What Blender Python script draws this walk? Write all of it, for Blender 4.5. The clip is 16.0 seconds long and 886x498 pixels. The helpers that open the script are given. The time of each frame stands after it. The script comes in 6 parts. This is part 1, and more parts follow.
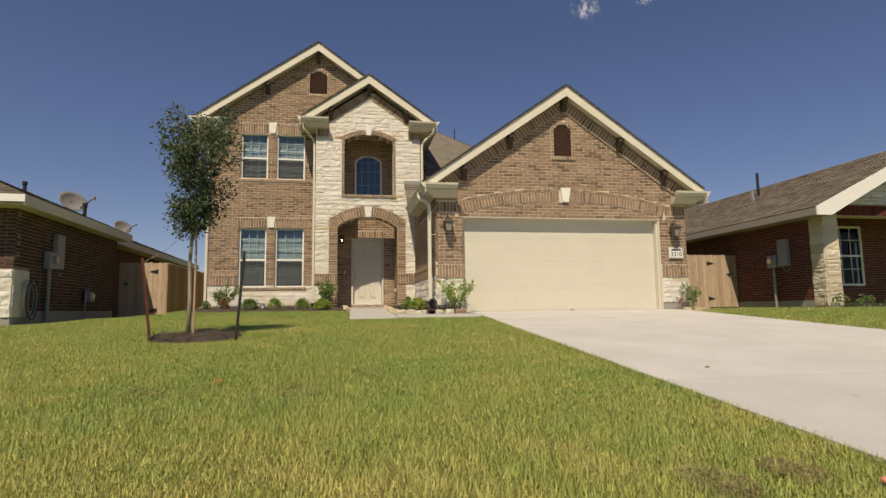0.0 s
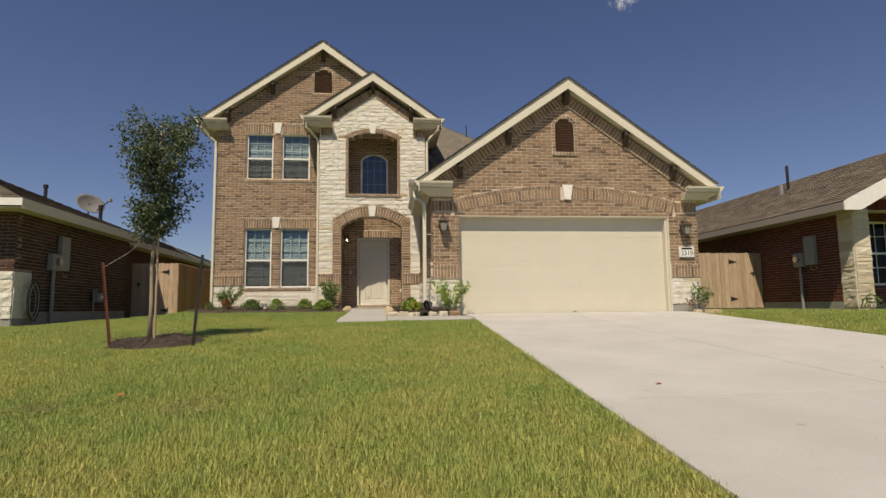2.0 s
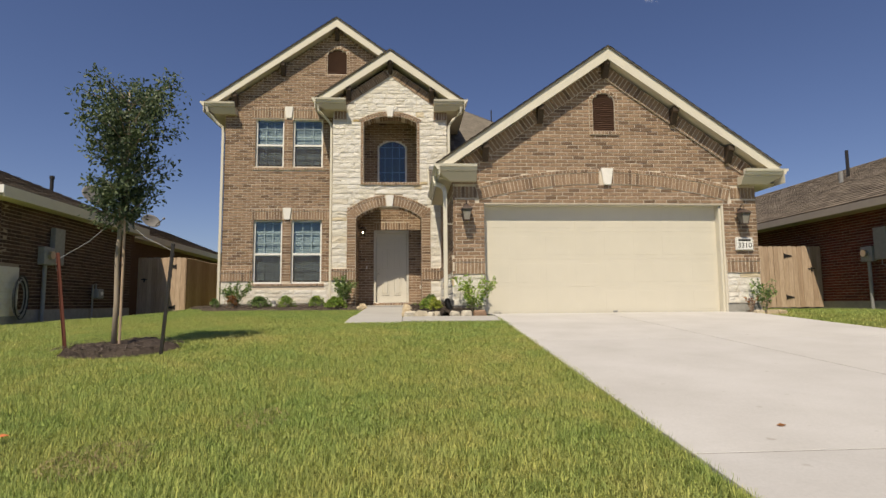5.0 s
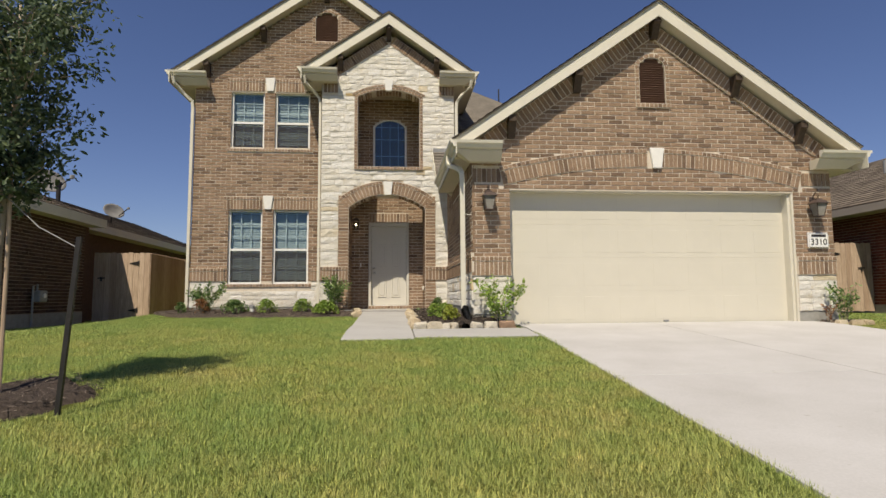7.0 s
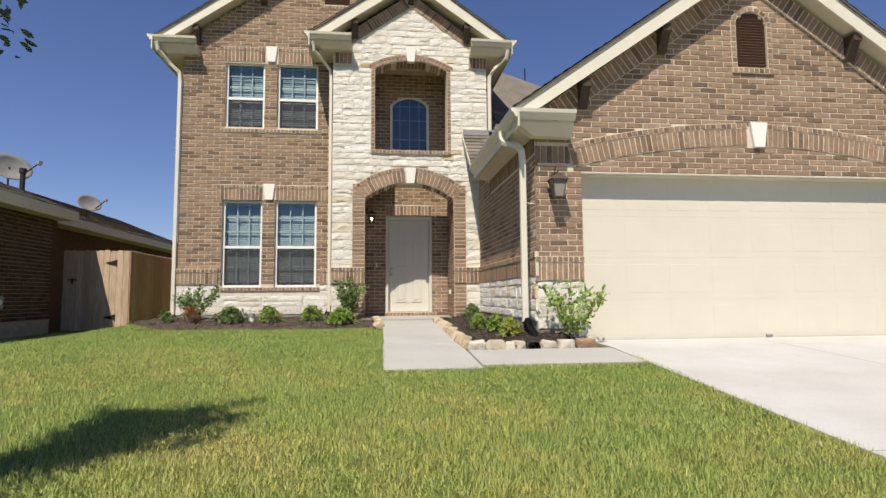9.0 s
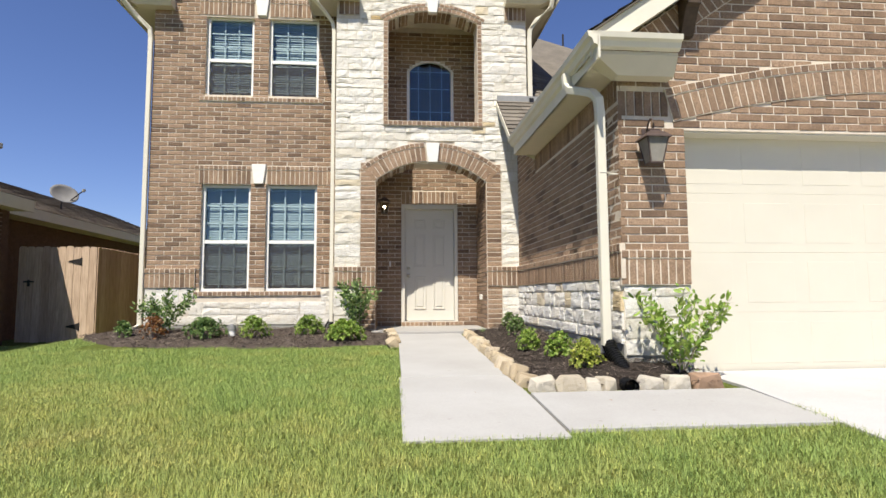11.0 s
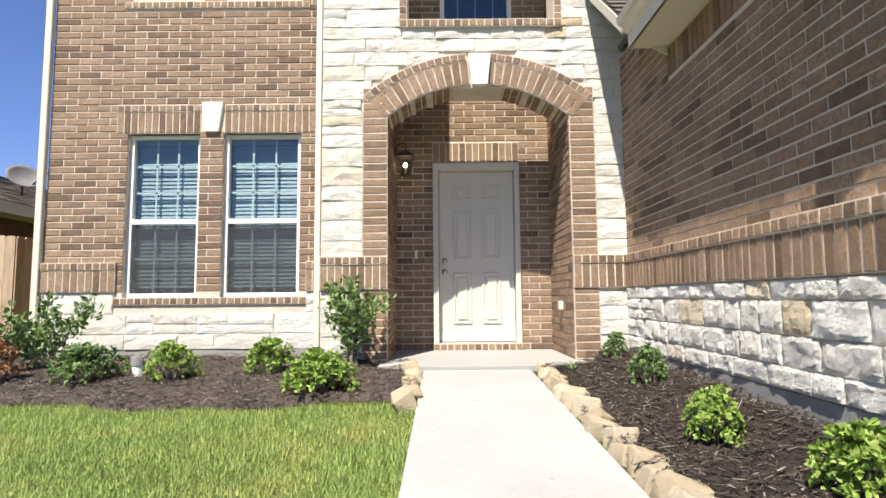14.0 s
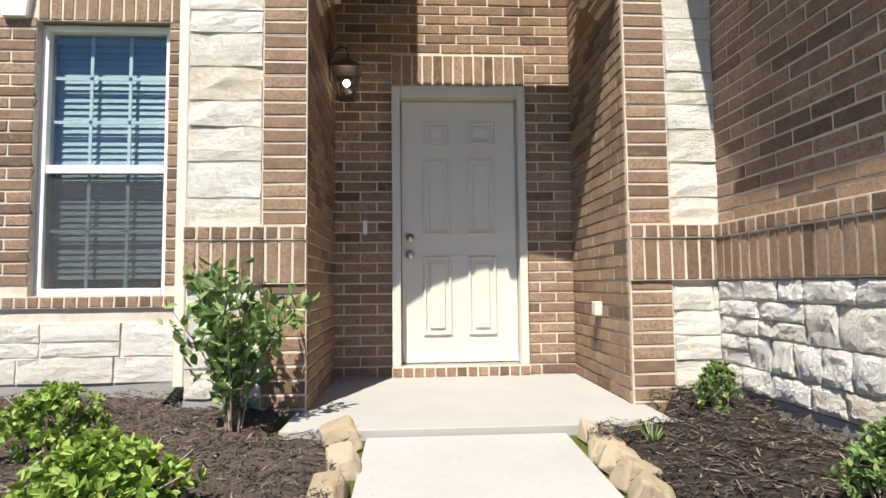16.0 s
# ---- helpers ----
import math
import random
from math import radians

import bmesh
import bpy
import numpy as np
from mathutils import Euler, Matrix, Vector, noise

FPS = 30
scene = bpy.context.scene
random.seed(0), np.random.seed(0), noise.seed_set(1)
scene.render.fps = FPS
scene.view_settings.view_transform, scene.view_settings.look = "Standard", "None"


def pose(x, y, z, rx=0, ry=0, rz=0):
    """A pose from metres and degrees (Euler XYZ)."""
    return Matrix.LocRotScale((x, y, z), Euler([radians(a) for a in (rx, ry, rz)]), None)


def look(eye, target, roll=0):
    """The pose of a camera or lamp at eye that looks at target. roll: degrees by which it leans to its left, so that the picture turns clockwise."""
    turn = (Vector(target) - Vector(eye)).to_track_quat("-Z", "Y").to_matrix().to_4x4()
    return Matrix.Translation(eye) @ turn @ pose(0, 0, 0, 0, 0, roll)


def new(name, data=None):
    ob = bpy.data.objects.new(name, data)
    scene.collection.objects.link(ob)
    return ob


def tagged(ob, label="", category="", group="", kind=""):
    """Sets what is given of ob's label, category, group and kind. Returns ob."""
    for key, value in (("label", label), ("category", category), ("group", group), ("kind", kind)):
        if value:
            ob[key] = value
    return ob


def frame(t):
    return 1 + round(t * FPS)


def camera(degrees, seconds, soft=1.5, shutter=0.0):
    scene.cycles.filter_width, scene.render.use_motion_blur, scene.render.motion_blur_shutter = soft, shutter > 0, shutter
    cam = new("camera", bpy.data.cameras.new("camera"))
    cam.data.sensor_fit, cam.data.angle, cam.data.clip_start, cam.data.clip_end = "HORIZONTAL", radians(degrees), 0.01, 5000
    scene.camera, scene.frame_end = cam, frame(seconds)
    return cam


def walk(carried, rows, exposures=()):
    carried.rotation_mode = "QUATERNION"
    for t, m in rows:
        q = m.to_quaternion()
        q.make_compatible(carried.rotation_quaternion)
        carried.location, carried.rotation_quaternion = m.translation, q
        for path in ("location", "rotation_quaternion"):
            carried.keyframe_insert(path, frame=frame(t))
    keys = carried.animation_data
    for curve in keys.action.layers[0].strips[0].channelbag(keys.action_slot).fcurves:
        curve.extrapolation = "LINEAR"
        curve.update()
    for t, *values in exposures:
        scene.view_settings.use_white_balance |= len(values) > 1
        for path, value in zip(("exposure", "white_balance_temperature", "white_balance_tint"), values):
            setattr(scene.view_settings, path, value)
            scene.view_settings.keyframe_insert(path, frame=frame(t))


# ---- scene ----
cam = camera(77.7, 16.0)
PATH = [
    (0, (0.668, -0.289, 0.906), (1.015, 1.669, 1.122), -0.8),
    (0.5, (0.963, -0.236, 0.933), (1.287, 1.726, 1.146), -0.8),
    (1, (1.235, -0.136, 0.933), (1.548, 1.828, 1.145), -0.8),
    (1.5, (1.501, -0.088, 0.961), (1.796, 1.879, 1.172), -0.7),
    (2, (1.623, -0.095, 0.999), (1.84, 1.883, 1.206), -0.7),
    (2.5, (1.652, -0.102, 0.989), (1.797, 1.881, 1.198), -0.5),
    (3, (1.702, -0.068, 0.985), (1.809, 1.918, 1.195), -0.3),
    (3.5, (1.726, 0.091, 0.975), (1.819, 2.078, 1.185), -0.4),
    (4, (1.767, 0.409, 1.029), (1.871, 2.396, 1.23), -0.3),
    (4.5, (1.793, 0.792, 1.022), (1.909, 2.779, 1.22), -0.4),
    (7, (1.392, 3.255, 1.265), (1.579, 5.238, 1.439), -0.4),
    (7.5, (1.215, 3.771, 1.3), (1.408, 5.755, 1.472), -0.4),
    (8, (1.046, 4.219, 1.369), (1.265, 6.2, 1.534), -0.4),
    (8.5, (0.866, 4.677, 1.403), (1.094, 6.657, 1.565), -0.4),
    (9, (0.698, 5.158, 1.427), (0.928, 7.139, 1.593), -0.4),
    (11.5, (0.686, 7.909, 1.55), (0.839, 9.896, 1.715), -0.4),
    (12, (0.752, 8.489, 1.585), (0.87, 10.479, 1.747), -0.5),
    (12.5, (0.81, 9.032, 1.632), (0.89, 11.024, 1.789), -0.5),
    (13, (0.845, 9.633, 1.615), (0.903, 11.625, 1.783), -0.5),
    (13.5, (0.85, 10.208, 1.572), (0.866, 12.2, 1.75), -0.5),
    (14, (0.93, 10.753, 1.576), (0.934, 12.746, 1.752), -0.5),
    (14.5, (0.984, 11.297, 1.619), (0.98, 13.291, 1.772), -0.5),
    (15, (1.0, 11.845, 1.627), (1.014, 13.84, 1.768), -0.5),
    (15.5, (0.995, 12.432, 1.626), (1.045, 14.426, 1.764), -0.6),
    (16, (0.973, 12.995, 1.648), (1.087, 14.987, 1.777), -0.6),
]
EXPOSURES = [(0, 0.23, 8250, 10), (2, 0.15, 7950, 10), (3.5, 0.27, 7750, 10), (4.5, 0.30, 7650, 10), (7, 0.31, 7250, 10), (8.5, 0.49, 6980, 10), (9, 0.60, 6900, 10), (11.5, 0.9, 6550, 10), (12.5, 1.0, 6500, 10), (14.5, 1.22, 6500, 10), (15.2, 1.22, 6500, 10), (16, 1.12, 6500, 10)]
walk(cam, [(t, look(eye, target, roll)) for t, eye, target, roll in PATH], EXPOSURES)

# ---- world and sun ----
SUN_WAY = Vector((0.41, 1.0, -1.70)).normalized()
world = bpy.data.worlds.new("sky")
scene.world = world
world.use_nodes = True
wn = world.node_tree
sky = wn.nodes.new("ShaderNodeTexSky")
sky.sky_type = "NISHITA"
sky.sun_disc = False
sky.sun_elevation = math.asin(-SUN_WAY.z)
sky.sun_rotation = math.atan2(-SUN_WAY.x, -SUN_WAY.y)
sky.air_density, sky.dust_density, sky.ozone_density = 1.0, 0.0, 1.5
deep = wn.nodes.new("ShaderNodeMix")
deep.data_type, deep.blend_type = "RGBA", "MULTIPLY"
deep.inputs[0].default_value = 1.0
deep.inputs[7].default_value = (0.70, 0.77, 1.10, 1)
wn.links.new(sky.outputs[0], deep.inputs[6])
wn.links.new(deep.outputs[2], wn.nodes["Background"].inputs[0])
wn.nodes["Background"].inputs[1].default_value = 0.064
sun_data = bpy.data.lights.new("sun", "SUN")
sun_data.energy, sun_data.angle, sun_data.color = 4.1, radians(0.53), (1.0, 0.95, 0.86)
sun = new("sun", sun_data)
sun.matrix_world = Matrix.Translation((-10, -20, 40)) @ SUN_WAY.to_track_quat("-Z", "Y").to_matrix().to_4x4()


# ---- materials ----
class Mat:
    """A small builder for node materials."""

    def __init__(self, name, rough=0.8, metal=0.0, spec=0.3):
        self.m = bpy.data.materials.new(name)
        self.m.use_nodes = True
        self.t = self.m.node_tree
        self.b = self.t.nodes["Principled BSDF"]
        self.b.inputs["Roughness"].default_value = rough
        self.b.inputs["Metallic"].default_value = metal
        self.b.inputs["Specular IOR Level"].default_value = spec

    def node(self, kind, **inputs):
        n = self.t.nodes.new(kind)
        for k, v in inputs.items():
            key = k.replace("_", " ")
            if isinstance(v, bpy.types.NodeSocket):
                self.t.links.new(v, n.inputs[key])
            else:
                n.inputs[key].default_value = v
        return n

    def coords(self, kind="Object"):
        return self.t.nodes.new("ShaderNodeTexCoord").outputs[kind]

    def world_pos(self):
        return self.t.nodes.new("ShaderNodeNewGeometry").outputs["Position"]

    def noise(self, vec, scale, detail=3.0, rough=0.55):
        return self.node("ShaderNodeTexNoise", Vector=vec, Scale=scale, Detail=detail, Roughness=rough).outputs["Fac"]

    def ramp(self, fac, stops):
        n = self.node("ShaderNodeValToRGB", Fac=fac)
        el = n.color_ramp.elements
        while len(el) < len(stops):
            el.new(0.5)
        for e, (p, c) in zip(el, stops):
            e.position, e.color = p, (*c, 1)
        return n.outputs["Color"]

    def mix(self, fac, a, b, mode="MIX"):
        n = self.t.nodes.new("ShaderNodeMix")
        n.data_type, n.blend_type = "RGBA", mode
        for i, v in ((0, fac), (6, a), (7, b)):
            if isinstance(v, bpy.types.NodeSocket):
                self.t.links.new(v, n.inputs[i])
            else:
                n.inputs[i].default_value = v if i == 0 else (*v, 1)
        return n.outputs[2]

    def random(self):
        """A value of its own for each loose piece, joined or not."""
        o = self.t.nodes.new("ShaderNodeObjectInfo").outputs["Random"]
        g = self.t.nodes.new("ShaderNodeNewGeometry").outputs["Random Per Island"]
        a = self.t.nodes.new("ShaderNodeMath")
        a.operation = "ADD"
        self.t.links.new(o, a.inputs[0]), self.t.links.new(g, a.inputs[1])
        f = self.t.nodes.new("ShaderNodeMath")
        f.operation = "FRACT"
        self.t.links.new(a.outputs[0], f.inputs[0])
        return f.outputs[0]

    def color(self, c):
        if isinstance(c, bpy.types.NodeSocket):
            self.t.links.new(c, self.b.inputs["Base Color"])
        else:
            self.b.inputs["Base Color"].default_value = (*c, 1)
        return self

    def bump(self, height, strength=0.4, distance=0.01):
        n = self.node("ShaderNodeBump", Height=height, Strength=strength, Distance=distance)
        self.t.links.new(n.outputs[0], self.b.inputs["Normal"])
        return self


def brick_mat(name, stops, dark):
    m = Mat(name, 0.9, 0, 0.2)
    p = m.world_pos()
    c = m.ramp(m.random(), stops)
    fine = m.noise(p, 55, 4, 0.7)
    c = m.mix(m.ramp(fine, [(0.38, (0, 0, 0)), (0.68, (1, 1, 1))]), c, dark, "MIX")
    c2 = m.mix(0.45, c, m.mix(1.0, c, m.ramp(m.noise(p, 9, 3), [(0.3, (0.62, 0.6, 0.58)), (0.7, (1.25, 1.2, 1.15))]), "MULTIPLY"))
    smear = m.ramp(m.noise(p, 21, 7, 0.75), [(0.56, (0, 0, 0)), (0.78, (0.55, 0.55, 0.55))])
    c2 = m.mix(smear, c2, tuple(min(0.6, 2.0 * x + 0.06) for x in dark))
    m.color(c2).bump(m.noise(p, 90, 6, 0.75), 0.9, 0.008)
    return m.m


def plain_mat(name, c, rough=0.6, var=0.12, scale=6, spec=0.3, metal=0.0, grain=120, relief=0.15):
    m = Mat(name, rough, metal, spec)
    p = m.world_pos()
    lo, hi = tuple(x * (1 - var) for x in c), tuple(min(1, x * (1 + var)) for x in c)
    col = m.ramp(m.noise(p, scale, 5, 0.6), [(0.3, lo), (0.7, hi)])
    m.color(col).bump(m.noise(p, grain, 3), relief, 0.003)
    return m.m


BRICK = brick_mat("brown_brick", [(0.0, (0.125, 0.083, 0.058)), (0.13, (0.17, 0.114, 0.078)), (0.2, (0.28, 0.19, 0.124)), (0.55, (0.352, 0.242, 0.16)), (0.85, (0.425, 0.30, 0.204)), (1.0, (0.23, 0.157, 0.104))], (0.215, 0.146, 0.097))
RED_BRICK = brick_mat("dark_red_brick", [(0.0, (0.10, 0.030, 0.021)), (0.5, (0.17, 0.047, 0.031)), (1.0, (0.22, 0.065, 0.042))], (0.085, 0.025, 0.018))
BROWN_BRICK = brick_mat("dark_brown_brick", [(0.0, (0.06, 0.036, 0.026)), (0.5, (0.105, 0.06, 0.042)), (1.0, (0.15, 0.088, 0.062))], (0.06, 0.034, 0.025))
MORTAR = plain_mat("mortar", (0.60, 0.525, 0.425), 0.95, 0.12, 12, 0.1, relief=0.5)


def stone_mat(name, stops):
    m = Mat(name, 0.92, 0, 0.2)
    p = m.world_pos()
    c = m.ramp(m.random(), stops)
    stain = m.ramp(m.noise(p, 5.5, 5, 0.65), [(0.56, (0, 0, 0)), (0.72, (1, 1, 1))])
    c = m.mix(0.35, c, m.mix(stain, c, (0.52, 0.38, 0.2)))
    vein = m.ramp(m.noise(p, 24, 6, 0.7), [(0.32, (0.90, 0.875, 0.82)), (0.5, (1.0, 1.0, 1.0))])
    c = m.mix(1.0, c, vein, "MULTIPLY")
    m.color(c).bump(m.noise(p, 22, 10, 0.78), 1.0, 0.022)
    return m.m


LIMESTONE = stone_mat("cream_limestone", [(0.0, (0.70, 0.66, 0.565)), (0.3, (0.745, 0.71, 0.63)), (0.6, (0.77, 0.745, 0.68)), (0.95, (0.72, 0.68, 0.59)), (0.975, (0.64, 0.54, 0.37)), (1.0, (0.50, 0.36, 0.17))])
COLUMN_STONE = stone_mat("buff_limestone", [(0.0, (0.56, 0.48, 0.35)), (0.5, (0.66, 0.58, 0.44)), (1.0, (0.72, 0.66, 0.54))])
# the limestone lightened for the side wall's raking sun, with more ochre blocks
SUNNED_SIDE_STONE = stone_mat("sun_lightened_rubble_limestone", [(0.0, (0.77, 0.74, 0.67)), (0.4, (0.81, 0.79, 0.735)), (0.78, (0.76, 0.71, 0.61)), (0.9, (0.66, 0.53, 0.33)), (1.0, (0.54, 0.39, 0.19))])
EDGE_STONE = stone_mat("tan_edging_stone", [(0.0, (0.42, 0.335, 0.22)), (0.5, (0.50, 0.41, 0.28)), (1.0, (0.57, 0.49, 0.365))])
DARK_MORTAR = plain_mat("grey_brown_mortar", (0.30, 0.235, 0.185), 0.95, 0.12, 12, 0.1, relief=0.5)
STONE_MORTAR = plain_mat("cream_mortar", (0.66, 0.615, 0.52), 0.95, 0.1, 10, 0.1, relief=0.5)
CAST_STONE = plain_mat("white_cast_stone", (0.76, 0.74, 0.68), 0.85, 0.05, 14)
TRIM = plain_mat("cream_paint", (0.66, 0.62, 0.51), 0.55, 0.04, 3)
GARAGE_PAINT = plain_mat("garage_cream_paint", (0.61, 0.572, 0.472), 0.5, 0.025, 2, relief=0.05)
WHITE = plain_mat("white_vinyl", (0.78, 0.77, 0.73), 0.4, 0.03, 6)
DOOR_PAINT = plain_mat("door_paint", (0.61, 0.582, 0.505), 0.5, 0.02, 3, relief=0.05)
SOFFIT = plain_mat("soffit_paint", (0.60, 0.545, 0.42), 0.7, 0.04, 3)
DARK_WOOD = plain_mat("dark_brown_timber", (0.07, 0.048, 0.032), 0.7, 0.25, 18)
VENT_BROWN = plain_mat("brown_vent_paint", (0.13, 0.07, 0.05), 0.6, 0.1, 8)
BLACK_METAL = plain_mat("black_metal", (0.025, 0.022, 0.02), 0.45, 0.3, 30, 0.4)
BRONZE = plain_mat("dark_bronze", (0.075, 0.052, 0.042), 0.5, 0.2, 20, 0.4)
BLACK_PLASTIC = plain_mat("black_plastic", (0.012, 0.012, 0.012), 0.4, 0.3, 20, 0.4)
GREY_METAL = plain_mat("grey_painted_metal", (0.27, 0.27, 0.26), 0.5, 0.12, 10, 0.4)
CHROME = plain_mat("satin_nickel", (0.6, 0.58, 0.54), 0.3, 0.05, 20, 0.5, 1.0)
# near-black: the shade of an unlit interior, put into the colour
UNLIT_ROOM = plain_mat("unlit_room_dark", (0.035, 0.033, 0.03), 0.9, 0.2, 2)
BLIND = plain_mat("white_blind", (0.43, 0.45, 0.44), 0.5, 0.05, 6)
CONCRETE_BASE = plain_mat("grey_foundation", (0.30, 0.29, 0.26), 0.95, 0.15, 7, relief=0.5)


def concrete_mat(name, tone):
    m = Mat(name, 0.9, 0, 0.25)
    p = m.world_pos()
    c = m.ramp(m.noise(p, 1.3, 6, 0.6), [(0.3, (0.42, 0.402, 0.368)), (0.7, (0.485, 0.468, 0.435))])
    c = m.mix(0.5, c, m.mix(1.0, c, m.ramp(m.noise(p, 60, 4, 0.7), [(0.3, (0.86, 0.86, 0.86)), (0.7, (1.08, 1.08, 1.08))]), "MULTIPLY"))
    spots = m.ramp(m.noise(p, 11, 2, 0.4), [(0.73, (1, 1, 1)), (0.78, (0.8, 0.78, 0.74))])
    pour = m.ramp(m.t.nodes.new("ShaderNodeObjectInfo").outputs["Random"], [(0.0, (0.94, 0.94, 0.945)), (1.0, (1.06, 1.055, 1.04))])
    c = m.mix(1.0, m.mix(1.0, c, pour, "MULTIPLY"), tone, "MULTIPLY")
    m.color(m.mix(1.0, c, spots, "MULTIPLY")).bump(m.noise(p, 180, 3, 0.7), 0.25, 0.003)
    return m.m


CONCRETE = concrete_mat("pale_concrete", (0.985, 1.0, 1.05))
WALK_CONCRETE = concrete_mat("pale_walk_concrete", (0.80, 0.815, 0.845))


def lawn_color(m, p, dry, mid, fresh):
    """Straw-coloured towards the street, fresh across the middle, paler by the house, in patches of two sizes."""
    sep = m.node("ShaderNodeSeparateXYZ", Vector=p)
    along = m.node("ShaderNodeMapRange", Value=sep.outputs["Y"])
    for k, v in (("From Min", 0.0), ("From Max", 14.0), ("To Min", 0.0), ("To Max", 1.0)):
        along.inputs[k].default_value = v
    shift = m.ramp(along.outputs[0], [(0.08, (0.54,) * 3), (0.34, (0.39,) * 3), (0.52, (0.45,) * 3), (0.72, (0.39,) * 3), (1.0, (0.35,) * 3)])
    out = []
    for n in (m.noise(p, 0.6, 4, 0.6), m.noise(p, 3.2, 5, 0.7)):
        a = m.t.nodes.new("ShaderNodeMath")
        half = m.t.nodes.new("ShaderNodeMath")
        half.operation = "MULTIPLY"
        half.inputs[1].default_value = 0.5
        m.t.links.new(n, a.inputs[0]), m.t.links.new(shift, a.inputs[1]), m.t.links.new(a.outputs[0], half.inputs[0])
        out.append(m.ramp(half.outputs[0], [(0.42, fresh), (0.5, mid), (0.58, dry)]))
    return m.mix(0.5, out[0], out[1])


def grass_mat():
    m = Mat("grass_blades", 0.6, 0, 0.25)
    p = m.world_pos()
    c = lawn_color(m, p, (0.64, 0.54, 0.22), (0.48, 0.49, 0.155), (0.33, 0.43, 0.125))
    c = m.mix(1.0, c, m.ramp(m.random(), [(0.0, (0.42, 0.46, 0.46)), (0.3, (0.78, 0.82, 0.8)), (0.7, (0.98, 0.98, 0.98)), (0.9, (1.2, 1.15, 1.15)), (1.0, (1.65, 1.45, 1.4))]), "MULTIPLY")
    m.color(c)
    t = m.node("ShaderNodeBsdfTranslucent", Color=c)
    mix = m.node("ShaderNodeMixShader", Fac=0.3)
    m.t.links.new(m.b.outputs[0], mix.inputs[1]), m.t.links.new(t.outputs[0], mix.inputs[2])
    m.t.links.new(mix.outputs[0], m.t.nodes["Material Output"].inputs[0])
    return m.m


GRASS = grass_mat()


def soil_mat():
    m = Mat("lawn_thatch", 0.95, 0, 0.1)
    p = m.world_pos()
    c = lawn_color(m, p, (0.30, 0.25, 0.085), (0.20, 0.21, 0.055), (0.135, 0.17, 0.037))
    c = m.mix(0.6, c, m.mix(1.0, c, m.ramp(m.noise(p, 70, 4, 0.75), [(0.35, (0.4, 0.4, 0.4)), (0.65, (1.4, 1.4, 1.3))]), "MULTIPLY"))
    m.color(c).bump(m.noise(p, 90, 4, 0.8), 0.9, 0.03)
    return m.m


LAWN = soil_mat()


def mulch_mat(name="bark_mulch"):
    m = Mat(name, 0.9, 0, 0.2)
    p = m.world_pos()
    r = m.ramp(m.random(), [(0.0, (0.042, 0.033, 0.027)), (0.5, (0.10, 0.077, 0.062)), (0.85, (0.20, 0.158, 0.128)), (1.0, (0.42, 0.35, 0.28))])
    c = m.mix(1.0, r, m.ramp(m.noise(p, 80, 4, 0.7), [(0.3, (0.5, 0.5, 0.5)), (0.7, (1.3, 1.3, 1.3))]), "MULTIPLY")
    m.color(c).bump(m.noise(p, 120, 4, 0.8), 0.8, 0.02)
    return m.m


MULCH = mulch_mat()


def shingle_mat(name, a, b):
    m = Mat(name, 0.95, 0, 0.15)
    p = m.world_pos()
    c = m.ramp(m.random(), [(0.0, a), (1.0, b)])
    c = m.mix(1.0, c, m.ramp(m.noise(p, 3, 5, 0.7), [(0.3, (0.8, 0.8, 0.8)), (0.7, (1.2, 1.2, 1.2))]), "MULTIPLY")
    c = m.mix(1.0, c, m.ramp(m.noise(p, 150, 3, 0.8), [(0.3, (0.7, 0.7, 0.7)), (0.7, (1.25, 1.25, 1.25))]), "MULTIPLY")
    m.color(c).bump(m.noise(p, 200, 3), 0.5, 0.004)
    return m.m


SHINGLE = shingle_mat("weathered_shingles", (0.105, 0.092, 0.074), (0.20, 0.175, 0.142))
BROWN_SHINGLE = shingle_mat("brown_shingles", (0.115, 0.094, 0.073), (0.20, 0.165, 0.13))


def wood_mat(name, a, b):
    m = Mat(name, 0.8, 0, 0.2)
    p = m.world_pos()
    s = m.node("ShaderNodeMapping", Vector=p, Scale=(9, 9, 0.7))
    grain = m.noise(s.outputs[0], 5, 5, 0.65)
    c = m.mix(1.0, m.ramp(m.random(), [(0, a), (1, b)]), m.ramp(grain, [(0.3, (0.72, 0.68, 0.64)), (0.65, (1.12, 1.1, 1.08))]), "MULTIPLY")
    m.color(c).bump(grain, 0.3, 0.004)
    return m.m


CEDAR = wood_mat("cedar_pickets", (0.40, 0.29, 0.205), (0.52, 0.40, 0.295))
BARK = wood_mat("grey_bark", (0.33, 0.28, 0.22), (0.42, 0.36, 0.28))
STAKE = wood_mat("rusty_stake", (0.10, 0.035, 0.025), (0.14, 0.05, 0.035))


def leaf_mat(name, a, b, c3):
    m = Mat(name, 0.5, 0, 0.35)
    c = m.ramp(m.random(), [(0.0, a), (0.6, b), (1.0, c3)])
    m.color(c)
    t = m.node("ShaderNodeBsdfTranslucent", Color=c)
    mix = m.node("ShaderNodeMixShader", Fac=0.3)
    m.t.links.new(m.b.outputs[0], mix.inputs[1]), m.t.links.new(t.outputs[0], mix.inputs[2])
    m.t.links.new(mix.outputs[0], m.t.nodes["Material Output"].inputs[0])
    return m.m


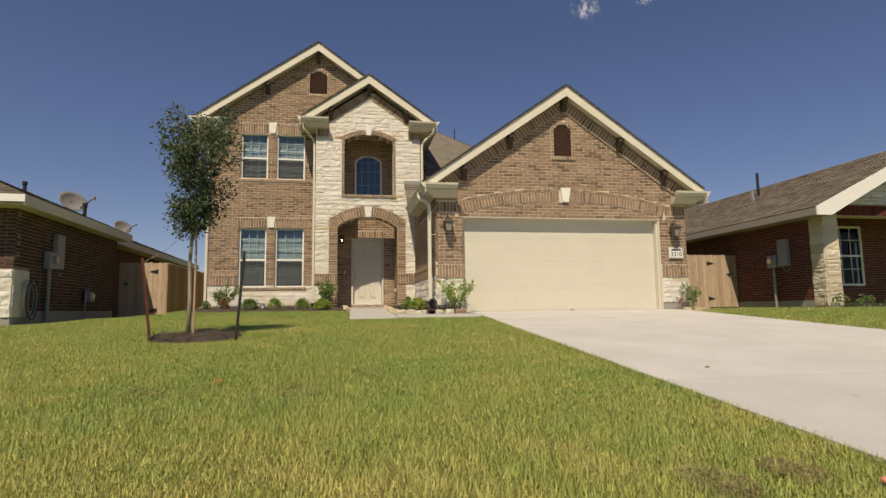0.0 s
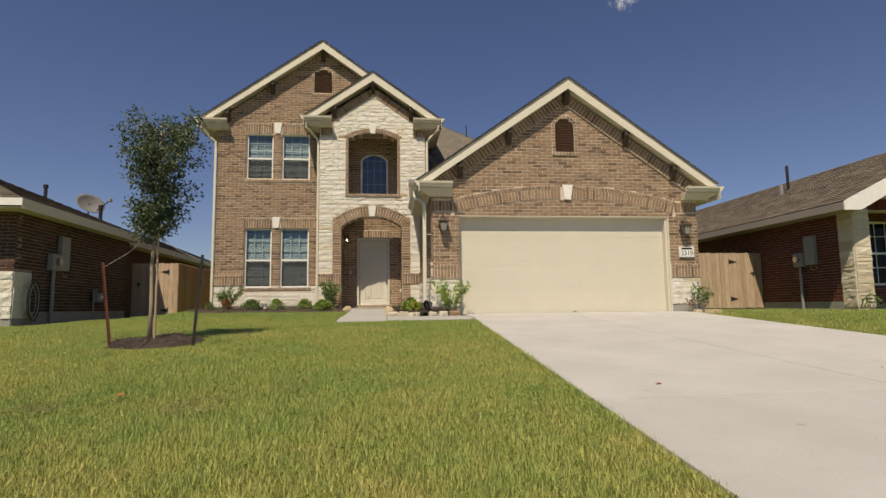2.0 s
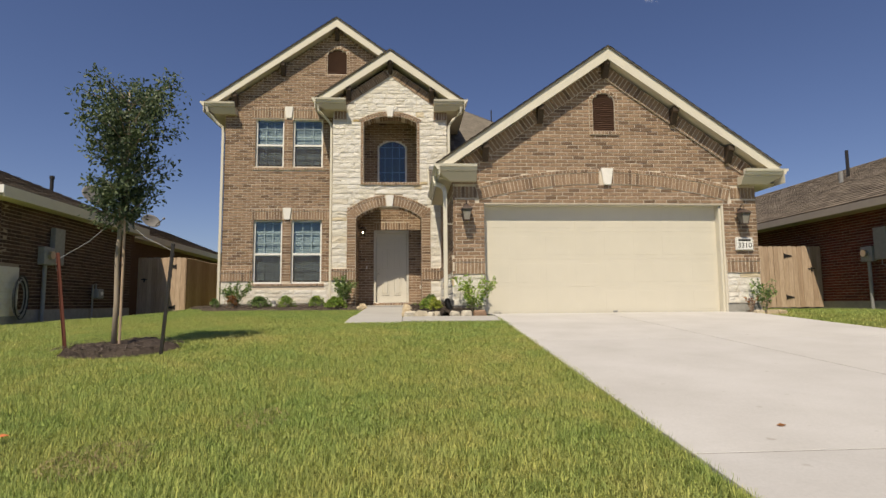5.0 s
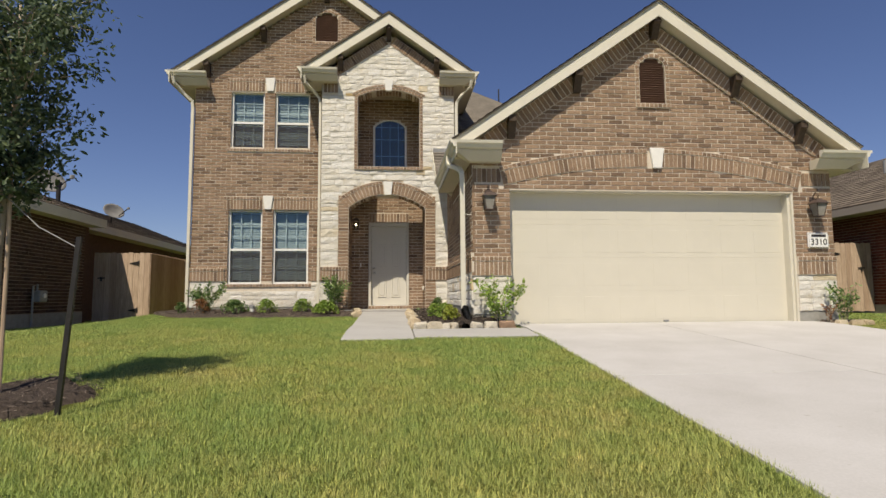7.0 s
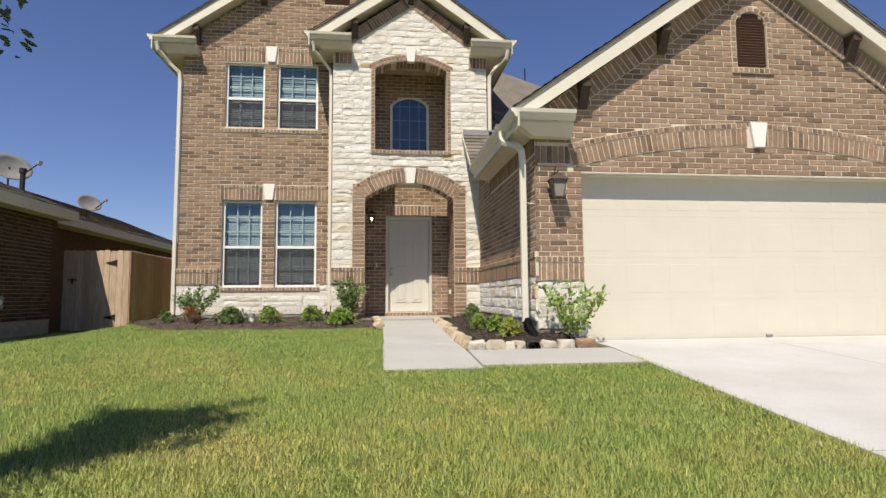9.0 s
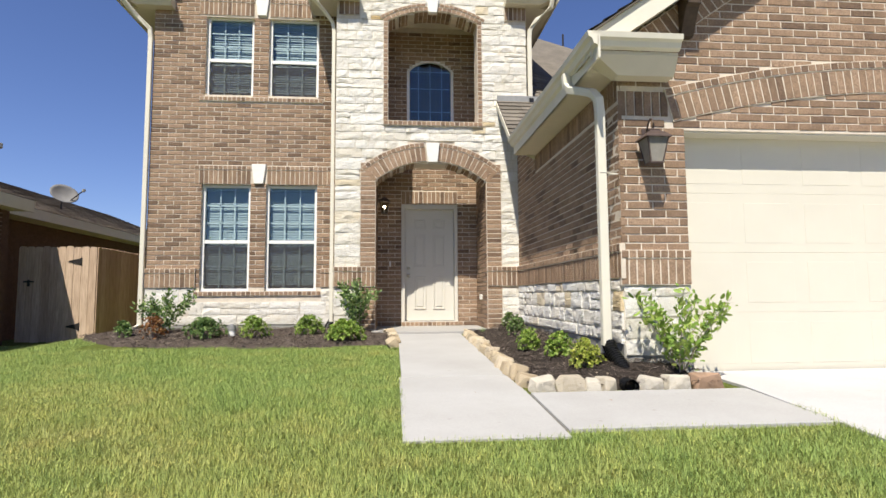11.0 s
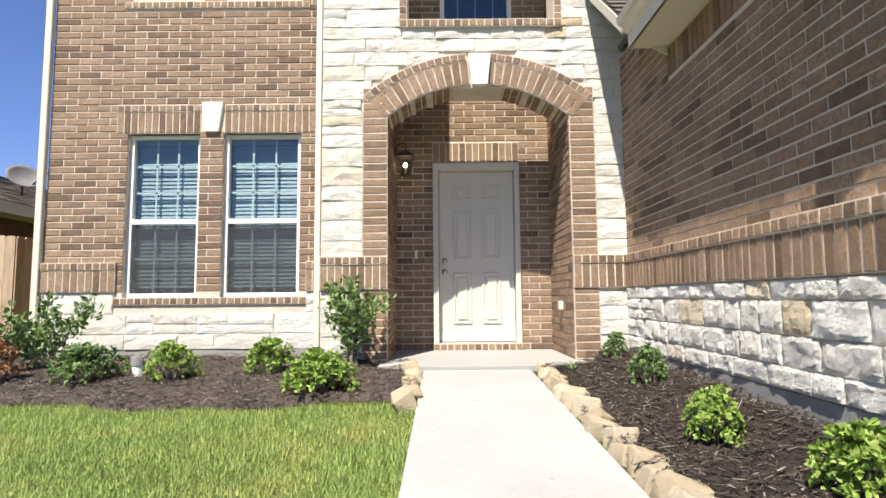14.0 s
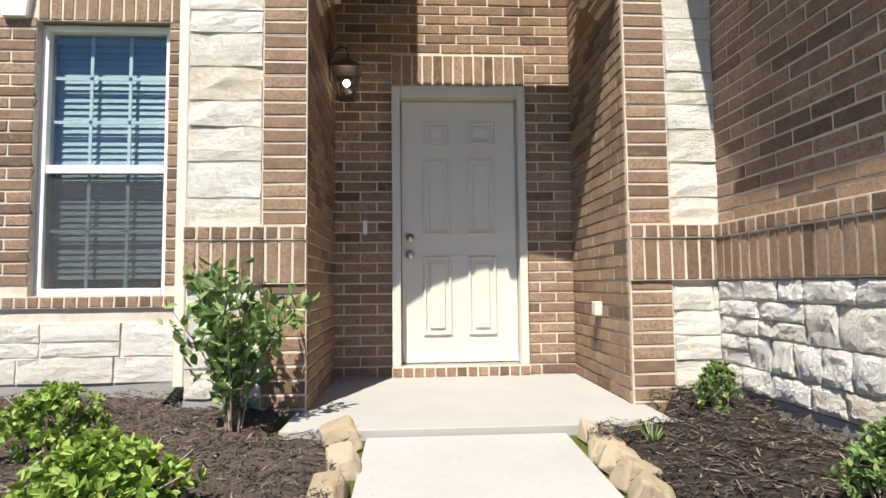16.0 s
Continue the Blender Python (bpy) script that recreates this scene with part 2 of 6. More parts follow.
TREE_LEAF = leaf_mat("oak_leaf", (0.045, 0.07, 0.035), (0.09, 0.13, 0.062), (0.17, 0.205, 0.11))
SHRUB_LEAF = leaf_mat("shrub_leaf", (0.075, 0.14, 0.045), (0.165, 0.26, 0.075), (0.31, 0.39, 0.14))
LIME_LEAF = leaf_mat("lime_leaf", (0.14, 0.24, 0.04), (0.27, 0.39, 0.07), (0.44, 0.52, 0.14))
YELLOW_LEAF = leaf_mat("yellow_green_leaf", (0.20, 0.27, 0.04), (0.42, 0.46, 0.08), (0.58, 0.58, 0.16))
STRAW = leaf_mat("dead_straw", (0.16, 0.11, 0.06), (0.34, 0.25, 0.13), (0.5, 0.4, 0.24))
DRY_LEAF = leaf_mat("dry_leaf", (0.20, 0.08, 0.03), (0.30, 0.14, 0.05), (0.4, 0.22, 0.09))


def glass_mat(name, tint, clear):
    """Clear glass; clear is its index, the gloss grows towards grazing sight and is alike for both faces."""
    m = Mat(name)
    tr = m.node("ShaderNodeBsdfTransparent", Color=(*tint, 1))
    gl = m.node("ShaderNodeBsdfGlossy", Color=(0.9, 0.95, 1.0, 1), Roughness=0.02)
    lw = m.t.nodes.new("ShaderNodeLayerWeight")
    steep = m.t.nodes.new("ShaderNodeMath")
    steep.operation, steep.inputs[1].default_value = "POWER", 5.0
    m.t.links.new(lw.outputs["Facing"], steep.inputs[0])
    f0 = ((clear - 1) / (clear + 1)) ** 2
    gloss = m.t.nodes.new("ShaderNodeMath")
    gloss.operation = "MULTIPLY_ADD"
    gloss.inputs[1].default_value, gloss.inputs[2].default_value = 1 - f0, f0
    m.t.links.new(steep.outputs[0], gloss.inputs[0])
    mix = m.node("ShaderNodeMixShader", Fac=gloss.outputs[0])
    m.t.links.new(tr.outputs[0], mix.inputs[1]), m.t.links.new(gl.outputs[0], mix.inputs[2])
    m.t.links.new(mix.outputs[0], m.t.nodes["Material Output"].inputs[0])
    return m.m


GLASS = glass_mat("window_glass", (0.68, 0.77, 0.79), 1.6)
DARK_GLASS = glass_mat("dim_window_glass", (0.3, 0.33, 0.34), 1.3)
FROSTED = plain_mat("seeded_white_glass", (0.33, 0.315, 0.28), 0.25, 0.12, 14, 0.5)
LAMP_GLASS = glass_mat("seeded_lamp_glass", (0.6, 0.58, 0.54), 1.35)


def screen_mat():
    m = Mat("insect_screen", 0.8)
    m.color((0.075, 0.07, 0.068))
    tr = m.node("ShaderNodeBsdfTransparent", Color=(1, 1, 1, 1))
    mix = m.node("ShaderNodeMixShader", Fac=0.3)
    m.t.links.new(tr.outputs[0], mix.inputs[1]), m.t.links.new(m.b.outputs[0], mix.inputs[2])
    m.t.links.new(mix.outputs[0], m.t.nodes["Material Output"].inputs[0])
    return m.m


SCREEN = screen_mat()


def glow_mat(name, c, strength):
    m = Mat(name)
    m.color(c)
    m.b.inputs["Emission Color"].default_value = (*c, 1)
    m.b.inputs["Emission Strength"].default_value = strength
    return m.m


BULB = glow_mat("lit_bulb", (1.0, 0.86, 0.66), 14)


# ---- mesh helpers ----
def mesh_of(name, verts, faces, material, smooth=False):
    me = bpy.data.meshes.new(name)
    me.from_pydata([tuple(v) for v in verts], [], faces)
    me.materials.append(material)
    if smooth:
        me.polygons.foreach_set("use_smooth", [True] * len(me.polygons))
    me.update()
    return me


def part(name, bm, material, parent=None, label="", m=None, smooth=False):
    me = bpy.data.meshes.new(name)
    bmesh.ops.recalc_face_normals(bm, faces=bm.faces)
    bm.to_mesh(me)
    bm.free()
    me.materials.append(material)
    if smooth:
        me.polygons.foreach_set("use_smooth", [True] * len(me.polygons))
    ob = new(name, me)
    ob.parent = parent
    if m is not None:
        ob.matrix_basis = m
    return tagged(ob, label)


def thing(name, label, category, at=(0, 0, 0), group="", kind="", turn=0):
    ob = new(name)
    ob.matrix_basis = pose(*at, 0, 0, turn)
    ob.empty_display_size = 0.2
    return tagged(ob, label, category, group, kind)


def box(bm, x0, x1, y0, y1, z0, z1, bevel=0.0, m=None):
    mat = Matrix.Translation(((x0 + x1) / 2, (y0 + y1) / 2, (z0 + z1) / 2)) @ Matrix.Diagonal((abs(x1 - x0), abs(y1 - y0), abs(z1 - z0), 1))
    if m is not None:
        mat = m @ mat
    vs = bmesh.ops.create_cube(bm, size=1, matrix=mat)["verts"]
    if bevel:
        es = list({e for v in vs for e in v.link_edges})
        bmesh.ops.bevel(bm, geom=es, offset=bevel, segments=2, affect="EDGES", profile=0.5)
    return bm


def boxes(*rows, bevel=0.0):
    bm = bmesh.new()
    for r in rows:
        box(bm, *r, bevel=bevel)
    return bm


def prism(bm, poly, d0, d1, axis="y"):
    """A polygon given in the plane across the axis, drawn out from d0 to d1."""
    def at(p, d):
        return {"y": (p[0], d, p[1]), "x": (d, p[0], p[1]), "z": (p[0], p[1], d)}[axis]
    a = [bm.verts.new(at(p, d0)) for p in poly]
    b = [bm.verts.new(at(p, d1)) for p in poly]
    n = len(poly)
    bm.faces.new(a), bm.faces.new(list(reversed(b)))
    for i in range(n):
        bm.faces.new((a[i], b[i], b[(i + 1) % n], a[(i + 1) % n]))
    return bm


def tube(bm, points, radius, sides=8, r2=None, cap=True):
    """A round tube along points; tapers to r2."""
    rings = []
    n = len(points)
    pts = [Vector(p) for p in points]
    up = Vector((0.13, 0.21, 0.97))
    for i, p in enumerate(pts):
        d = (pts[min(i + 1, n - 1)] - pts[max(i - 1, 0)]).normalized()
        a = d.cross(up)
        if a.length < 0.1:
            a = d.cross(Vector((1, 0, 0)))
        a.normalize()
        b = d.cross(a)
        r = radius if r2 is None else radius + (r2 - radius) * i / max(1, n - 1)
        rings.append([bm.verts.new(p + r * (math.cos(k * math.tau / sides) * a + math.sin(k * math.tau / sides) * b)) for k in range(sides)])
    for q, w in zip(rings, rings[1:]):
        for k in range(sides):
            bm.faces.new((q[k], q[(k + 1) % sides], w[(k + 1) % sides], w[k]))
    if cap:
        bm.faces.new(rings[0]), bm.faces.new(list(reversed(rings[-1])))
    return bm


# ---- bricks and stones ----
BRICK_L, COURSE, JOINT = 0.24, 0.075, 0.012
brick_cache = {}


def brick_shape(l, h, deep=0.035, ch=0.004):
    """Corners and faces of a chamfered brick with no back, centred, its face at y = 0."""
    a, b = l / 2, h / 2
    v = [(-a + ch, 0, -b + ch), (a - ch, 0, -b + ch), (a - ch, 0, b - ch), (-a + ch, 0, b - ch),
         (-a, ch, -b), (a, ch, -b), (a, ch, b), (-a, ch, b),
         (-a, deep, -b), (a, deep, -b), (a, deep, b), (-a, deep, b)]
    f = [(0, 1, 2, 3)]
    for k in range(4):
        j = (k + 1) % 4
        f += [(k, k + 4, j + 4, j), (k + 4, k + 8, j + 8, j + 4)]
    return v, f


def worn(v, rng):
    """Knocks the arrises of a brick about by a millimetre or two."""
    return [(x + rng.uniform(-0.0022, 0.0022), y + rng.uniform(-0.0012, 0.0016), z + rng.uniform(-0.0018, 0.0018)) for x, y, z in v]


def brick_mesh(l, h, material, variant=0):
    key = (round(l, 3), round(h, 3), material.name, variant)
    if key not in brick_cache:
        v, f = brick_shape(key[0], key[1])
        brick_cache[key] = mesh_of("brick", worn(v, random.Random(variant * 97 + int(l * 1000))), f, material)
    return brick_cache[key]


def set_bricks(parent, m, rows, material, single=300, near=None, rest="brickwork"):
    """rows: (cu, cv, length, height, angle, proud). The ones nearest to the plan point near are objects, the rest is joined."""
    rng = random.Random(len(rows))
    if near is not None:
        rows = sorted(rows, key=lambda r: (m @ Vector((r[0], 0, r[1])) - Vector(near)).length)
    joined_v, joined_f, bed_v, bed_f = [], [], [], []
    for i, (cu, cv, l, h, ang, proud) in enumerate(rows):
        local = m @ Matrix.Translation((cu, -proud - rng.uniform(0, 0.003), cv)) @ Matrix.Rotation(ang + rng.uniform(-0.004, 0.004), 4, "Y")
        if proud > 0.005:
            v, f = brick_shape(l + 0.013, h + 0.013, proud + 0.01, 0.001)
            n = len(bed_v)
            bed_v += [local @ Vector((q[0], q[1] + 0.0045, q[2])) for q in v]
            bed_f += [tuple(n + k for k in q) for q in f]
        if i < single:
            ob = new("brick", brick_mesh(l, h, material, i % 4))
            ob.parent = parent
            ob.matrix_basis = local
        else:
            v, f = brick_shape(l, h)
            v = worn(v, rng)
            n = len(joined_v)
            joined_v += [local @ Vector(q) for q in v]
            joined_f += [tuple(n + k for k in q) for q in f]
    if bed_v:
        ob = new("mortar_bed", mesh_of("mortar_bed", bed_v, bed_f, MORTAR))
        ob.parent = parent
        tagged(ob, kind="stuff")
    if joined_v:
        ob = new(rest, mesh_of(rest, joined_v, joined_f, material))
        ob.parent = parent
        tagged(ob, kind="stuff")


def cut(spans, a, b):
    out = []
    for s, e in spans:
        if b <= s or a >= e:
            out.append((s, e))
            continue
        if a > s:
            out.append((s, a))
        if b < e:
            out.append((b, e))
    return out


def spans_at(v, outline, holes):
    """Stretches of wall at the height v. outline(v) gives one stretch; holes give a stretch or None."""
    o = outline(v)
    if o is None or o[1] - o[0] < 0.02:
        return []
    s = [o]
    for h in holes:
        r = h(v)
        if r:
            s = cut(s, *r)
    return [(a, b) for a, b in s if b - a > 0.02]


def rect_hole(u0, u1, v0, v1):
    return lambda v: (u0, u1) if v0 < v < v1 else None


def arch_hole(u0, u1, v0, spring, top):
    """A segmental arch: straight to spring, then a circle's arc to top."""
    half, rise = (u1 - u0) / 2, top - spring
    r = (half * half + rise * rise) / (2 * rise)
    mid, cz = (u0 + u1) / 2, top - r

    def at(v):
        if v0 < v <= spring:
            return (u0, u1)
        if spring < v < top:
            w = math.sqrt(max(0, r * r - (v - cz) ** 2))
            return (mid - w, mid + w)
        return None
    at.circle = (mid, cz, r)
    return at


def running_bond(v0, v1, outline, holes, phase=0):
    rows = []
    n = max(1, round((v1 - v0) / COURSE))
    for i in range(n):
        c = v0 + (i + 0.5) * COURSE
        if c > v1:
            break
        for a, b in spans_at(c, outline, holes):
            start = math.floor((a - 1) / BRICK_L) * BRICK_L + (BRICK_L / 2 if (i + phase) % 2 else 0)
            cuts = [a] + [start + k * BRICK_L for k in range(int((b - start) / BRICK_L) + 2) if a + 0.055 < start + k * BRICK_L < b - 0.055] + [b]
            for p, q in zip(cuts, cuts[1:]):
                s, e = p + (JOINT / 2 if p > a else 0.001), q - (JOINT / 2 if q < b else 0.001)
                rows.append(((s + e) / 2, c, e - s, COURSE - JOINT, 0.0, 0.0))
    return rows


def soldiers(u0, u1, v0, height, proud=0.004):
    n = max(1, round((u1 - u0) / COURSE))
    w = (u1 - u0) / n
    return [(u0 + (i + 0.5) * w, v0 + height / 2, w - JOINT, height - JOINT, 0.0, proud) for i in range(n)]


def band(u0, u1, v0, proud=0.03):
    """The ledge course: soldiers with a course of headers on top."""
    return soldiers(u0, u1, v0, 0.235, proud) + soldiers(u0, u1, v0 + 0.235, COURSE, proud + 0.01)


def outer_circle(hole, extra, v0, u_lim):
    """What an arched course takes out of the bond, by the arch's own circle."""
    mid, cz, r = hole.circle

    def at(v):
        q = (r + extra) ** 2 - (v - cz) ** 2
        if v < v0 or q <= 0:
            return None
        w = min(u_lim, math.sqrt(q))
        return (mid - w, mid + w)
    return at


def arch_ring(hole, height, inner=0.0, proud=0.01, gap=0.0, a0=None):
    """Bricks standing round an arch; gap is the half width that the keystone takes."""
    mid, cz, r = hole.circle
    ri = r + inner
    top = a0 if a0 is not None else math.asin(min(1, ((hole(cz + r - 1e-4 - 0.0) or (mid, mid))[1] - mid) / r))
    rc = ri + height / 2
    step = COURSE / ri
    n = int(2 * top / step)
    step = 2 * top / n
    rows = []
    for i in range(n):
        t = -top + (i + 0.5) * step
        if abs(math.sin(t) * rc) < gap:
            continue
        rows.append((mid + rc * math.sin(t), cz + rc * math.cos(t), ri * step - JOINT * 0.6, height - JOINT, t, proud))
    return rows


def backing(parent, name, m, v0, v1, outline, holes, thick, material, label="", step=COURSE, inset=0.005):
    """The wall's body behind its face, laid up in courses so that openings go through it."""
    verts, faces = [], []
    n = max(1, math.ceil((v1 - v0) / step - 1e-6))
    runs = []
    for i in range(n):
        a, b = v0 + i * step, min(v1, v0 + (i + 1) * step)
        sp = spans_at((a + b) / 2, outline, holes)
        if runs and runs[-1][2] == sp:
            runs[-1][1] = b
        else:
            runs.append([a, b, sp])
    for a, b, sp in runs:
        for s, e in sp:
            k = len(verts)
            verts += [m @ Vector((x, y, z)) for x in (s, e) for y in (inset, thick) for z in (a, b)]
            faces += [tuple(k + q for q in f) for f in ((0, 4, 5, 1), (4, 6, 7, 5), (6, 2, 3, 7), (2, 0, 1, 3), (1, 5, 7, 3), (0, 2, 6, 4))]
    ob = new(name, mesh_of(name, verts, faces, material))
    ob.parent = parent
    return tagged(ob, label)


def ashlar(parent, m, v0, v1, outline, holes, material, seed, rows_h=(0.10, 0.22), lens=(0.22, 0.6), rough=0.012, proud=0.02, grid=(4, 3), name="stone", single=300):
    """Rough-faced blocks in uneven courses, each with its own broken face."""
    rng = random.Random(seed)
    v = v0
    count = 0
    bed_v, bed_f = [], []
    while v < v1 - 0.03:
        h = min(rng.uniform(*rows_h), v1 - v)
        if v1 - v - h < 0.06:
            h = v1 - v
        for a, b in spans_at(v + h / 2, outline, holes):
            k = len(bed_v)
            bed_v += [m @ Vector((p, q, w)) for p in (a + 0.004, b - 0.004) for q in (-0.15 * proud, 0.012) for w in (v, v + h)]
            bed_f += [tuple(k + n for n in f) for f in ((0, 4, 5, 1), (4, 6, 7, 5), (2, 0, 1, 3), (1, 5, 7, 3), (0, 2, 6, 4))]
            x = a
            while x < b - 0.02:
                l = rng.uniform(*lens)
                if b - x - l < 0.15:
                    l = b - x
                if h > 0.15 and rng.random() < 0.25 and l > 0.2:
                    k = rng.uniform(0.4, 0.6)
                    rects = [(x, x + l, v, v + h * k), (x, x + l, v + h * k, v + h)]
                else:
                    rects = [(x, x + l, v, v + h)]
                for r in rects:
                    one_stone(parent, m, r, material, rng, rough, proud, grid, name)
                    count += 1
                x += l
        v += h
    ob = new("mortar_bed", mesh_of("mortar_bed", bed_v, bed_f, STONE_MORTAR))
    ob.parent = parent
    tagged(ob, kind="stuff")
    return count


def one_stone(parent, m, r, material, rng, rough, proud, grid, name):
    u0, u1, w0, w1 = r
    g = 0.006
    nx, nz = grid
    out = proud * rng.uniform(0.85, 1.3)
    verts, faces = [], []
    off = Vector((rng.uniform(0, 90), rng.uniform(0, 90), 0))
    tilt = rng.uniform(-0.4, 0.4) * rough
    for j in range(nz + 1):
        for i in range(nx + 1):
            fx, fz = i / nx, j / nz
            edge = i in (0, nx) or j in (0, nz)
            u = u0 + g + (u1 - u0 - 2 * g) * fx + rng.uniform(-1, 1) * (0.004 if edge else 0.012)
            w = w0 + g + (w1 - w0 - 2 * g) * fz + rng.uniform(-1, 1) * (0.004 if edge else 0.01)
            d = out + rough * 1.3 * noise.noise(Vector((u * 7, w * 9, 0)) + off) + tilt * (fx * 2 - 1)
            d += rough * 0.9 * abs(noise.noise(Vector((u * 19, w * 23, 7)) + off))
            d -= (0.22 * out + 0.001) if edge else 0
            verts.append(m @ Vector((u, -d, w)))
    n0 = len(verts)
    ring = [i for i in range(nx + 1)] + [j * (nx + 1) + nx for j in range(1, nz + 1)] + [nz * (nx + 1) + i for i in range(nx - 1, -1, -1)] + [j * (nx + 1) for j in range(nz - 1, 0, -1)]
    for j in range(nz):
        for i in range(nx):
            k = j * (nx + 1) + i
            faces.append((k, k + 1, k + nx + 2, k + nx + 1))
    inv = m.inverted()
    for k in ring:
        q = inv @ verts[k]
        verts.append(m @ Vector((q.x, 0.012, q.z)))
    L = len(ring)
    for k in range(L):
        faces.append((ring[k], n0 + k, n0 + (k + 1) % L, ring[(k + 1) % L]))
    ob = new(name, mesh_of(name, verts, faces, material))
    ob.parent = parent


FRONT = lambda y: Matrix.Translation((0, y, 0))
FACING_LEFT = lambda x, y0: Matrix.Translation((x, y0, 0)) @ Matrix.Rotation(radians(-90), 4, "Z")
FACING_RIGHT = lambda x, y0: Matrix.Translation((x, y0, 0)) @ Matrix.Rotation(radians(90), 4, "Z")


# ---- ground ----
def smooth_step(a, b, x):
    t = max(0.0, min(1.0, (x - a) / (b - a)))
    return t * t * (3 - 2 * t)


def ground_z(x, y):
    """The lot rises to the house; the side yards stay level beyond its front."""
    yc = max(-6.0, min(16.0, y))
    low = 0.08 + 0.061 * min(yc, 11.5)
    mid = smooth_step(-4.7, -3.3, x) * (1 - smooth_step(8.9, 10.2, x))
    up = max(0.0, yc - 11.5)
    low -= 0.10 * smooth_step(-3.9, -5.6, x) * smooth_step(3.0, 9.0, yc)
    crown = smooth_step(4.0, 6.5, yc) * (1 - smooth_step(8.3, 10.0, yc)) * smooth_step(-5.0, -3.0, x) * (1 - smooth_step(0.2, 1.8, x))
    return low + 0.04 * crown + mid * (0.02 * min(up, 1.7) + 0.05 * max(0.0, up - 1.7))


def axis_steps(lo, hi, fine, far=(6, 15, 40, 120, 400, 1500)):
    n = round((hi - lo) / fine)
    return [lo - d for d in reversed(far)] + [lo + i * (hi - lo) / n for i in range(n + 1)] + [hi + d for d in far]


def build_ground():
    xs, ys = axis_steps(-14, 20, 0.5), axis_steps(-6, 30, 0.5)
    verts = [(x, y, ground_z(x, y)) for y in ys for x in xs]
    w = len(xs)
    faces = [(j * w + i, j * w + i + 1, (j + 1) * w + i + 1, (j + 1) * w + i) for j in range(len(ys) - 1) for i in range(w - 1)]
    tagged(new("ground", mesh_of("ground", verts, faces, LAWN, True)), "mown green lawn with dry yellow patches", "lawn", kind="structure")


build_ground()


def drive_edge(y):
    """The lawn side of the driveway runs a little askew."""
    return 2.94 + 0.0445 * max(0.0, min(y, 10.9))


def slab(name, x0, x1, y0, y1, lift, parent, material=None, deep=0.12, flat=None):
    bm = bmesh.new()
    box(bm, x0, x1, y0, y1, -deep, 0)
    if flat is None and y0 < 11.4 and y1 > 11.6:
        bmesh.ops.bisect_plane(bm, geom=bm.verts[:] + bm.edges[:] + bm.faces[:], plane_co=(0, 11.5, 0), plane_no=(0, 1, 0))
    for v in bm.verts:
        if name == "driveway_panel" and v.co.x < 4:
            v.co.x = drive_edge(v.co.y)
        v.co.z += (ground_z(v.co.x, v.co.y) if flat is None else flat) + lift
    if name == "joint_filler":
        return part(name, bm, material, parent)
    es = [e for e in bm.edges if not all(abs(v.co.y - 11.5) < 0.001 for v in e.verts) and all(v.co.z > (ground_z(v.co.x, v.co.y) if flat is None else flat) + lift - 0.02 for v in e.verts)]
    bmesh.ops.bevel(bm, geom=es, offset=0.005, segments=2, affect="EDGES", profile=0.5)
    return part(name, bm, material or CONCRETE, parent)


PORCH_CONCRETE = plain_mat("smooth_grey_concrete", (0.36, 0.345, 0.32), 0.85, 0.06, 2)
driveway = thing("driveway", "pale broom-finished concrete driveway with sawn joints", "driveway", kind="structure")
for xa, xb in ((3.24, 5.616), (5.632, 8.5)):
    for ya, yb in ((-6.0, 0.0), (0.016, 3.774), (3.786, 7.878), (7.89, 12.16)):
        slab("driveway_panel", xa, xb, ya, yb, 0.025, driveway)
JOINT_FILL = plain_mat("dark_joint_filler", (0.16, 0.15, 0.13), 0.95, 0.2, 20)
for x0, x1, y0, y1 in ((5.6, 5.65, -6, 0), (5.6, 5.65, 0, 3.78), (5.6, 5.65, 3.78, 7.88), (5.6, 5.65, 7.88, 12.1), (3.1, 8.5, 3.76, 3.80), (3.3, 8.5, 7.865, 7.905), (3.0, 8.5, -0.01, 0.03)):
    slab("joint_filler", x0, x1, y0, y1, 0.021, driveway, JOINT_FILL)
walkway = thing("walkway", "white concrete front walk leading to the porch", "walkway", kind="structure")
slab("walk_panel", 0.74, 1.69, 10.41, 12.212, 0.016, walkway, WALK_CONCRETE)
slab("walk_panel", 0.76, 1.69, 12.23, 15.585, 0.016, walkway, WALK_CONCRETE)
slab("walk_panel", 1.705, 3.39, 10.51, 11.4, 0.025, walkway, WALK_CONCRETE)
slab("joint_filler", 0.78, 1.68, 12.19, 12.25, 0.012, walkway, JOINT_FILL)
slab("joint_filler", 1.68, 1.715, 10.54, 11.4, 0.012, walkway, JOINT_FILL)
slab("joint_filler", 3.385, 3.44, 10.54, 11.4, 0.012, walkway, JOINT_FILL)
slab("porch_slab", 0.36, 2.24, 15.592, 17.1, 0.0, walkway, PORCH_CONCRETE, flat=0.985)

# ---- the house ----
FY, PY, GY, SX, DY = 16.55, 16.0, 12.0, 2.70, 17.03
STONE_TOP = 1.66
house = thing("house", "two-storey brown brick and cream limestone house with attached garage", "house")


def gable(mid, half, base, peak):
    """Outline under a gable: full width up to base, then narrowing to the peak."""
    def at(v):
        if v <= base:
            return (mid - half, mid + half)
        w = half * (peak - v) / (peak - base)
        return (mid - w, mid + w) if w > 0.02 else None
    return at


def level(u0, u1, top=99):
    return lambda v: (u0, u1) if v < top else None


WINDOWS = [(-2.44, -1.66, 1.60, 3.36), (-1.41, -0.58, 1.60, 3.36), (-2.44, -1.66, 4.84, 6.25), (-1.41, -0.58, 4.84, 6.25)]

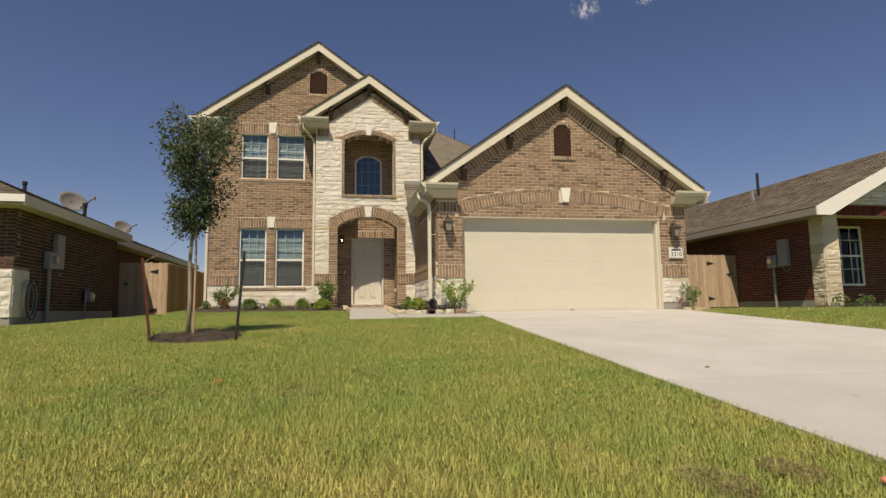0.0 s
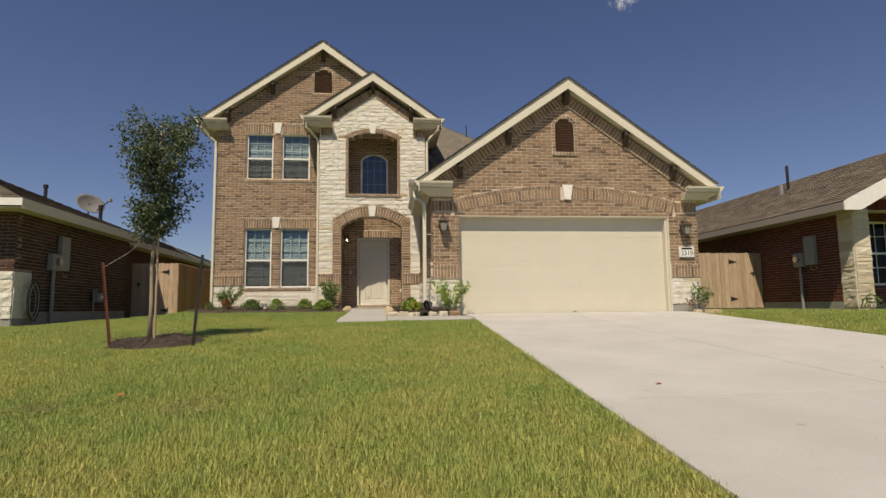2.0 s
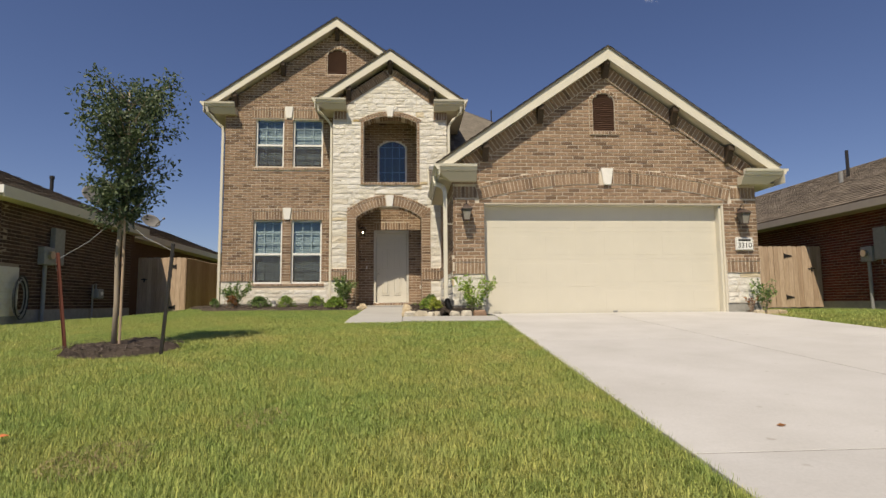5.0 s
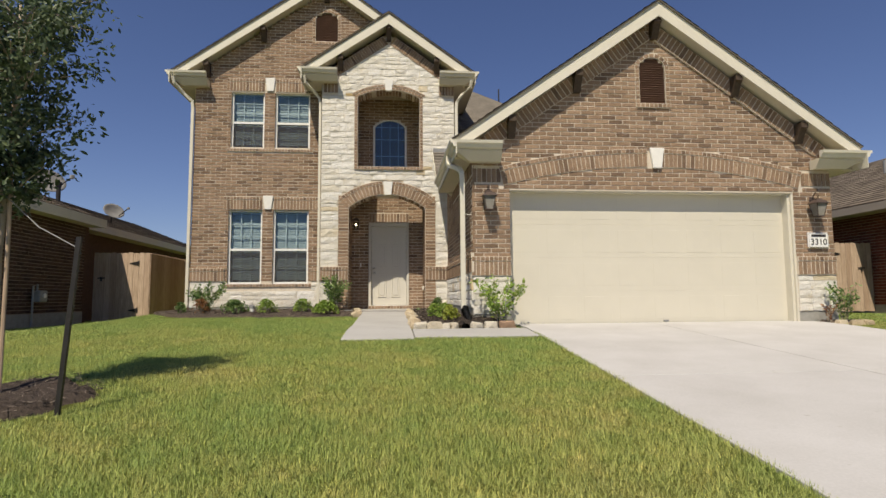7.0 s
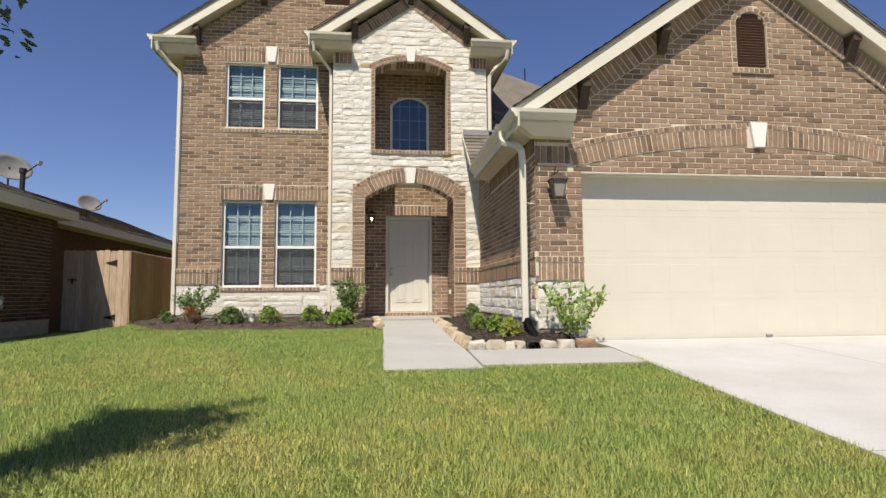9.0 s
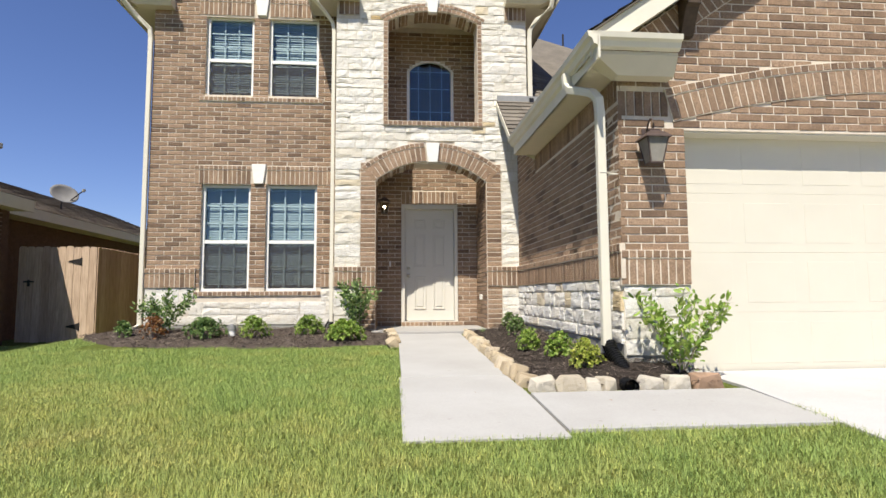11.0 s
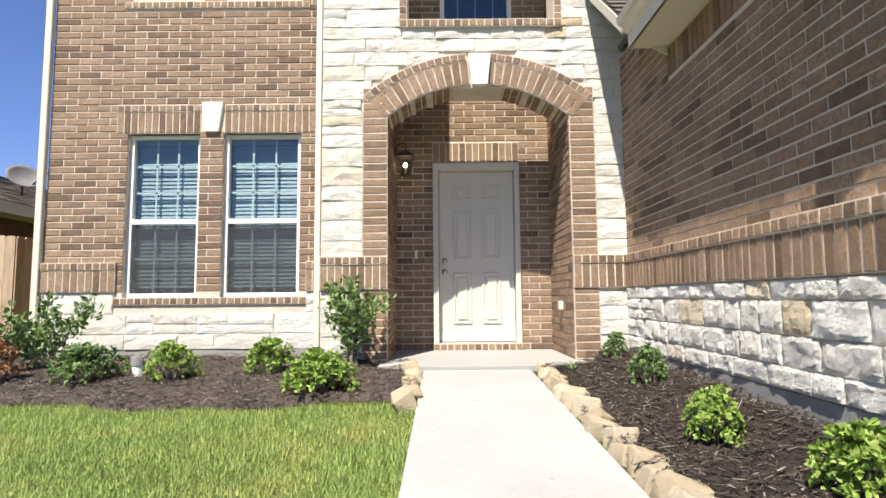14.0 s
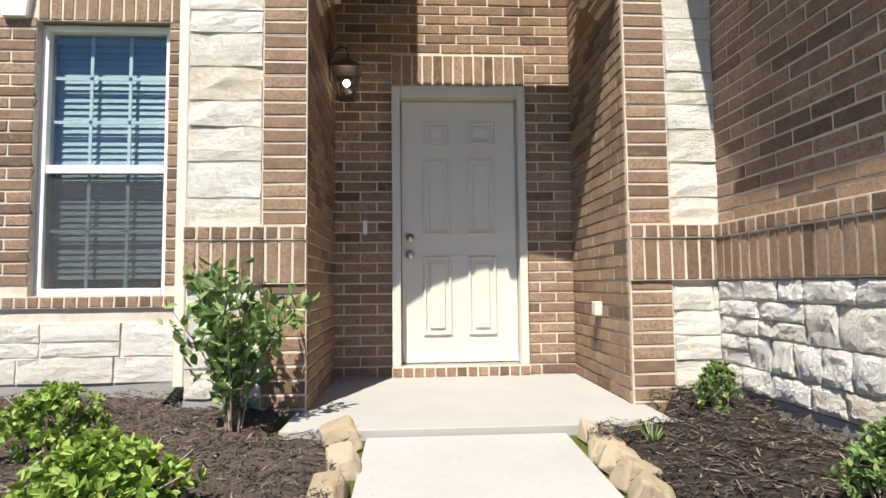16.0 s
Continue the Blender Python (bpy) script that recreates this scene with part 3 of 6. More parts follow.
# left front wall
L0, L1 = -3.28, -0.23
left_outline = lambda v: ((L0, L1) if v < 6.35 else ((max(L0, -0.2 - (8.86 - v) / 0.71), min(2.6, -0.2 + (8.86 - v) / 0.71)) if v < 8.84 else None))
win_holes = [rect_hole(*w) for w in WINDOWS]
vent1_hole = arch_hole(-0.47, 0.07, 7.56, 8.19, 8.31)
left_wall = backing(house, "wall", FRONT(FY), 1.05, 8.84, left_outline, win_holes + [vent1_hole], 0.24, MORTAR, "brown brick wall with pale mortar")
lintels = [rect_hole(-2.56, -0.34, 3.36, 3.675), rect_hole(-2.56, -0.34, 6.25, 6.565)]
sills = [rect_hole(-2.52, -0.5, 1.52, 1.60), rect_hole(-2.52, -0.5, 4.76, 4.84)]
vent1 = arch_hole(-0.47, 0.07, 7.56, 8.19, 8.31)
vent1_trim = arch_hole(-0.545, 0.145, 7.48, 8.2, 8.385)
bands = [rect_hole(L0, -2.5, STONE_TOP, 1.975), rect_hole(-0.5, L1, STONE_TOP, 1.975)]
rows = running_bond(STONE_TOP, 8.8, left_outline, win_holes + lintels + sills + bands + [vent1_trim])
for w0 in (3.36, 6.25):
    for a, b in ((-2.56, -1.66), (-1.40, -0.34)):
        rows += soldiers(a, b, w0, 0.24, 0.006) + soldiers(a, b, w0 + 0.24, COURSE, 0.012)
for a, b in ((L0, -2.5), (-0.5, L1)):
    rows += band(a, b, STONE_TOP)
for k in range(9):
    for u in (-0.508, 0.108):
        rows.append((u, 7.56 + (k + 0.5) * COURSE, COURSE - JOINT, COURSE - JOINT, 0, 0.012))
rows += [(r[0], r[1], r[2], r[3], r[4], 0.012) for r in arch_ring(vent1, COURSE, 0, a0=0.68)]
rows += soldiers(-0.545, 0.145, 7.485, COURSE, 0.012)
sill_rows = soldiers(-2.52, -0.5, 1.525, COURSE, 0.018) + soldiers(-2.52, -0.5, 4.765, COURSE, 0.018)
set_bricks(left_wall, FRONT(FY), rows + sill_rows, BRICK, 300, (-1.0, 16.5, 1.9))
ashlar(left_wall, FRONT(FY), 1.06, STONE_TOP - 0.004, level(L0, L1), [rect_hole(-2.52, -0.5, 1.52, 1.7)], LIMESTONE, 3, (0.14, 0.24), (0.25, 0.6), 0.008, 0.012)
part("foundation", boxes((L0 + 0.01, L1, FY + 0.0, FY + 0.24, 0.7, 1.055)), CONCRETE_BASE, house, "grey concrete foundation")

# stone entrance front with the porch behind it
P0, P1 = -0.23, 2.88
ARCH = arch_hole(0.41, 2.18, 0.8, 3.34, 3.66)
NICHE = arch_hole(0.60, 2.06, 4.31, 5.98, 6.17)
gable2 = gable(1.327, 1.555, 6.3, 7.55)
FLOOR_CUT = rect_hole(0.41, 2.18, 0.9, 0.98)
porch_wall = backing(house, "wall", FRONT(PY), 0.85, 7.5, gable2, [ARCH, NICHE], 0.35, MORTAR, "cream limestone front with brick-trimmed arches")
jamb_low, jamb_arch = rect_hole(0.17, 2.42, 0.8, 3.5), outer_circle(ARCH, 0.305, 3.34, 1.14)
niche_trim = arch_hole(0.53, 2.13, 4.24, 6.03, 6.26)
pband = rect_hole(P0, P1, STONE_TOP, 1.975)
ashlar(porch_wall, FRONT(PY), 1.06, 7.3, lambda v: ((P0, P1) if v < 6.05 else ((0.14, 2.52) if v < 6.3 else (1.327 - 1.3 * (7.4 - v) / 0.95, 1.327 + 1.3 * (7.4 - v) / 0.95))), [jamb_low, jamb_arch, niche_trim, pband], LIMESTONE, 11, (0.11, 0.21), (0.17, 0.46), 0.011, 0.015)
rows = []
for i in range(-2, 35):
    c = 1.0 + (i + 0.5) * COURSE
    if STONE_TOP < c < 1.975:
        continue
    for s, e in ((0.17, 0.41), (2.18, 2.42)):
        rows.append(((s + e) / 2, c, e - s - JOINT, COURSE - JOINT, 0, 0.022))
rows += band(P0, 0.41, STONE_TOP, 0.04) + band(2.18, P1, STONE_TOP, 0.04)
for a, e in ((P0, 0.168), (2.422, P1)):
    part("foundation", boxes((a, e, PY - 0.006, PY + 0.2, 0.8, 1.056)), CONCRETE_BASE, house, "grey concrete foundation")
half_angle = math.asin(0.885 / ARCH.circle[2])
rows += arch_ring(ARCH, 0.235, 0, 0.024, 0.10, half_angle + 0.03) + arch_ring(ARCH, COURSE, 0.235, 0.03, 0.12, half_angle + 0.03)
nang = math.asin(0.73 / NICHE.circle[2])
rows += arch_ring(NICHE, COURSE, 0, 0.024, 0.09, nang) + arch_ring(NICHE, COURSE * 0.75, COURSE, 0.03, 0.1, nang + 0.05)
for k in range(23):
    for u in (0.563, 2.097):
        rows.append((u, 4.31 + (k + 0.5) * COURSE, COURSE - JOINT, COURSE - JOINT, 0, 0.024))
rows += soldiers(0.53, 2.13, 4.235, COURSE, 0.05)
for side in (-1, 1):
    # frieze of standing bricks under the sloping eaves
    for k in range(24):
        t = (k + 0.5) / 24
        rows.append((1.327 + side * (0.08 + 1.24 * t), 7.48 - 0.87 * t - 0.10, 0.058, 0.22, side * 0.61, 0.03))
for a, b in ((P0 + 0.04, 0.14), (2.52, P1)):
    rows += soldiers(a, b, 6.06, 0.235, 0.02)
set_bricks(porch_wall, FRONT(PY), rows, BRICK, 300, (1.3, 16, 2.0))

def arch_soffit(hole, half, y0, y1, rows_deep):
    """Bricks lining the underside of an arch."""
    mid, cz, r = hole.circle
    a = math.asin(half / r)
    bm = bmesh.new()
    n = 26
    turns = [-a + 2 * a * i / n for i in range(n + 1)]
    loop = [(r + 0.09, t) for t in turns] + [(r - 0.004, t) for t in reversed(turns)]
    prism(bm, [(mid + q * math.sin(t), cz + q * math.cos(t)) for q, t in loop], y0 + 0.004, y1)
    liner = part("arch_lining", bm, MORTAR, house, "brick underside of the arch")
    n = int(2 * a * r / COURSE)
    dy = (y1 - y0) / rows_deep
    for k in range(rows_deep):
        for i in range(n):
            t = -a + 2 * a * (i + 0.5) / n
            m = Matrix.Translation((mid + (r - 0.012) * math.sin(t), y0 + dy * (k + 0.5), cz + (r - 0.012) * math.cos(t))) @ Matrix.Rotation(t, 4, "Y") @ Matrix.Rotation(radians(90), 4, "X")
            ob = new("brick", brick_mesh(COURSE - JOINT, dy - JOINT, BRICK, (i + k) % 4))
            ob.parent = liner
            ob.matrix_basis = m


arch_soffit(ARCH, 0.885, PY, PY + 0.36, 3)
arch_soffit(NICHE, 0.73, PY, PY + 0.36, 3)

# porch inside: back wall with the door, side walls, ceiling
DOOR = rect_hole(0.83, 1.83, 0.98, 3.125)
UPWIN = arch_hole(0.93, 1.78, 4.42, 5.62, 5.82)
back_wall = backing(house, "wall", FRONT(DY), 0.95, 6.4, level(0.3, 2.3), [DOOR, UPWIN], 0.2, MORTAR, "shaded brown brick porch wall")
rows = running_bond(0.985, 6.3, level(0.41, 2.18), [DOOR, UPWIN, rect_hole(0.83, 1.83, 3.1, 3.37), UPWIN])
rows += soldiers(0.83, 1.83, 3.135, 0.235, 0.006)
rows += soldiers(0.83, 1.83, 0.985, COURSE, 0.05)
set_bricks(back_wall, FRONT(DY), rows, BRICK, 220, (1.3, 17, 1.9))
pl = backing(house, "wall", FACING_RIGHT(0.41, 0), 0.95, 6.4, level(16.34, 17.04), [], 0.2, MORTAR, "brown brick porch side wall")
set_bricks(pl, FACING_RIGHT(0.418, 0), running_bond(0.985, 6.3, level(16.0, 17.03), []), BRICK, 160, (0.4, 16.5, 1.9))
pr = backing(house, "wall", FACING_LEFT(2.18, 0), 0.95, 6.4, level(-17.04, -16.34), [], 0.2, MORTAR, "brown brick porch side wall")
set_bricks(pr, FACING_LEFT(2.172, 0), running_bond(0.985, 6.3, level(-17.03, -16.0), []), BRICK, 160, (2.2, 16.5, 1.9))
part("porch_ceiling", boxes((0.3, 2.3, 16.3, 17.1, 6.4, 6.5)), SOFFIT, house)

# garage front
GL, GR = SX, 8.97
GDOOR = (3.32, 8.27, 0.80, 3.04)
gmid = (GL + GR) / 2
gmain = lambda v: ((GL, GR) if v < 3.75 else (gmid - (5.97 - v) / 0.705, gmid + (5.97 - v) / 0.705) if v < 5.95 else None)
GH = rect_hole(*GDOOR)
GVENT = arch_hole(5.60, 6.06, 4.52, 5.18, 5.33)
gwall = backing(house, "wall", FRONT(GY), 0.98, 5.95, gmain, [GH, GVENT], 0.24, MORTAR, "brown brick garage front under a gable")
GARCH = arch_hole(3.22, 8.37, 2.0, 3.08, 3.42)
ring_out = outer_circle(GARCH, 0.312, 3.04, 2.66)
ring_in = outer_circle(GARCH, 0.0, 3.04, 2.575)


def g_left(v):
    """The arched course over the garage door, its left part or all of it near the crown."""
    o, i = ring_out(v), ring_in(v)
    return (o[0], i[0]) if o and i else o


def g_right(v):
    o, i = ring_out(v), ring_in(v)
    return (i[1], o[1]) if o and i else None


gband = [rect_hole(GL, GDOOR[0], STONE_TOP - 0.06, 1.915), rect_hole(GDOOR[1], GR, STONE_TOP - 0.06, 1.915)]
vtrim = arch_hole(5.525, 6.135, 4.44, 5.2, 5.41)
ends = [rect_hole(GL, GDOOR[0] - 0.14, 3.12, 3.37), rect_hole(GDOOR[1] + 0.16, GR, 3.12, 3.37)]
rows = running_bond(1.60, 5.95, gmain, [GH, g_left, g_right, vtrim] + gband + ends)
for a, b in ((GL - 0.025, GDOOR[0]), (GDOOR[1], GR)):
    rows += band(a, b, 1.60)
rows += soldiers(GL, GDOOR[0] - 0.14, 3.125, 0.235, 0.004) + soldiers(GDOOR[1] + 0.16, GR, 3.125, 0.235, 0.004)
gang = math.asin(2.575 / GARCH.circle[2])
rows += arch_ring(GARCH, 0.235, 0, 0.012, 0.10, gang) + arch_ring(GARCH, COURSE, 0.235, 0.02, 0.13, gang)
for k in range(9):
    for u in (5.563, 6.097):
        rows.append((u, 4.52 + (k + 0.5) * COURSE, COURSE - JOINT, COURSE - JOINT, 0, 0.012))
rows += arch_ring(GVENT, COURSE, 0, 0.012, 0, math.asin(0.23 / GVENT.circle[2])) + soldiers(5.525, 6.135, 4.445, COURSE, 0.03)
for side in (-1, 1):
    for k in range(40):
        t = (k + 0.5) / 40
        rows.append((gmid + side * (0.1 + 2.84 * t), 5.85 - 2.0 * t - 0.10, 0.072, 0.235, side * 0.612, 0.035))
set_bricks(gwall, FRONT(GY), rows, BRICK, 300, (3.0, 12, 2.2))
for a, b, sd in ((GL, GDOOR[0], 21), (GDOOR[1], GR, 22)):
    ashlar(gwall, FRONT(GY), 0.99, 1.594, level(a, b), [], LIMESTONE, sd, (0.13, 0.22), (0.2, 0.42), 0.010, 0.013)
for r in ((GL + 0.01, GDOOR[0], GY + 0.004, GY + 0.24, 0.6, 0.985), (GDOOR[1], GR, GY + 0.004, GY + 0.24, 0.6, 0.985)):
    part("foundation", boxes(r), CONCRETE_BASE, house)

# garage side wall, facing the porch walk
swall = backing(house, "wall", FACING_LEFT(SX, 0), 1.08, 3.92, level(-15.99, -12.01), [], 0.24, MORTAR, "brown brick side wall over rough limestone")
srows = running_bond(1.66, 3.9, level(-15.99, -12.0), [rect_hole(-16, -12, 1.66, 1.975), rect_hole(-14.9, -12, 3.26, 3.95)])
srows += band(-15.97, -11.965, 1.66) + soldiers(-14.9, -12.0, 3.26, 0.235, 0.004)
set_bricks(swall, FACING_LEFT(SX, 0), srows, BRICK, 300, (2.7, 14.0, 2.0))
ashlar(swall, FACING_LEFT(SX, 0), 1.09, 1.655, level(-15.98, -12.0), [], SUNNED_SIDE_STONE, 31, (0.12, 0.19), (0.16, 0.38), 0.010, 0.022, (10, 6))
part("foundation", boxes((SX - 0.01, SX + 0.2, 12.0, 16.0, 0.6, 1.085)), CONCRETE_BASE, house)

# shell that closes the house at its sides and back
part("shell", boxes((L0, L0 + 0.2, FY + 0.24, 27, 0.6, 6.5), (P1 - 0.2, P1, 16.35, 27, 3.0, 6.5), (GR - 0.2, GR, GY + 0.24, 24, 0.6, 3.7), (L0, GR, 26.9, 27.1, 0.6, 6.4),
                    (L0 + 0.2, 0.1, 20, 20.1, 0.6, 6.5), (L0 + 0.2, 0.1, FY + 0.3, 20, 4.1, 4.2), (0.2, 2.4, 17.9, 18, 0.9, 6.5), (0.1, 0.2, 16.8, 20, 0.9, 6.5), (2.45, 2.55, 16.4, 18, 0.9, 6.5)), BRICK, house)


# ---- roofs, eaves and trim ----
def shingle_roof(parent, name, quad, material, courses, label="", thick=0.014):
    """A roof plane from eave to ridge: quad = eave left, eave right, ridge right, ridge left; laid in lapped courses of tabs."""
    a, b, c, d = [Vector(p) for p in quad]
    nrm = (b - a).cross(d - a).normalized()
    bm = bmesh.new()
    lo = [bm.verts.new(p - nrm * 0.012) for p in (a, b, c, d)]
    dn = [bm.verts.new(p - nrm * (0.012 + thick)) for p in (a, b, c, d)]
    bm.faces.new(lo), bm.faces.new(list(reversed(dn)))
    for k in range(4):
        bm.faces.new((lo[k], dn[k], dn[(k + 1) % 4], lo[(k + 1) % 4]))
    roof = part(name, bm, material, parent, label)
    verts, faces = [], []
    rng = random.Random(courses)
    for i in range(courses):
        t0, t1 = i / courses, (i + 1.06) / courses
        l0, r0, l1, r1 = a.lerp(d, t0), b.lerp(c, t0), a.lerp(d, min(1, t1)), b.lerp(c, min(1, t1))
        width = (r0 - l0).length
        n = max(1, round(width / 0.3))
        cuts = [0.0] + [(k + rng.uniform(-0.25, 0.25)) / n for k in range(1, n)] + [1.0]
        for s, e in zip(cuts, cuts[1:]):
            k = len(verts)
            up = 0.012 + rng.choice((0, 0, 0.004))
            verts += [l0.lerp(r0, s) + nrm * up, l0.lerp(r0, e) + nrm * up, l1.lerp(r1, e) - nrm * 0.002, l1.lerp(r1, s) - nrm * 0.002, l0.lerp(r0, s) - nrm * 0.01, l0.lerp(r0, e) - nrm * 0.01]
            faces += [(k, k + 1, k + 2, k + 3), (k + 4, k + 5, k + 1, k)]
    ob = new("shingles", mesh_of("shingles", verts, faces, material))
    ob.parent = roof
    tagged(ob, kind="stuff")
    return roof


def gable_roof(mid, half, y0, y1, eave, peak, courses, stop=None):
    for s in (-1, 1):
        q = [(mid + s * half, y0, eave), (mid + s * half, y1, eave), (mid, y1, peak), (mid, y0, peak)]
        if s < 0:
            q = [q[1], q[0], q[3], q[2]]
        if s < 0 and stop:
            # the eave ends at stop; behind it the slope begins at the wall
            x, z = stop[1], eave + (stop[1] - mid + half) * (peak - eave) / half
            shingle_roof(house, "roof", [(x, y1, z), (x, stop[0], z), (mid, stop[0], peak), (mid, y1, peak)], SHINGLE, courses - 3, "weathered brown-grey shingle roof")
            q[0], q[3] = (mid - half, stop[0], eave), (mid, stop[0], peak)
        shingle_roof(house, "roof", q, SHINGLE, courses, "weathered brown-grey shingle roof")


def rake(mid, half, y, eave, peak, drop=0.21, over=0.22, reach=None):
    """Cream bargeboards and the soffits behind them, both slopes of a gable."""
    for s in (-1, 1):
        e = (mid + s * half, eave)
        bm = prism(bmesh.new(), [(mid, peak), e, (e[0], e[1] - drop), (mid, peak - drop * 1.22)], y, y + 0.03)
        part("bargeboard", bm, TRIM, house, "cream painted bargeboard")
        bm = prism(bmesh.new(), [(mid, peak - drop - 0.02), (e[0], e[1] - drop + 0.03), (e[0], e[1] - drop + 0.06), (mid, peak - drop + 0.01)], y + 0.03, y + over + 0.2)
        part("soffit", bm, SOFFIT, house)


def eave_return(x0, x1, y0, y1, z0, z1, flip):
    """The boxed end of an eave, tapering below its stepped gutter; flip: which end overhangs the corner."""
    bm = bmesh.new()
    a0, a1 = x0 + (0.24 if flip < 0 else 0.0), x1 - (0.24 if flip > 0 else 0.0)
    top = [bm.verts.new(p + (z1 - 0.12,)) for p in ((x0, y0 + 0.012), (x1, y0 + 0.012), (x1, y1), (x0, y1))]
    mid = [bm.verts.new(p + (z1 - 0.15,)) for p in ((x0, y0 + 0.012), (x1, y0 + 0.012), (x1, y1), (x0, y1))]
    low = [bm.verts.new(p + (z0,)) for p in ((a0, y0 + 0.10), (a1, y0 + 0.10), (a1, y1), (a0, y1))]
    for q, w in ((top, mid), (mid, low)):
        for k in range(4):
            bm.faces.new((q[k], q[(k + 1) % 4], w[(k + 1) % 4], w[k]))
    bm.faces.new(top), bm.faces.new(low)
    # the darker soffit tone carries the gutter's shade on this box
    part("eave_return", bm, SOFFIT, house, "boxed cream eave return")
    g = bmesh.new()
    prof = [(0, 0), (-0.04, 0.015), (-0.055, 0.06), (-0.085, 0.075), (-0.095, 0.12), (0.0, 0.12)]
    prism(g, [(y0 + p[0], z1 - 0.12 + p[1]) for p in prof], x0 - 0.05 * (flip < 0), x1 + 0.05 * (flip > 0), "x")
    part("gutter", g, TRIM, house, "cream metal gutter")


G1 = dict(mid=-0.2, half=3.57, y=16.3, eave=6.59, peak=9.13)
G2 = dict(mid=1.327, half=2.0, y=15.75, eave=6.535, peak=7.94)
G3 = dict(mid=5.873, half=3.50, y=11.75, eave=3.755, peak=6.217)
rake(**G1)
rake(**G2)
rake(**G3)
gable_roof(-0.2, 3.6, 16.27, 27.2, 6.60, 9.16, 26)
gable_roof(1.327, 2.04, 15.72, 19.0, 6.555, 7.985, 15)
gable_roof(5.873, 3.52, 11.72, 24.0, 3.77, 6.245, 26, (14.9, 2.69))
eave_return(-3.77, -2.95, 16.28, 16.54, 6.30, 6.59, -1)
eave_return(-0.67, 0.14, 15.73, 15.985, 6.28, 6.54, -1)
eave_return(2.52, 3.35, 15.73, 15.985, 6.28, 6.54, 1)
eave_return(2.40, 3.15, 11.73, 11.96, 3.43, 3.73, -1)
eave_return(8.58, 9.38, 11.73, 11.96, 3.40, 3.68, 1)
# eaves running back from the corners
for r in ((2.40, 2.72, 11.96, 14.88, 3.50, 3.54), (8.95, 9.38, 11.96, 24, 3.40, 3.44), (-3.77, -3.26, 16.54, 27, 6.30, 6.34), (-0.67, -0.2, 15.985, 16.5, 6.28, 6.32), (2.86, 3.35, 15.985, 20, 6.28, 6.32)):
    part("soffit", boxes(r), SOFFIT, house, "cream boxed soffit")


def long_gutter(x, y0, y1, z, s, drop=0.17):
    prof = [(0, 0), (0.04 * s, 0.015), (0.055 * s, 0.06), (0.085 * s, 0.075), (0.095 * s, 0.12), (0.0, 0.12)]
    bm = prism(bmesh.new(), [(x + p[0], z + p[1]) for p in prof], y0, y1, "y")
    box(bm, x - 0.005, x + 0.015 if s < 0 else x + 0.005, y0, y1, z - drop, z + 0.1)
    part("gutter", bm, TRIM, house, "cream metal gutter")


long_gutter(2.40, 11.64, 14.88, 3.61, -1, 0.11)
part("end_cap", prism(bmesh.new(), [(2.41, 3.50), (2.69, 3.50), (2.69, 3.93), (2.41, 3.74)], 14.87, 14.89), TRIM, house)
part("end_cap", prism(bmesh.new(), [(2.52, 3.52), (2.69, 3.52), (2.69, 3.43)], 14.855, 14.868), TRIM, house)
long_gutter(9.38, 11.64, 24, 3.56, 1)
long_gutter(-3.77, 16.19, 27, 6.47, -1)
long_gutter(-0.67, 15.64, 16.5, 6.42, -1)
long_gutter(3.35, 15.64, 20, 6.42, 1)
# timber corbels under the sloping eaves
def corbel(x, y0, z):
    bm = prism(bmesh.new(), [(y0, z), (y0 + 0.22, z), (y0 + 0.22, z - 0.34), (y0 + 0.15, z - 0.34), (y0 + 0.04, z - 0.12), (y0, z - 0.1)], x - 0.06, x + 0.06, "x")
    part("corbel", bm, DARK_WOOD, house, "dark brown timber corbel")


for x, z in ((5.87, 5.98), (4.48, 5.0), (7.27, 5.0), (8.4, 4.2), (3.35, 4.2)):
    corbel(x, 11.785, z)
for x, z in ((-0.2, 8.9), (1.05, 8.0), (-1.7, 7.82), (-3.0, 6.9)):
    corbel(x, 16.335, z)
for x, z in ((1.327, 7.7), (0.2, 6.92), (2.46, 6.92)):
    corbel(x, 15.785, z)


def keystone(mid, z0, z1, w0, w1, y, deep=0.06):
    bm = prism(bmesh.new(), [(mid - w0 / 2, z0), (mid + w0 / 2, z0), (mid + w1 / 2, z1), (mid - w1 / 2, z1)], y - deep, y + 0.05)
    bmesh.ops.bevel(bm, geom=bm.edges[:], offset=0.006, segments=2, affect="EDGES")
    part("keystone", bm, CAST_STONE, house, "white cast-stone keystone")


keystone(-1.53, 3.37, 3.70, 0.15, 0.235, FY, 0.035)
keystone(-1.53, 6.26, 6.59, 0.15, 0.235, FY, 0.035)
keystone(1.315, 3.64, 3.955, 0.15, 0.225, PY)
keystone(1.325, 6.14, 6.43, 0.14, 0.22, PY, 0.045)
keystone(5.845, 3.40, 3.745, 0.15, 0.25, GY, 0.045)


def gable_vent(hole, z0, z1, y):
    """A brown louvred vent with an arched head."""
    m0, m1 = hole(z0 + 0.1)
    bm = bmesh.new()
    box(bm, m0, m1, y + 0.07, y + 0.09, z0, z1)
    vent = part("gable_vent", bm, VENT_BROWN, house, "brown louvred gable vent")
    n = int((z1 - z0) / 0.04)
    for i in range(n):
        z = z0 + (i + 0.5) * 0.04
        r = hole(z)
        if r:
            s = bmesh.new()
            box(s, r[0], r[1], -0.025, 0.025, -0.004, 0.004, m=Matrix.Translation((0, y + 0.045, z)) @ Matrix.Rotation(radians(-40), 4, "X"))
            part("louvre", s, VENT_BROWN, vent)


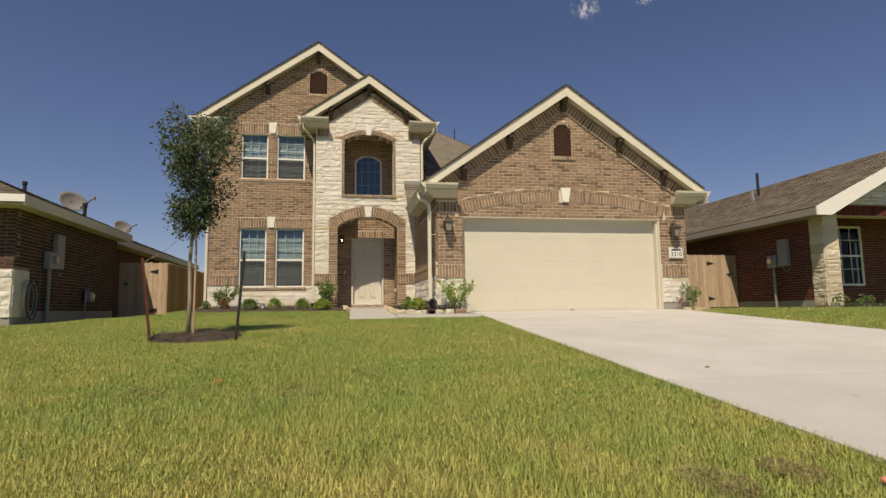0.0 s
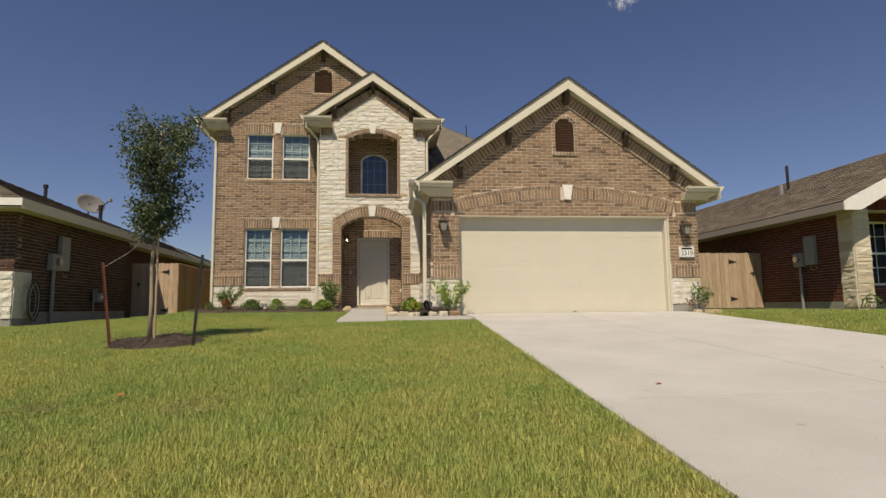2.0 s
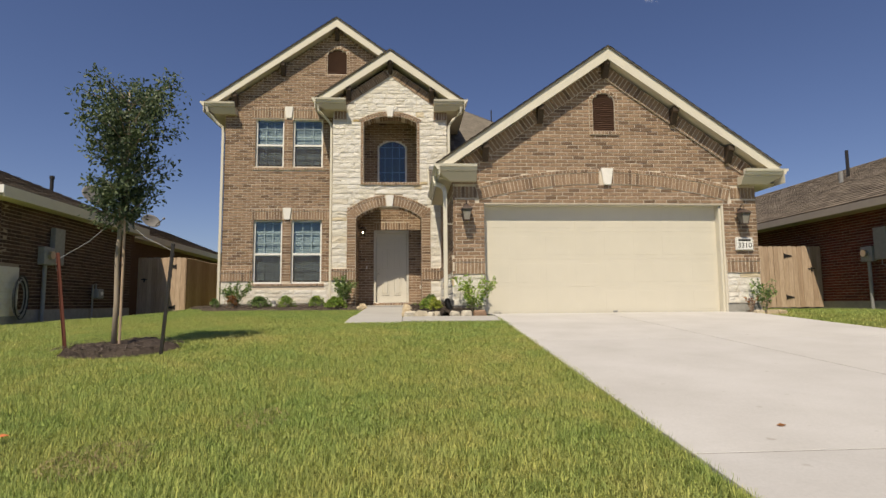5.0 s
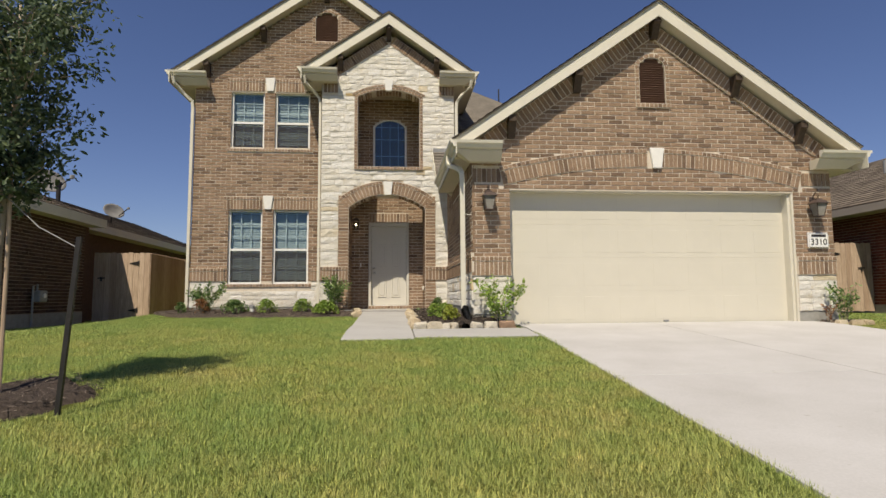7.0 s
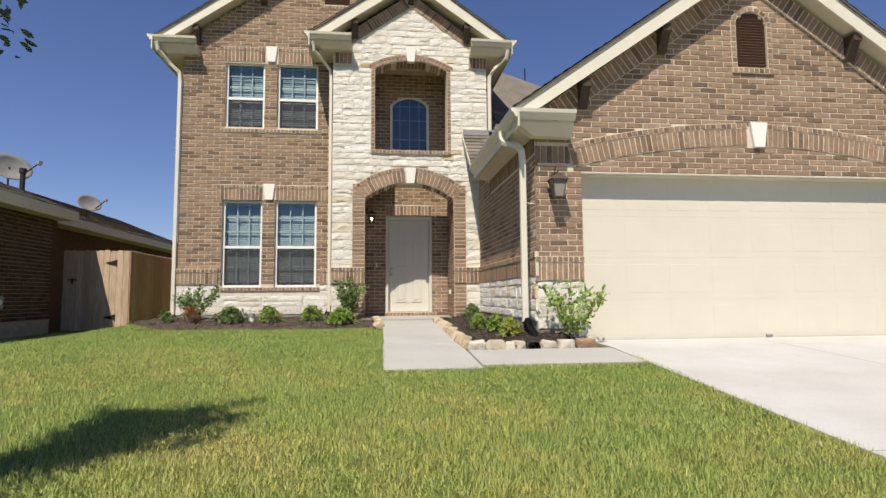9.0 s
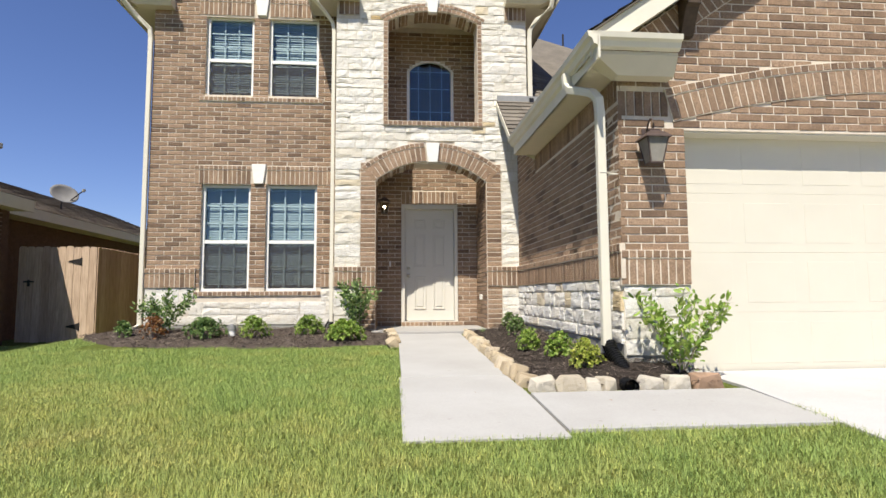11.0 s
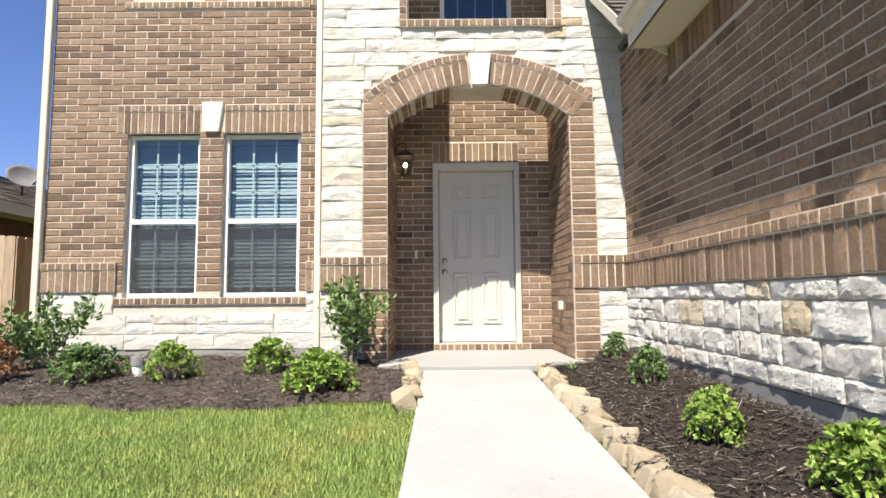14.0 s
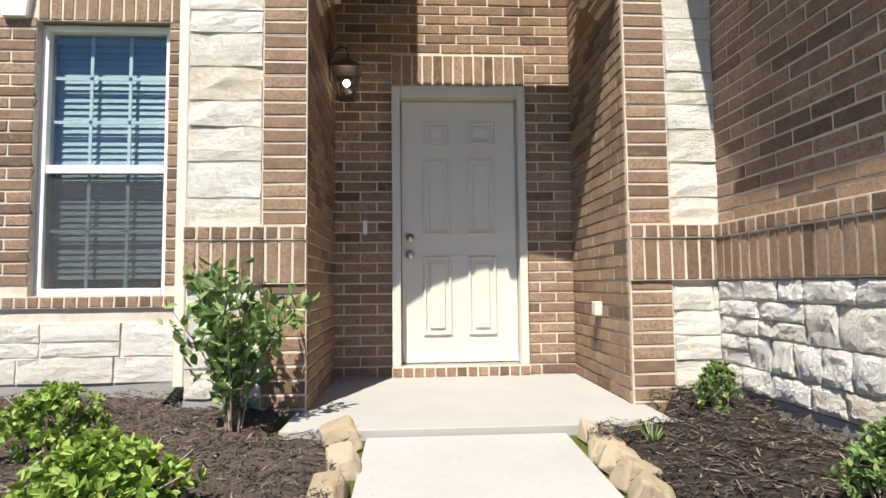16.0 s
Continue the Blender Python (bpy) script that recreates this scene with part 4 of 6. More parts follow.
gable_vent(vent1, 7.56, 8.31, FY)
gable_vent(GVENT, 4.52, 5.33, GY)


def downspout(points, name="downspout", w=0.043, d=0.036, material=None):
    bm = bmesh.new()
    pts = [Vector(p) for p in points]
    rings = []
    for i, p in enumerate(pts):
        dv = (pts[min(i + 1, len(pts) - 1)] - pts[max(i - 1, 0)]).normalized()
        side = Vector((1, 0, 0)) if abs(dv.x) < 0.6 else Vector((0, 0, 1))
        a = (side - dv * side.dot(dv)).normalized()
        b = dv.cross(a)
        rings.append([bm.verts.new(p + a * w * u + b * d * v) for u, v in ((-0.8, -1), (0.8, -1), (1, -0.8), (1, 0.8), (0.8, 1), (-0.8, 1), (-1, 0.8), (-1, -0.8))])
    for q, r in zip(rings, rings[1:]):
        for k in range(8):
            bm.faces.new((q[k], q[(k + 1) % 8], r[(k + 1) % 8], r[k]))
    bm.faces.new(rings[0]), bm.faces.new(list(reversed(rings[-1])))
    return part(name, bm, material or TRIM, house, "cream rectangular downspout")


downspout([(2.35, 12.36, 3.64), (2.35, 12.35, 3.53), (2.37, 12.31, 3.47), (2.44, 12.2, 3.42), (2.50, 12.08, 3.36), (2.53, 12.02, 3.28), (2.54, 12.02, 3.15), (2.54, 12.02, 1.08)], w=0.039)
part("strap", boxes((2.512, 2.608, 11.98, 12.06, 2.60, 2.605), (2.6, 2.69, 12.01, 12.03, 2.59, 2.60)), TRIM, house)
downspout([(-3.68, 16.2, 6.45), (-3.66, 16.24, 6.3), (-3.5, 16.42, 6.1), (-3.33, 16.5, 5.95), (-3.32, 16.52, 5.8), (-3.32, 16.52, 1.08), (-3.42, 16.42, 1.0)], w=0.035, d=0.03)
downspout([(-0.6, 15.7, 6.36), (-0.58, 15.75, 6.2), (-0.42, 15.95, 6.08), (-0.3, 16.05, 5.95), (-0.275, 16.06, 5.8), (-0.275, 16.06, 1.12)], w=0.028, d=0.025)
downspout([(3.27, 15.7, 6.36), (3.25, 15.75, 6.2), (3.05, 15.9, 6.05), (2.94, 15.96, 5.9), (2.93, 15.97, 5.75), (2.93, 15.97, 4.72)], w=0.035, d=0.03)
part("splash_end", boxes((2.9, 2.97, 15.9, 15.99, 4.6, 4.72)), BLACK_PLASTIC, house)

# roof of the rear wing and the small roof between porch and garage
shingle_roof(house, "roof", [(2.37, 14.9, 3.76), (3.6, 14.9, 3.76), (3.6, 16.0, 4.72), (2.37, 16.0, 4.72)], SHINGLE, 10)
part("flashing", boxes((2.38, 3.4, 15.93, 15.99, 4.66, 4.76)), GREY_METAL, house, "grey metal roof flashing")
part("bargeboard", prism(bmesh.new(), [(14.88, 3.71), (15.99, 4.68), (15.99, 4.58), (14.9, 3.62)], 2.36, 2.385, "x"), TRIM, house)
shingle_roof(house, "roof", [(2.92, 15.6, 4.37), (9.2, 15.6, 3.9), (6.9, 20, 6.65), (2.92, 20, 8.12)], SHINGLE, 30)
part("roof_pipe", tube(bmesh.new(), [(4.72, 19.7, 7.0), (4.72, 19.7, 7.72)], 0.022), BLACK_METAL, house)


# ---- windows, doors ----
def sash_window(u0, u1, z0, z1, y):
    """Single-hung white vinyl window: frame, two sashes with glazing bars, a screen and a slatted blind."""
    bm = bmesh.new()
    f = 0.045
    for r in ((u0, u0 + f, y + 0.06, y + 0.14, z0, z1), (u1 - f, u1, y + 0.06, y + 0.14, z0, z1), (u0 + f, u1 - f, y + 0.06, y + 0.14, z1 - f, z1), (u0 + f, u1 - f, y + 0.05, y + 0.14, z0, z0 + f)):
        box(bm, *r, bevel=0.004)
    win = part("window", bm, WHITE, house, "white single-hung window with lowered blind")
    zm = z0 + 0.46 * (z1 - z0)
    part("meeting_rail", boxes((u0 + f, u1 - f, y + 0.065, y + 0.12, zm - 0.025, zm + 0.03), bevel=0.004), WHITE, win)
    part("pane", boxes((u0 + f, u1 - f, y + 0.1, y + 0.105, zm + 0.03, z1 - f)), GLASS, win).visible_shadow = False
    part("pane", boxes((u0 + f, u1 - f, y + 0.1, y + 0.105, z0 + f, zm - 0.025)), GLASS, win).visible_shadow = False
    part("insect_screen", boxes((u0 + f, u1 - f, y + 0.084, y + 0.087, z0 + f, zm - 0.025)), SCREEN, win, "dark grey insect screen")
    wd = (u1 - u0 - 2 * f)
    bars = [(u0 + f + wd * k / 3 - 0.0105, u0 + f + wd * k / 3 + 0.0105, y + 0.108, y + 0.115, zz, zt) for k in (1, 2) for zz, zt in ((z0 + f, zm - 0.025), (zm + 0.03, z1 - f))]
    for zz, zt, n in ((z0 + f, zm - 0.025, 2), (zm + 0.03, z1 - f, 3)):
        for k in range(1, n):
            zc = zz + (zt - zz) * k / n
            bars.append((u0 + f, u1 - f, y + 0.108, y + 0.115, zc - 0.0105, zc + 0.0105))
    for r in bars:
        part("glazing_bar", boxes(r), WHITE, win)
    blind = part("blind", boxes((u0 + f, u1 - f, y + 0.145, y + 0.19, z1 - 0.09, z1 - 0.045)), BLIND, house, "white slatted blind")
    s = bmesh.new()
    box(s, u0 + f, u1 - f, -0.024, 0.024, -0.0015, 0.0015, m=Matrix.Rotation(radians(70), 4, "X"))
    slat = part("slat", s, BLIND, blind, m=Matrix.Translation((0, y + 0.17, z1 - 0.12)))
    n = int((z1 - z0 - 0.2) / 0.042)
    for i in range(1, n):
        o = new("slat", slat.data)
        o.parent = blind
        o.matrix_basis = Matrix.Translation((0, y + 0.17, z1 - 0.12 - i * 0.042))
    return win


for w in WINDOWS:
    sash_window(*w, FY)


def niche_window():
    """The arched window over the door."""
    u0, u1, z0, spring, top = 0.93, 1.78, 4.42, 5.62, 5.82
    bm = bmesh.new()
    y = DY
    f = 0.05
    for r in ((u0, u0 + f, y + 0.03, y + 0.1, z0, spring), (u1 - f, u1, y + 0.03, y + 0.1, z0, spring), (u0, u1, y + 0.03, y + 0.1, z0, z0 + f)):
        box(bm, *r)
    mid, cz, r = UPWIN.circle
    n = 12
    a = math.asin((u1 - u0) / 2 / r)
    for i in range(n):
        t0, t1 = -a + 2 * a * i / n, -a + 2 * a * (i + 1) / n
        prism(bm, [(mid + q * math.sin(t), cz + q * math.cos(t)) for q, t in ((r, t0), (r, t1), (r - f, t1), (r - f, t0))], y + 0.03, y + 0.1)
    win = part("window", bm, WHITE, house, "white arch-topped window over the door")
    pts = [(u0 + 0.02, z0 + 0.02), (u1 - 0.02, z0 + 0.02)] + [(mid + (r - 0.02) * math.sin(a - 2 * a * i / n), cz + (r - 0.02) * math.cos(a - 2 * a * i / n)) for i in range(n + 1)]
    part("pane", prism(bmesh.new(), pts, y + 0.06, y + 0.066), GLASS, win).visible_shadow = False
    for k in (1, 2, 3):
        x = u0 + (u1 - u0) * k / 4
        part("glazing_bar", boxes((x - 0.007, x + 0.007, y + 0.068, y + 0.075, z0, 5.74)), WHITE, win)
    for z in (4.85, 5.28, 5.6):
        part("glazing_bar", boxes((u0, u1, y + 0.068, y + 0.075, z - 0.007, z + 0.007)), WHITE, win)


niche_window()


def panel_front(bm, x0, x1, z0, z1, y, d=0.014, rim=0.022):
    """A moulded panel: a raised moulding, a groove and a raised field."""
    for r in ((x0, x0 + rim, z0, z1), (x1 - rim, x1, z0, z1), (x0 + rim, x1 - rim, z0, z0 + rim), (x0 + rim, x1 - rim, z1 - rim, z1)):
        box(bm, r[0], r[1], y - d, y + 0.005, r[2], r[3], 0.005)
    box(bm, x0 + 2.2 * rim, x1 - 2.2 * rim, y - 0.012, y + 0.005, z0 + 2.2 * rim, z1 - 2.2 * rim, 0.006)


def front_door():
    x0, x1, z0, z1 = 0.90, 1.765, 1.075, 3.04
    y = DY + 0.07
    door = part("door", boxes((x0, x1, y, y + 0.045, z0, z1), bevel=0.003), DOOR_PAINT, house, "closed six-panel door in warm white paint")
    cols = ((x0 + 0.16, x0 + 0.37), (x1 - 0.37, x1 - 0.16))
    for a, b in cols:
        for p, q in ((0.20, 0.78), (0.94, 1.52), (1.63, 1.80)):
            bm = bmesh.new()
            panel_front(bm, a, b, z0 + p, z0 + q, y)
            part("door_panel", bm, DOOR_PAINT, door)
    part("door_frame", boxes((0.83, 0.895, DY - 0.03, DY + 0.14, 1.06, 3.125), (1.77, 1.83, DY - 0.03, DY + 0.14, 1.06, 3.125), (0.895, 1.77, DY - 0.03, DY + 0.14, 3.045, 3.125), bevel=0.008), DOOR_PAINT, house, "white moulded door frame")
    part("threshold", boxes((0.85, 1.81, DY - 0.02, DY + 0.13, 1.05, 1.07), bevel=0.004), CHROME, house, "metal door threshold")
    for z, r in ((2.0, 0.03), (1.87, 0.034)):
        bm = bmesh.new()
        x = x0 + 0.06
        tube(bm, [(x, y, z), (x, y - 0.012, z)], r, 14)
        tube(bm, [(x, y - 0.012, z), (x, y - 0.04, z), (x, y - 0.055, z)], 0.012 if r > 0.031 else 0.018, 12)
        if r > 0.031:
            bmesh.ops.create_uvsphere(bm, u_segments=12, v_segments=8, radius=0.028, matrix=Matrix.Translation((x, y - 0.06, z)))
        part("door_knob" if r > 0.031 else "deadbolt", bm, CHROME, door, "satin nickel " + ("knob" if r > 0.031 else "deadbolt"), smooth=True)


front_door()
part("doorbell", boxes((0.62, 0.65, DY - 0.03, DY, 2.02, 2.12), bevel=0.005), WHITE, house, "small white doorbell button")
part("outlet_box", boxes((2.125, 2.18, 16.42, 16.49, 1.44, 1.53), bevel=0.008), DOOR_PAINT, house, "white weatherproof outlet cover")


def garage_door():
    x0, x1, z0, z1 = GDOOR[0] - 0.02, 8.19, 0.79, 3.02
    y = GY + 0.19
    door = part("garage_door", boxes((x0, x1 + 0.05, y + 0.03, y + 0.06, z0, z1)), GARAGE_PAINT, house, "closed cream sectional double garage door")
    h = (z1 - z0) / 4
    for i in range(4):
        s = part("door_section", boxes((x0, x1, y, y + 0.03, z0 + i * h + 0.0005, z0 + (i + 1) * h - 0.0005), bevel=0.0008), GARAGE_PAINT, door)
        n = 8
        for k in range(n):
            w = (x1 - x0) / n
            bm = bmesh.new()
            a, b = x0 + k * w + 0.07, x0 + (k + 1) * w - 0.07
            p, q = z0 + i * h + 0.09, z0 + (i + 1) * h - 0.09
            box(bm, a, b, y - 0.0016, y + 0.004, p, q, 0.0014)
            ob = part("door_panel", bm, GARAGE_PAINT, door)
    for row in ((8.19, 8.27, GY + 0.05, GY + 0.23, 0.8, 2.988), (8.235, 8.275, GY + 0.01, GY + 0.048, 0.8, 2.988), (3.32, 8.27, GY + 0.02, GY + 0.24, 2.99, 3.045), (3.31, 3.33, GY + 0.03, GY + 0.23, 0.8, 2.988)):
        part("garage_jamb", boxes(row), GARAGE_PAINT, house, "cream garage door jamb")
    part("bottom_seal", boxes((x0, x1, y - 0.005, y + 0.03, z0 - 0.01, z0 + 0.02)), BLACK_PLASTIC, door)
    part("lock_handle", boxes((5.95, 6.03, y - 0.03, y, z0 + 0.04, z0 + 0.07)), GREY_METAL, door)


garage_door()


# ---- plants, beds and lawn ----
def leaf_cloud(centres, outward, size, rng, droop=0.3, wide=0.3, stray=0.55):
    """Folded oval pointed leaves at the centres, turned roughly outward; returns corners and faces."""
    n = len(centres)
    d = outward + rng.normal(0, stray, (n, 3))
    d[:, 2] += rng.uniform(-droop, 0.5, n)
    d /= np.linalg.norm(d, axis=1, keepdims=True)
    r = rng.normal(0, 1, (n, 3))
    s = np.cross(d, r)
    s /= np.linalg.norm(s, axis=1, keepdims=True) + 1e-9
    up = np.cross(s, d)
    l = (size * rng.uniform(0.6, 1.3, n))[:, None]
    w = l * wide
    cols = []
    for along, half in ((-0.5, 0), (-0.18, 0.8), (0.2, 0.85), (0.5, 0), (0.2, -0.85), (-0.18, -0.8)):
        cols.append(centres + d * l * along + s * w * half + up * (w * abs(half) * 0.35 - l * 0.16 * max(0, along)))
    verts = np.stack(cols, 1).reshape(-1, 3)
    k = np.arange(n)[:, None] * 6
    tris = np.concatenate([k + (0, 1, 2), k + (0, 2, 3), k + (0, 3, 4), k + (0, 4, 5)], 1).reshape(-1, 3)
    return verts, tris


def tri_mesh(name, verts, tris, material, smooth=False):
    me = bpy.data.meshes.new(name)
    me.vertices.add(len(verts)), me.loops.add(tris.size), me.polygons.add(len(tris))
    me.vertices.foreach_set("co", verts.astype(np.float32).ravel())
    me.loops.foreach_set("vertex_index", tris.astype(np.int32).ravel())
    me.polygons.foreach_set("loop_start", np.arange(0, tris.size, 3, dtype=np.int32))
    me.materials.append(material)
    me.update(calc_edges=True)
    return me


def shrub(label, at, height, width, leaves, leaf, size, seed, stems=7, upright=0.3, base=0.12):
    """Stems fanning out of the ground with leaves along their upper parts."""
    rng = np.random.default_rng(seed)
    root = thing("shrub", label, "shrub", at, "shrubs in the beds")
    tips, ways = [], []
    for i in range(stems):
        a = i * 2.4 + rng.uniform(-0.4, 0.4)
        reach = width / 2 * rng.uniform(0.25, 1.0)
        h = height * rng.uniform(0.6, 1.0) * (1 - 0.35 * (reach / (width / 2)) * (1 - upright))
        p = [Vector((0.03 * math.cos(a), 0.03 * math.sin(a), -0.03))]
        for t in (0.35, 0.7, 1.0):
            p.append(Vector((reach * math.cos(a) * t ** 1.2 + rng.uniform(-0.02, 0.02), reach * math.sin(a) * t ** 1.2 + rng.uniform(-0.02, 0.02), h * t)))
        part("stem", tube(bmesh.new(), p, 0.0045, 5, 0.002), BARK, root)
        for q in range(leaves // stems):
            t = base + (1 - base) * rng.uniform(0, 1) ** 0.7
            f = t * 3
            k = min(2, int(f))
            c = p[k].lerp(p[k + 1], f - k)
            spread = width * (0.115 if upright > 0.5 else 0.16)
            o = rng.normal(0, 1, 3)
            o /= np.linalg.norm(o)
            c2 = np.array(c) + o * spread * rng.uniform(0.2, 1.0)
            c2[2] = max(0.02, c2[2])
            tips.append(c2)
            ways.append(o + np.array([0, 0, 0.5]))
    if upright <= 0.5:
        # a dense mound: rosettes of leaves over an uneven dome
        tips, ways = [], []
        for q in range(leaves // 7):
            a, u = rng.uniform(0, math.tau), rng.uniform(0.0, 1.0) ** 0.6
            bump = 1 + 0.16 * math.sin(3 * a + seed) + 0.1 * math.sin(7 * a + 2 * seed)
            shell = rng.uniform(0.6, 1.0) if q % 3 else rng.uniform(0.9, 1.12)
            o = np.array([math.cos(a) * u, math.sin(a) * u, math.sqrt(max(0.02, 1 - u * u))])
            c = o * np.array([width * 0.41 * bump, width * 0.41 * bump, height * 0.82]) * shell
            c[2] = max(0.03, c[2])
            for e in range(7):
                side = rng.normal(0, 1, 3)
                side -= o * side.dot(o)
                side /= np.linalg.norm(side) + 1e-9
                way = side + o * rng.uniform(0.2, 0.9)
                tips.append(c + way * size * 0.4)
                ways.append(way * 1.6)
    v, f = leaf_cloud(np.array(tips), np.array(ways), size, rng, wide=0.3 if upright <= 0.5 else 0.25, stray=0.25 if upright <= 0.5 else 0.5)
    ob = new("foliage", tri_mesh("foliage", v, f, leaf))
    ob.parent = root
    tagged(ob, "small green leaves")
    return root


def bed_patch(name, label, inside, x0, x1, y0, y1, lift, seed, chips, mound=None):
    """A mounded bed of shredded bark: an uneven sheet with loose shreds on it."""
    rng = np.random.default_rng(seed)
    st = 0.06
    nx, ny = int((x1 - x0) / st), int((y1 - y0) / st)
    idx, verts, faces = {}, [], []

    def hgt(x, y):
        return ground_z(x, y) + lift + (mound(x, y) if mound else 0) + 0.03 * noise.noise(Vector((x * 3, y * 3, seed))) + 0.02 * noise.noise(Vector((x * 14, y * 14, seed)))

    def vid(i, j):
        if (i, j) not in idx:
            x, y = x0 + i * st, y0 + j * st
            idx[(i, j)] = len(verts)
            edge = not all(inside(x + dx, y + dy) for dx, dy in ((-0.09, 0), (0.09, 0), (0, -0.09), (0, 0.09)))
            verts.append((x, y, ground_z(x, y) - 0.01 if edge else hgt(x, y)))
        return idx[(i, j)]
    for j in range(ny):
        for i in range(nx):
            if inside(x0 + (i + 0.5) * st, y0 + (j + 0.5) * st):
                faces.append((vid(i, j), vid(i + 1, j), vid(i + 1, j + 1), vid(i, j + 1)))
    root = thing(name, label, "mulch bed", kind="structure")
    ob = new("mulch", mesh_of("mulch", verts, faces, MULCH, True))
    ob.parent = root
    v, f = [], []
    while len(v) < chips * 4:
        x, y = rng.uniform(x0, x1), rng.uniform(y0, y1)
        if not inside(x, y):
            continue
        l, w, a = rng.uniform(0.012, 0.06), rng.uniform(0.003, 0.008), rng.uniform(0, math.tau)
        d, s = Vector((math.cos(a), math.sin(a), rng.uniform(-0.35, 0.35))), Vector((-math.sin(a), math.cos(a), rng.uniform(-0.5, 0.5)))
        c = Vector((x, y, hgt(x, y) + rng.uniform(0.002, 0.016)))
        k = len(v)
        v += [c - d * l / 2 - s * w / 2, c + d * l / 2 - s * w / 3, c + d * l / 2 + s * w / 3, c - d * l / 2 + s * w / 2]
        f.append((k, k + 1, k + 2, k + 3))
    ob = new("bark_shreds", mesh_of("bark_shreds", v, f, MULCH))
    ob.parent = root
    tagged(ob, kind="stuff")
    return root


def in_left_bed(x, y):
    front = 14.38 + 0.1 * math.sin(x * 2.3) + 0.05 * math.sin(x * 7.1) + (max(0, -2.2 - x) ** 1.5) * 0.7
    return -3.75 < x < 0.70 and front < y < 16.52 and not (x > 0.34 and y > 15.57)


def in_right_bed(x, y):
    return (1.74 < x < 2.69 and 11.46 < y < 16.0 and not (x < 2.26 and y > 15.57)) or (2.6 < x < 3.22 and 11.46 < y < 11.99)


def in_pier_bed(x, y):
    return 8.5 < x < 9.35 and 11.5 + 0.5 * max(0, x - 9.0) < y < 12.2


TREE_AT = (-1.34, 7.36)


def in_tree_ring(x, y):
    a = math.atan2(y - 7.3, x + 1.24)
    return ((x + 1.24) / 0.58) ** 2 + ((y - 7.3) / 0.6) ** 2 < 1 + 0.12 * math.sin(5 * a) + 0.08 * math.sin(11 * a)


def right_mound(x, y):
    """The bed banks up against the garage wall."""
    return 0.10 * smooth_step(1.85, 2.6, x) * smooth_step(11.5, 11.95, y) * (1 - 0.5 * smooth_step(14.0, 16.0, y))


bed_patch("mulch_bed", "dark shredded bark bed below the front windows", in_left_bed, -3.9, 0.75, 13.5, 16.55, 0.05, 1, 19000)
bed_patch("mulch_bed", "dark bark bed edged with tan stones", in_right_bed, 1.7, 3.3, 11.4, 16.0, 0.06, 2, 15000, right_mound)
bed_patch("mulch_bed", "small bark bed beside the garage door", in_pier_bed, 8.4, 9.4, 11.4, 12.2, 0.04, 3, 300)
bed_patch("mulch_bed", "bark mulch ring round the young tree", in_tree_ring, -2.1, -0.4, 6.4, 8.2, 0.07, 4, 1500)


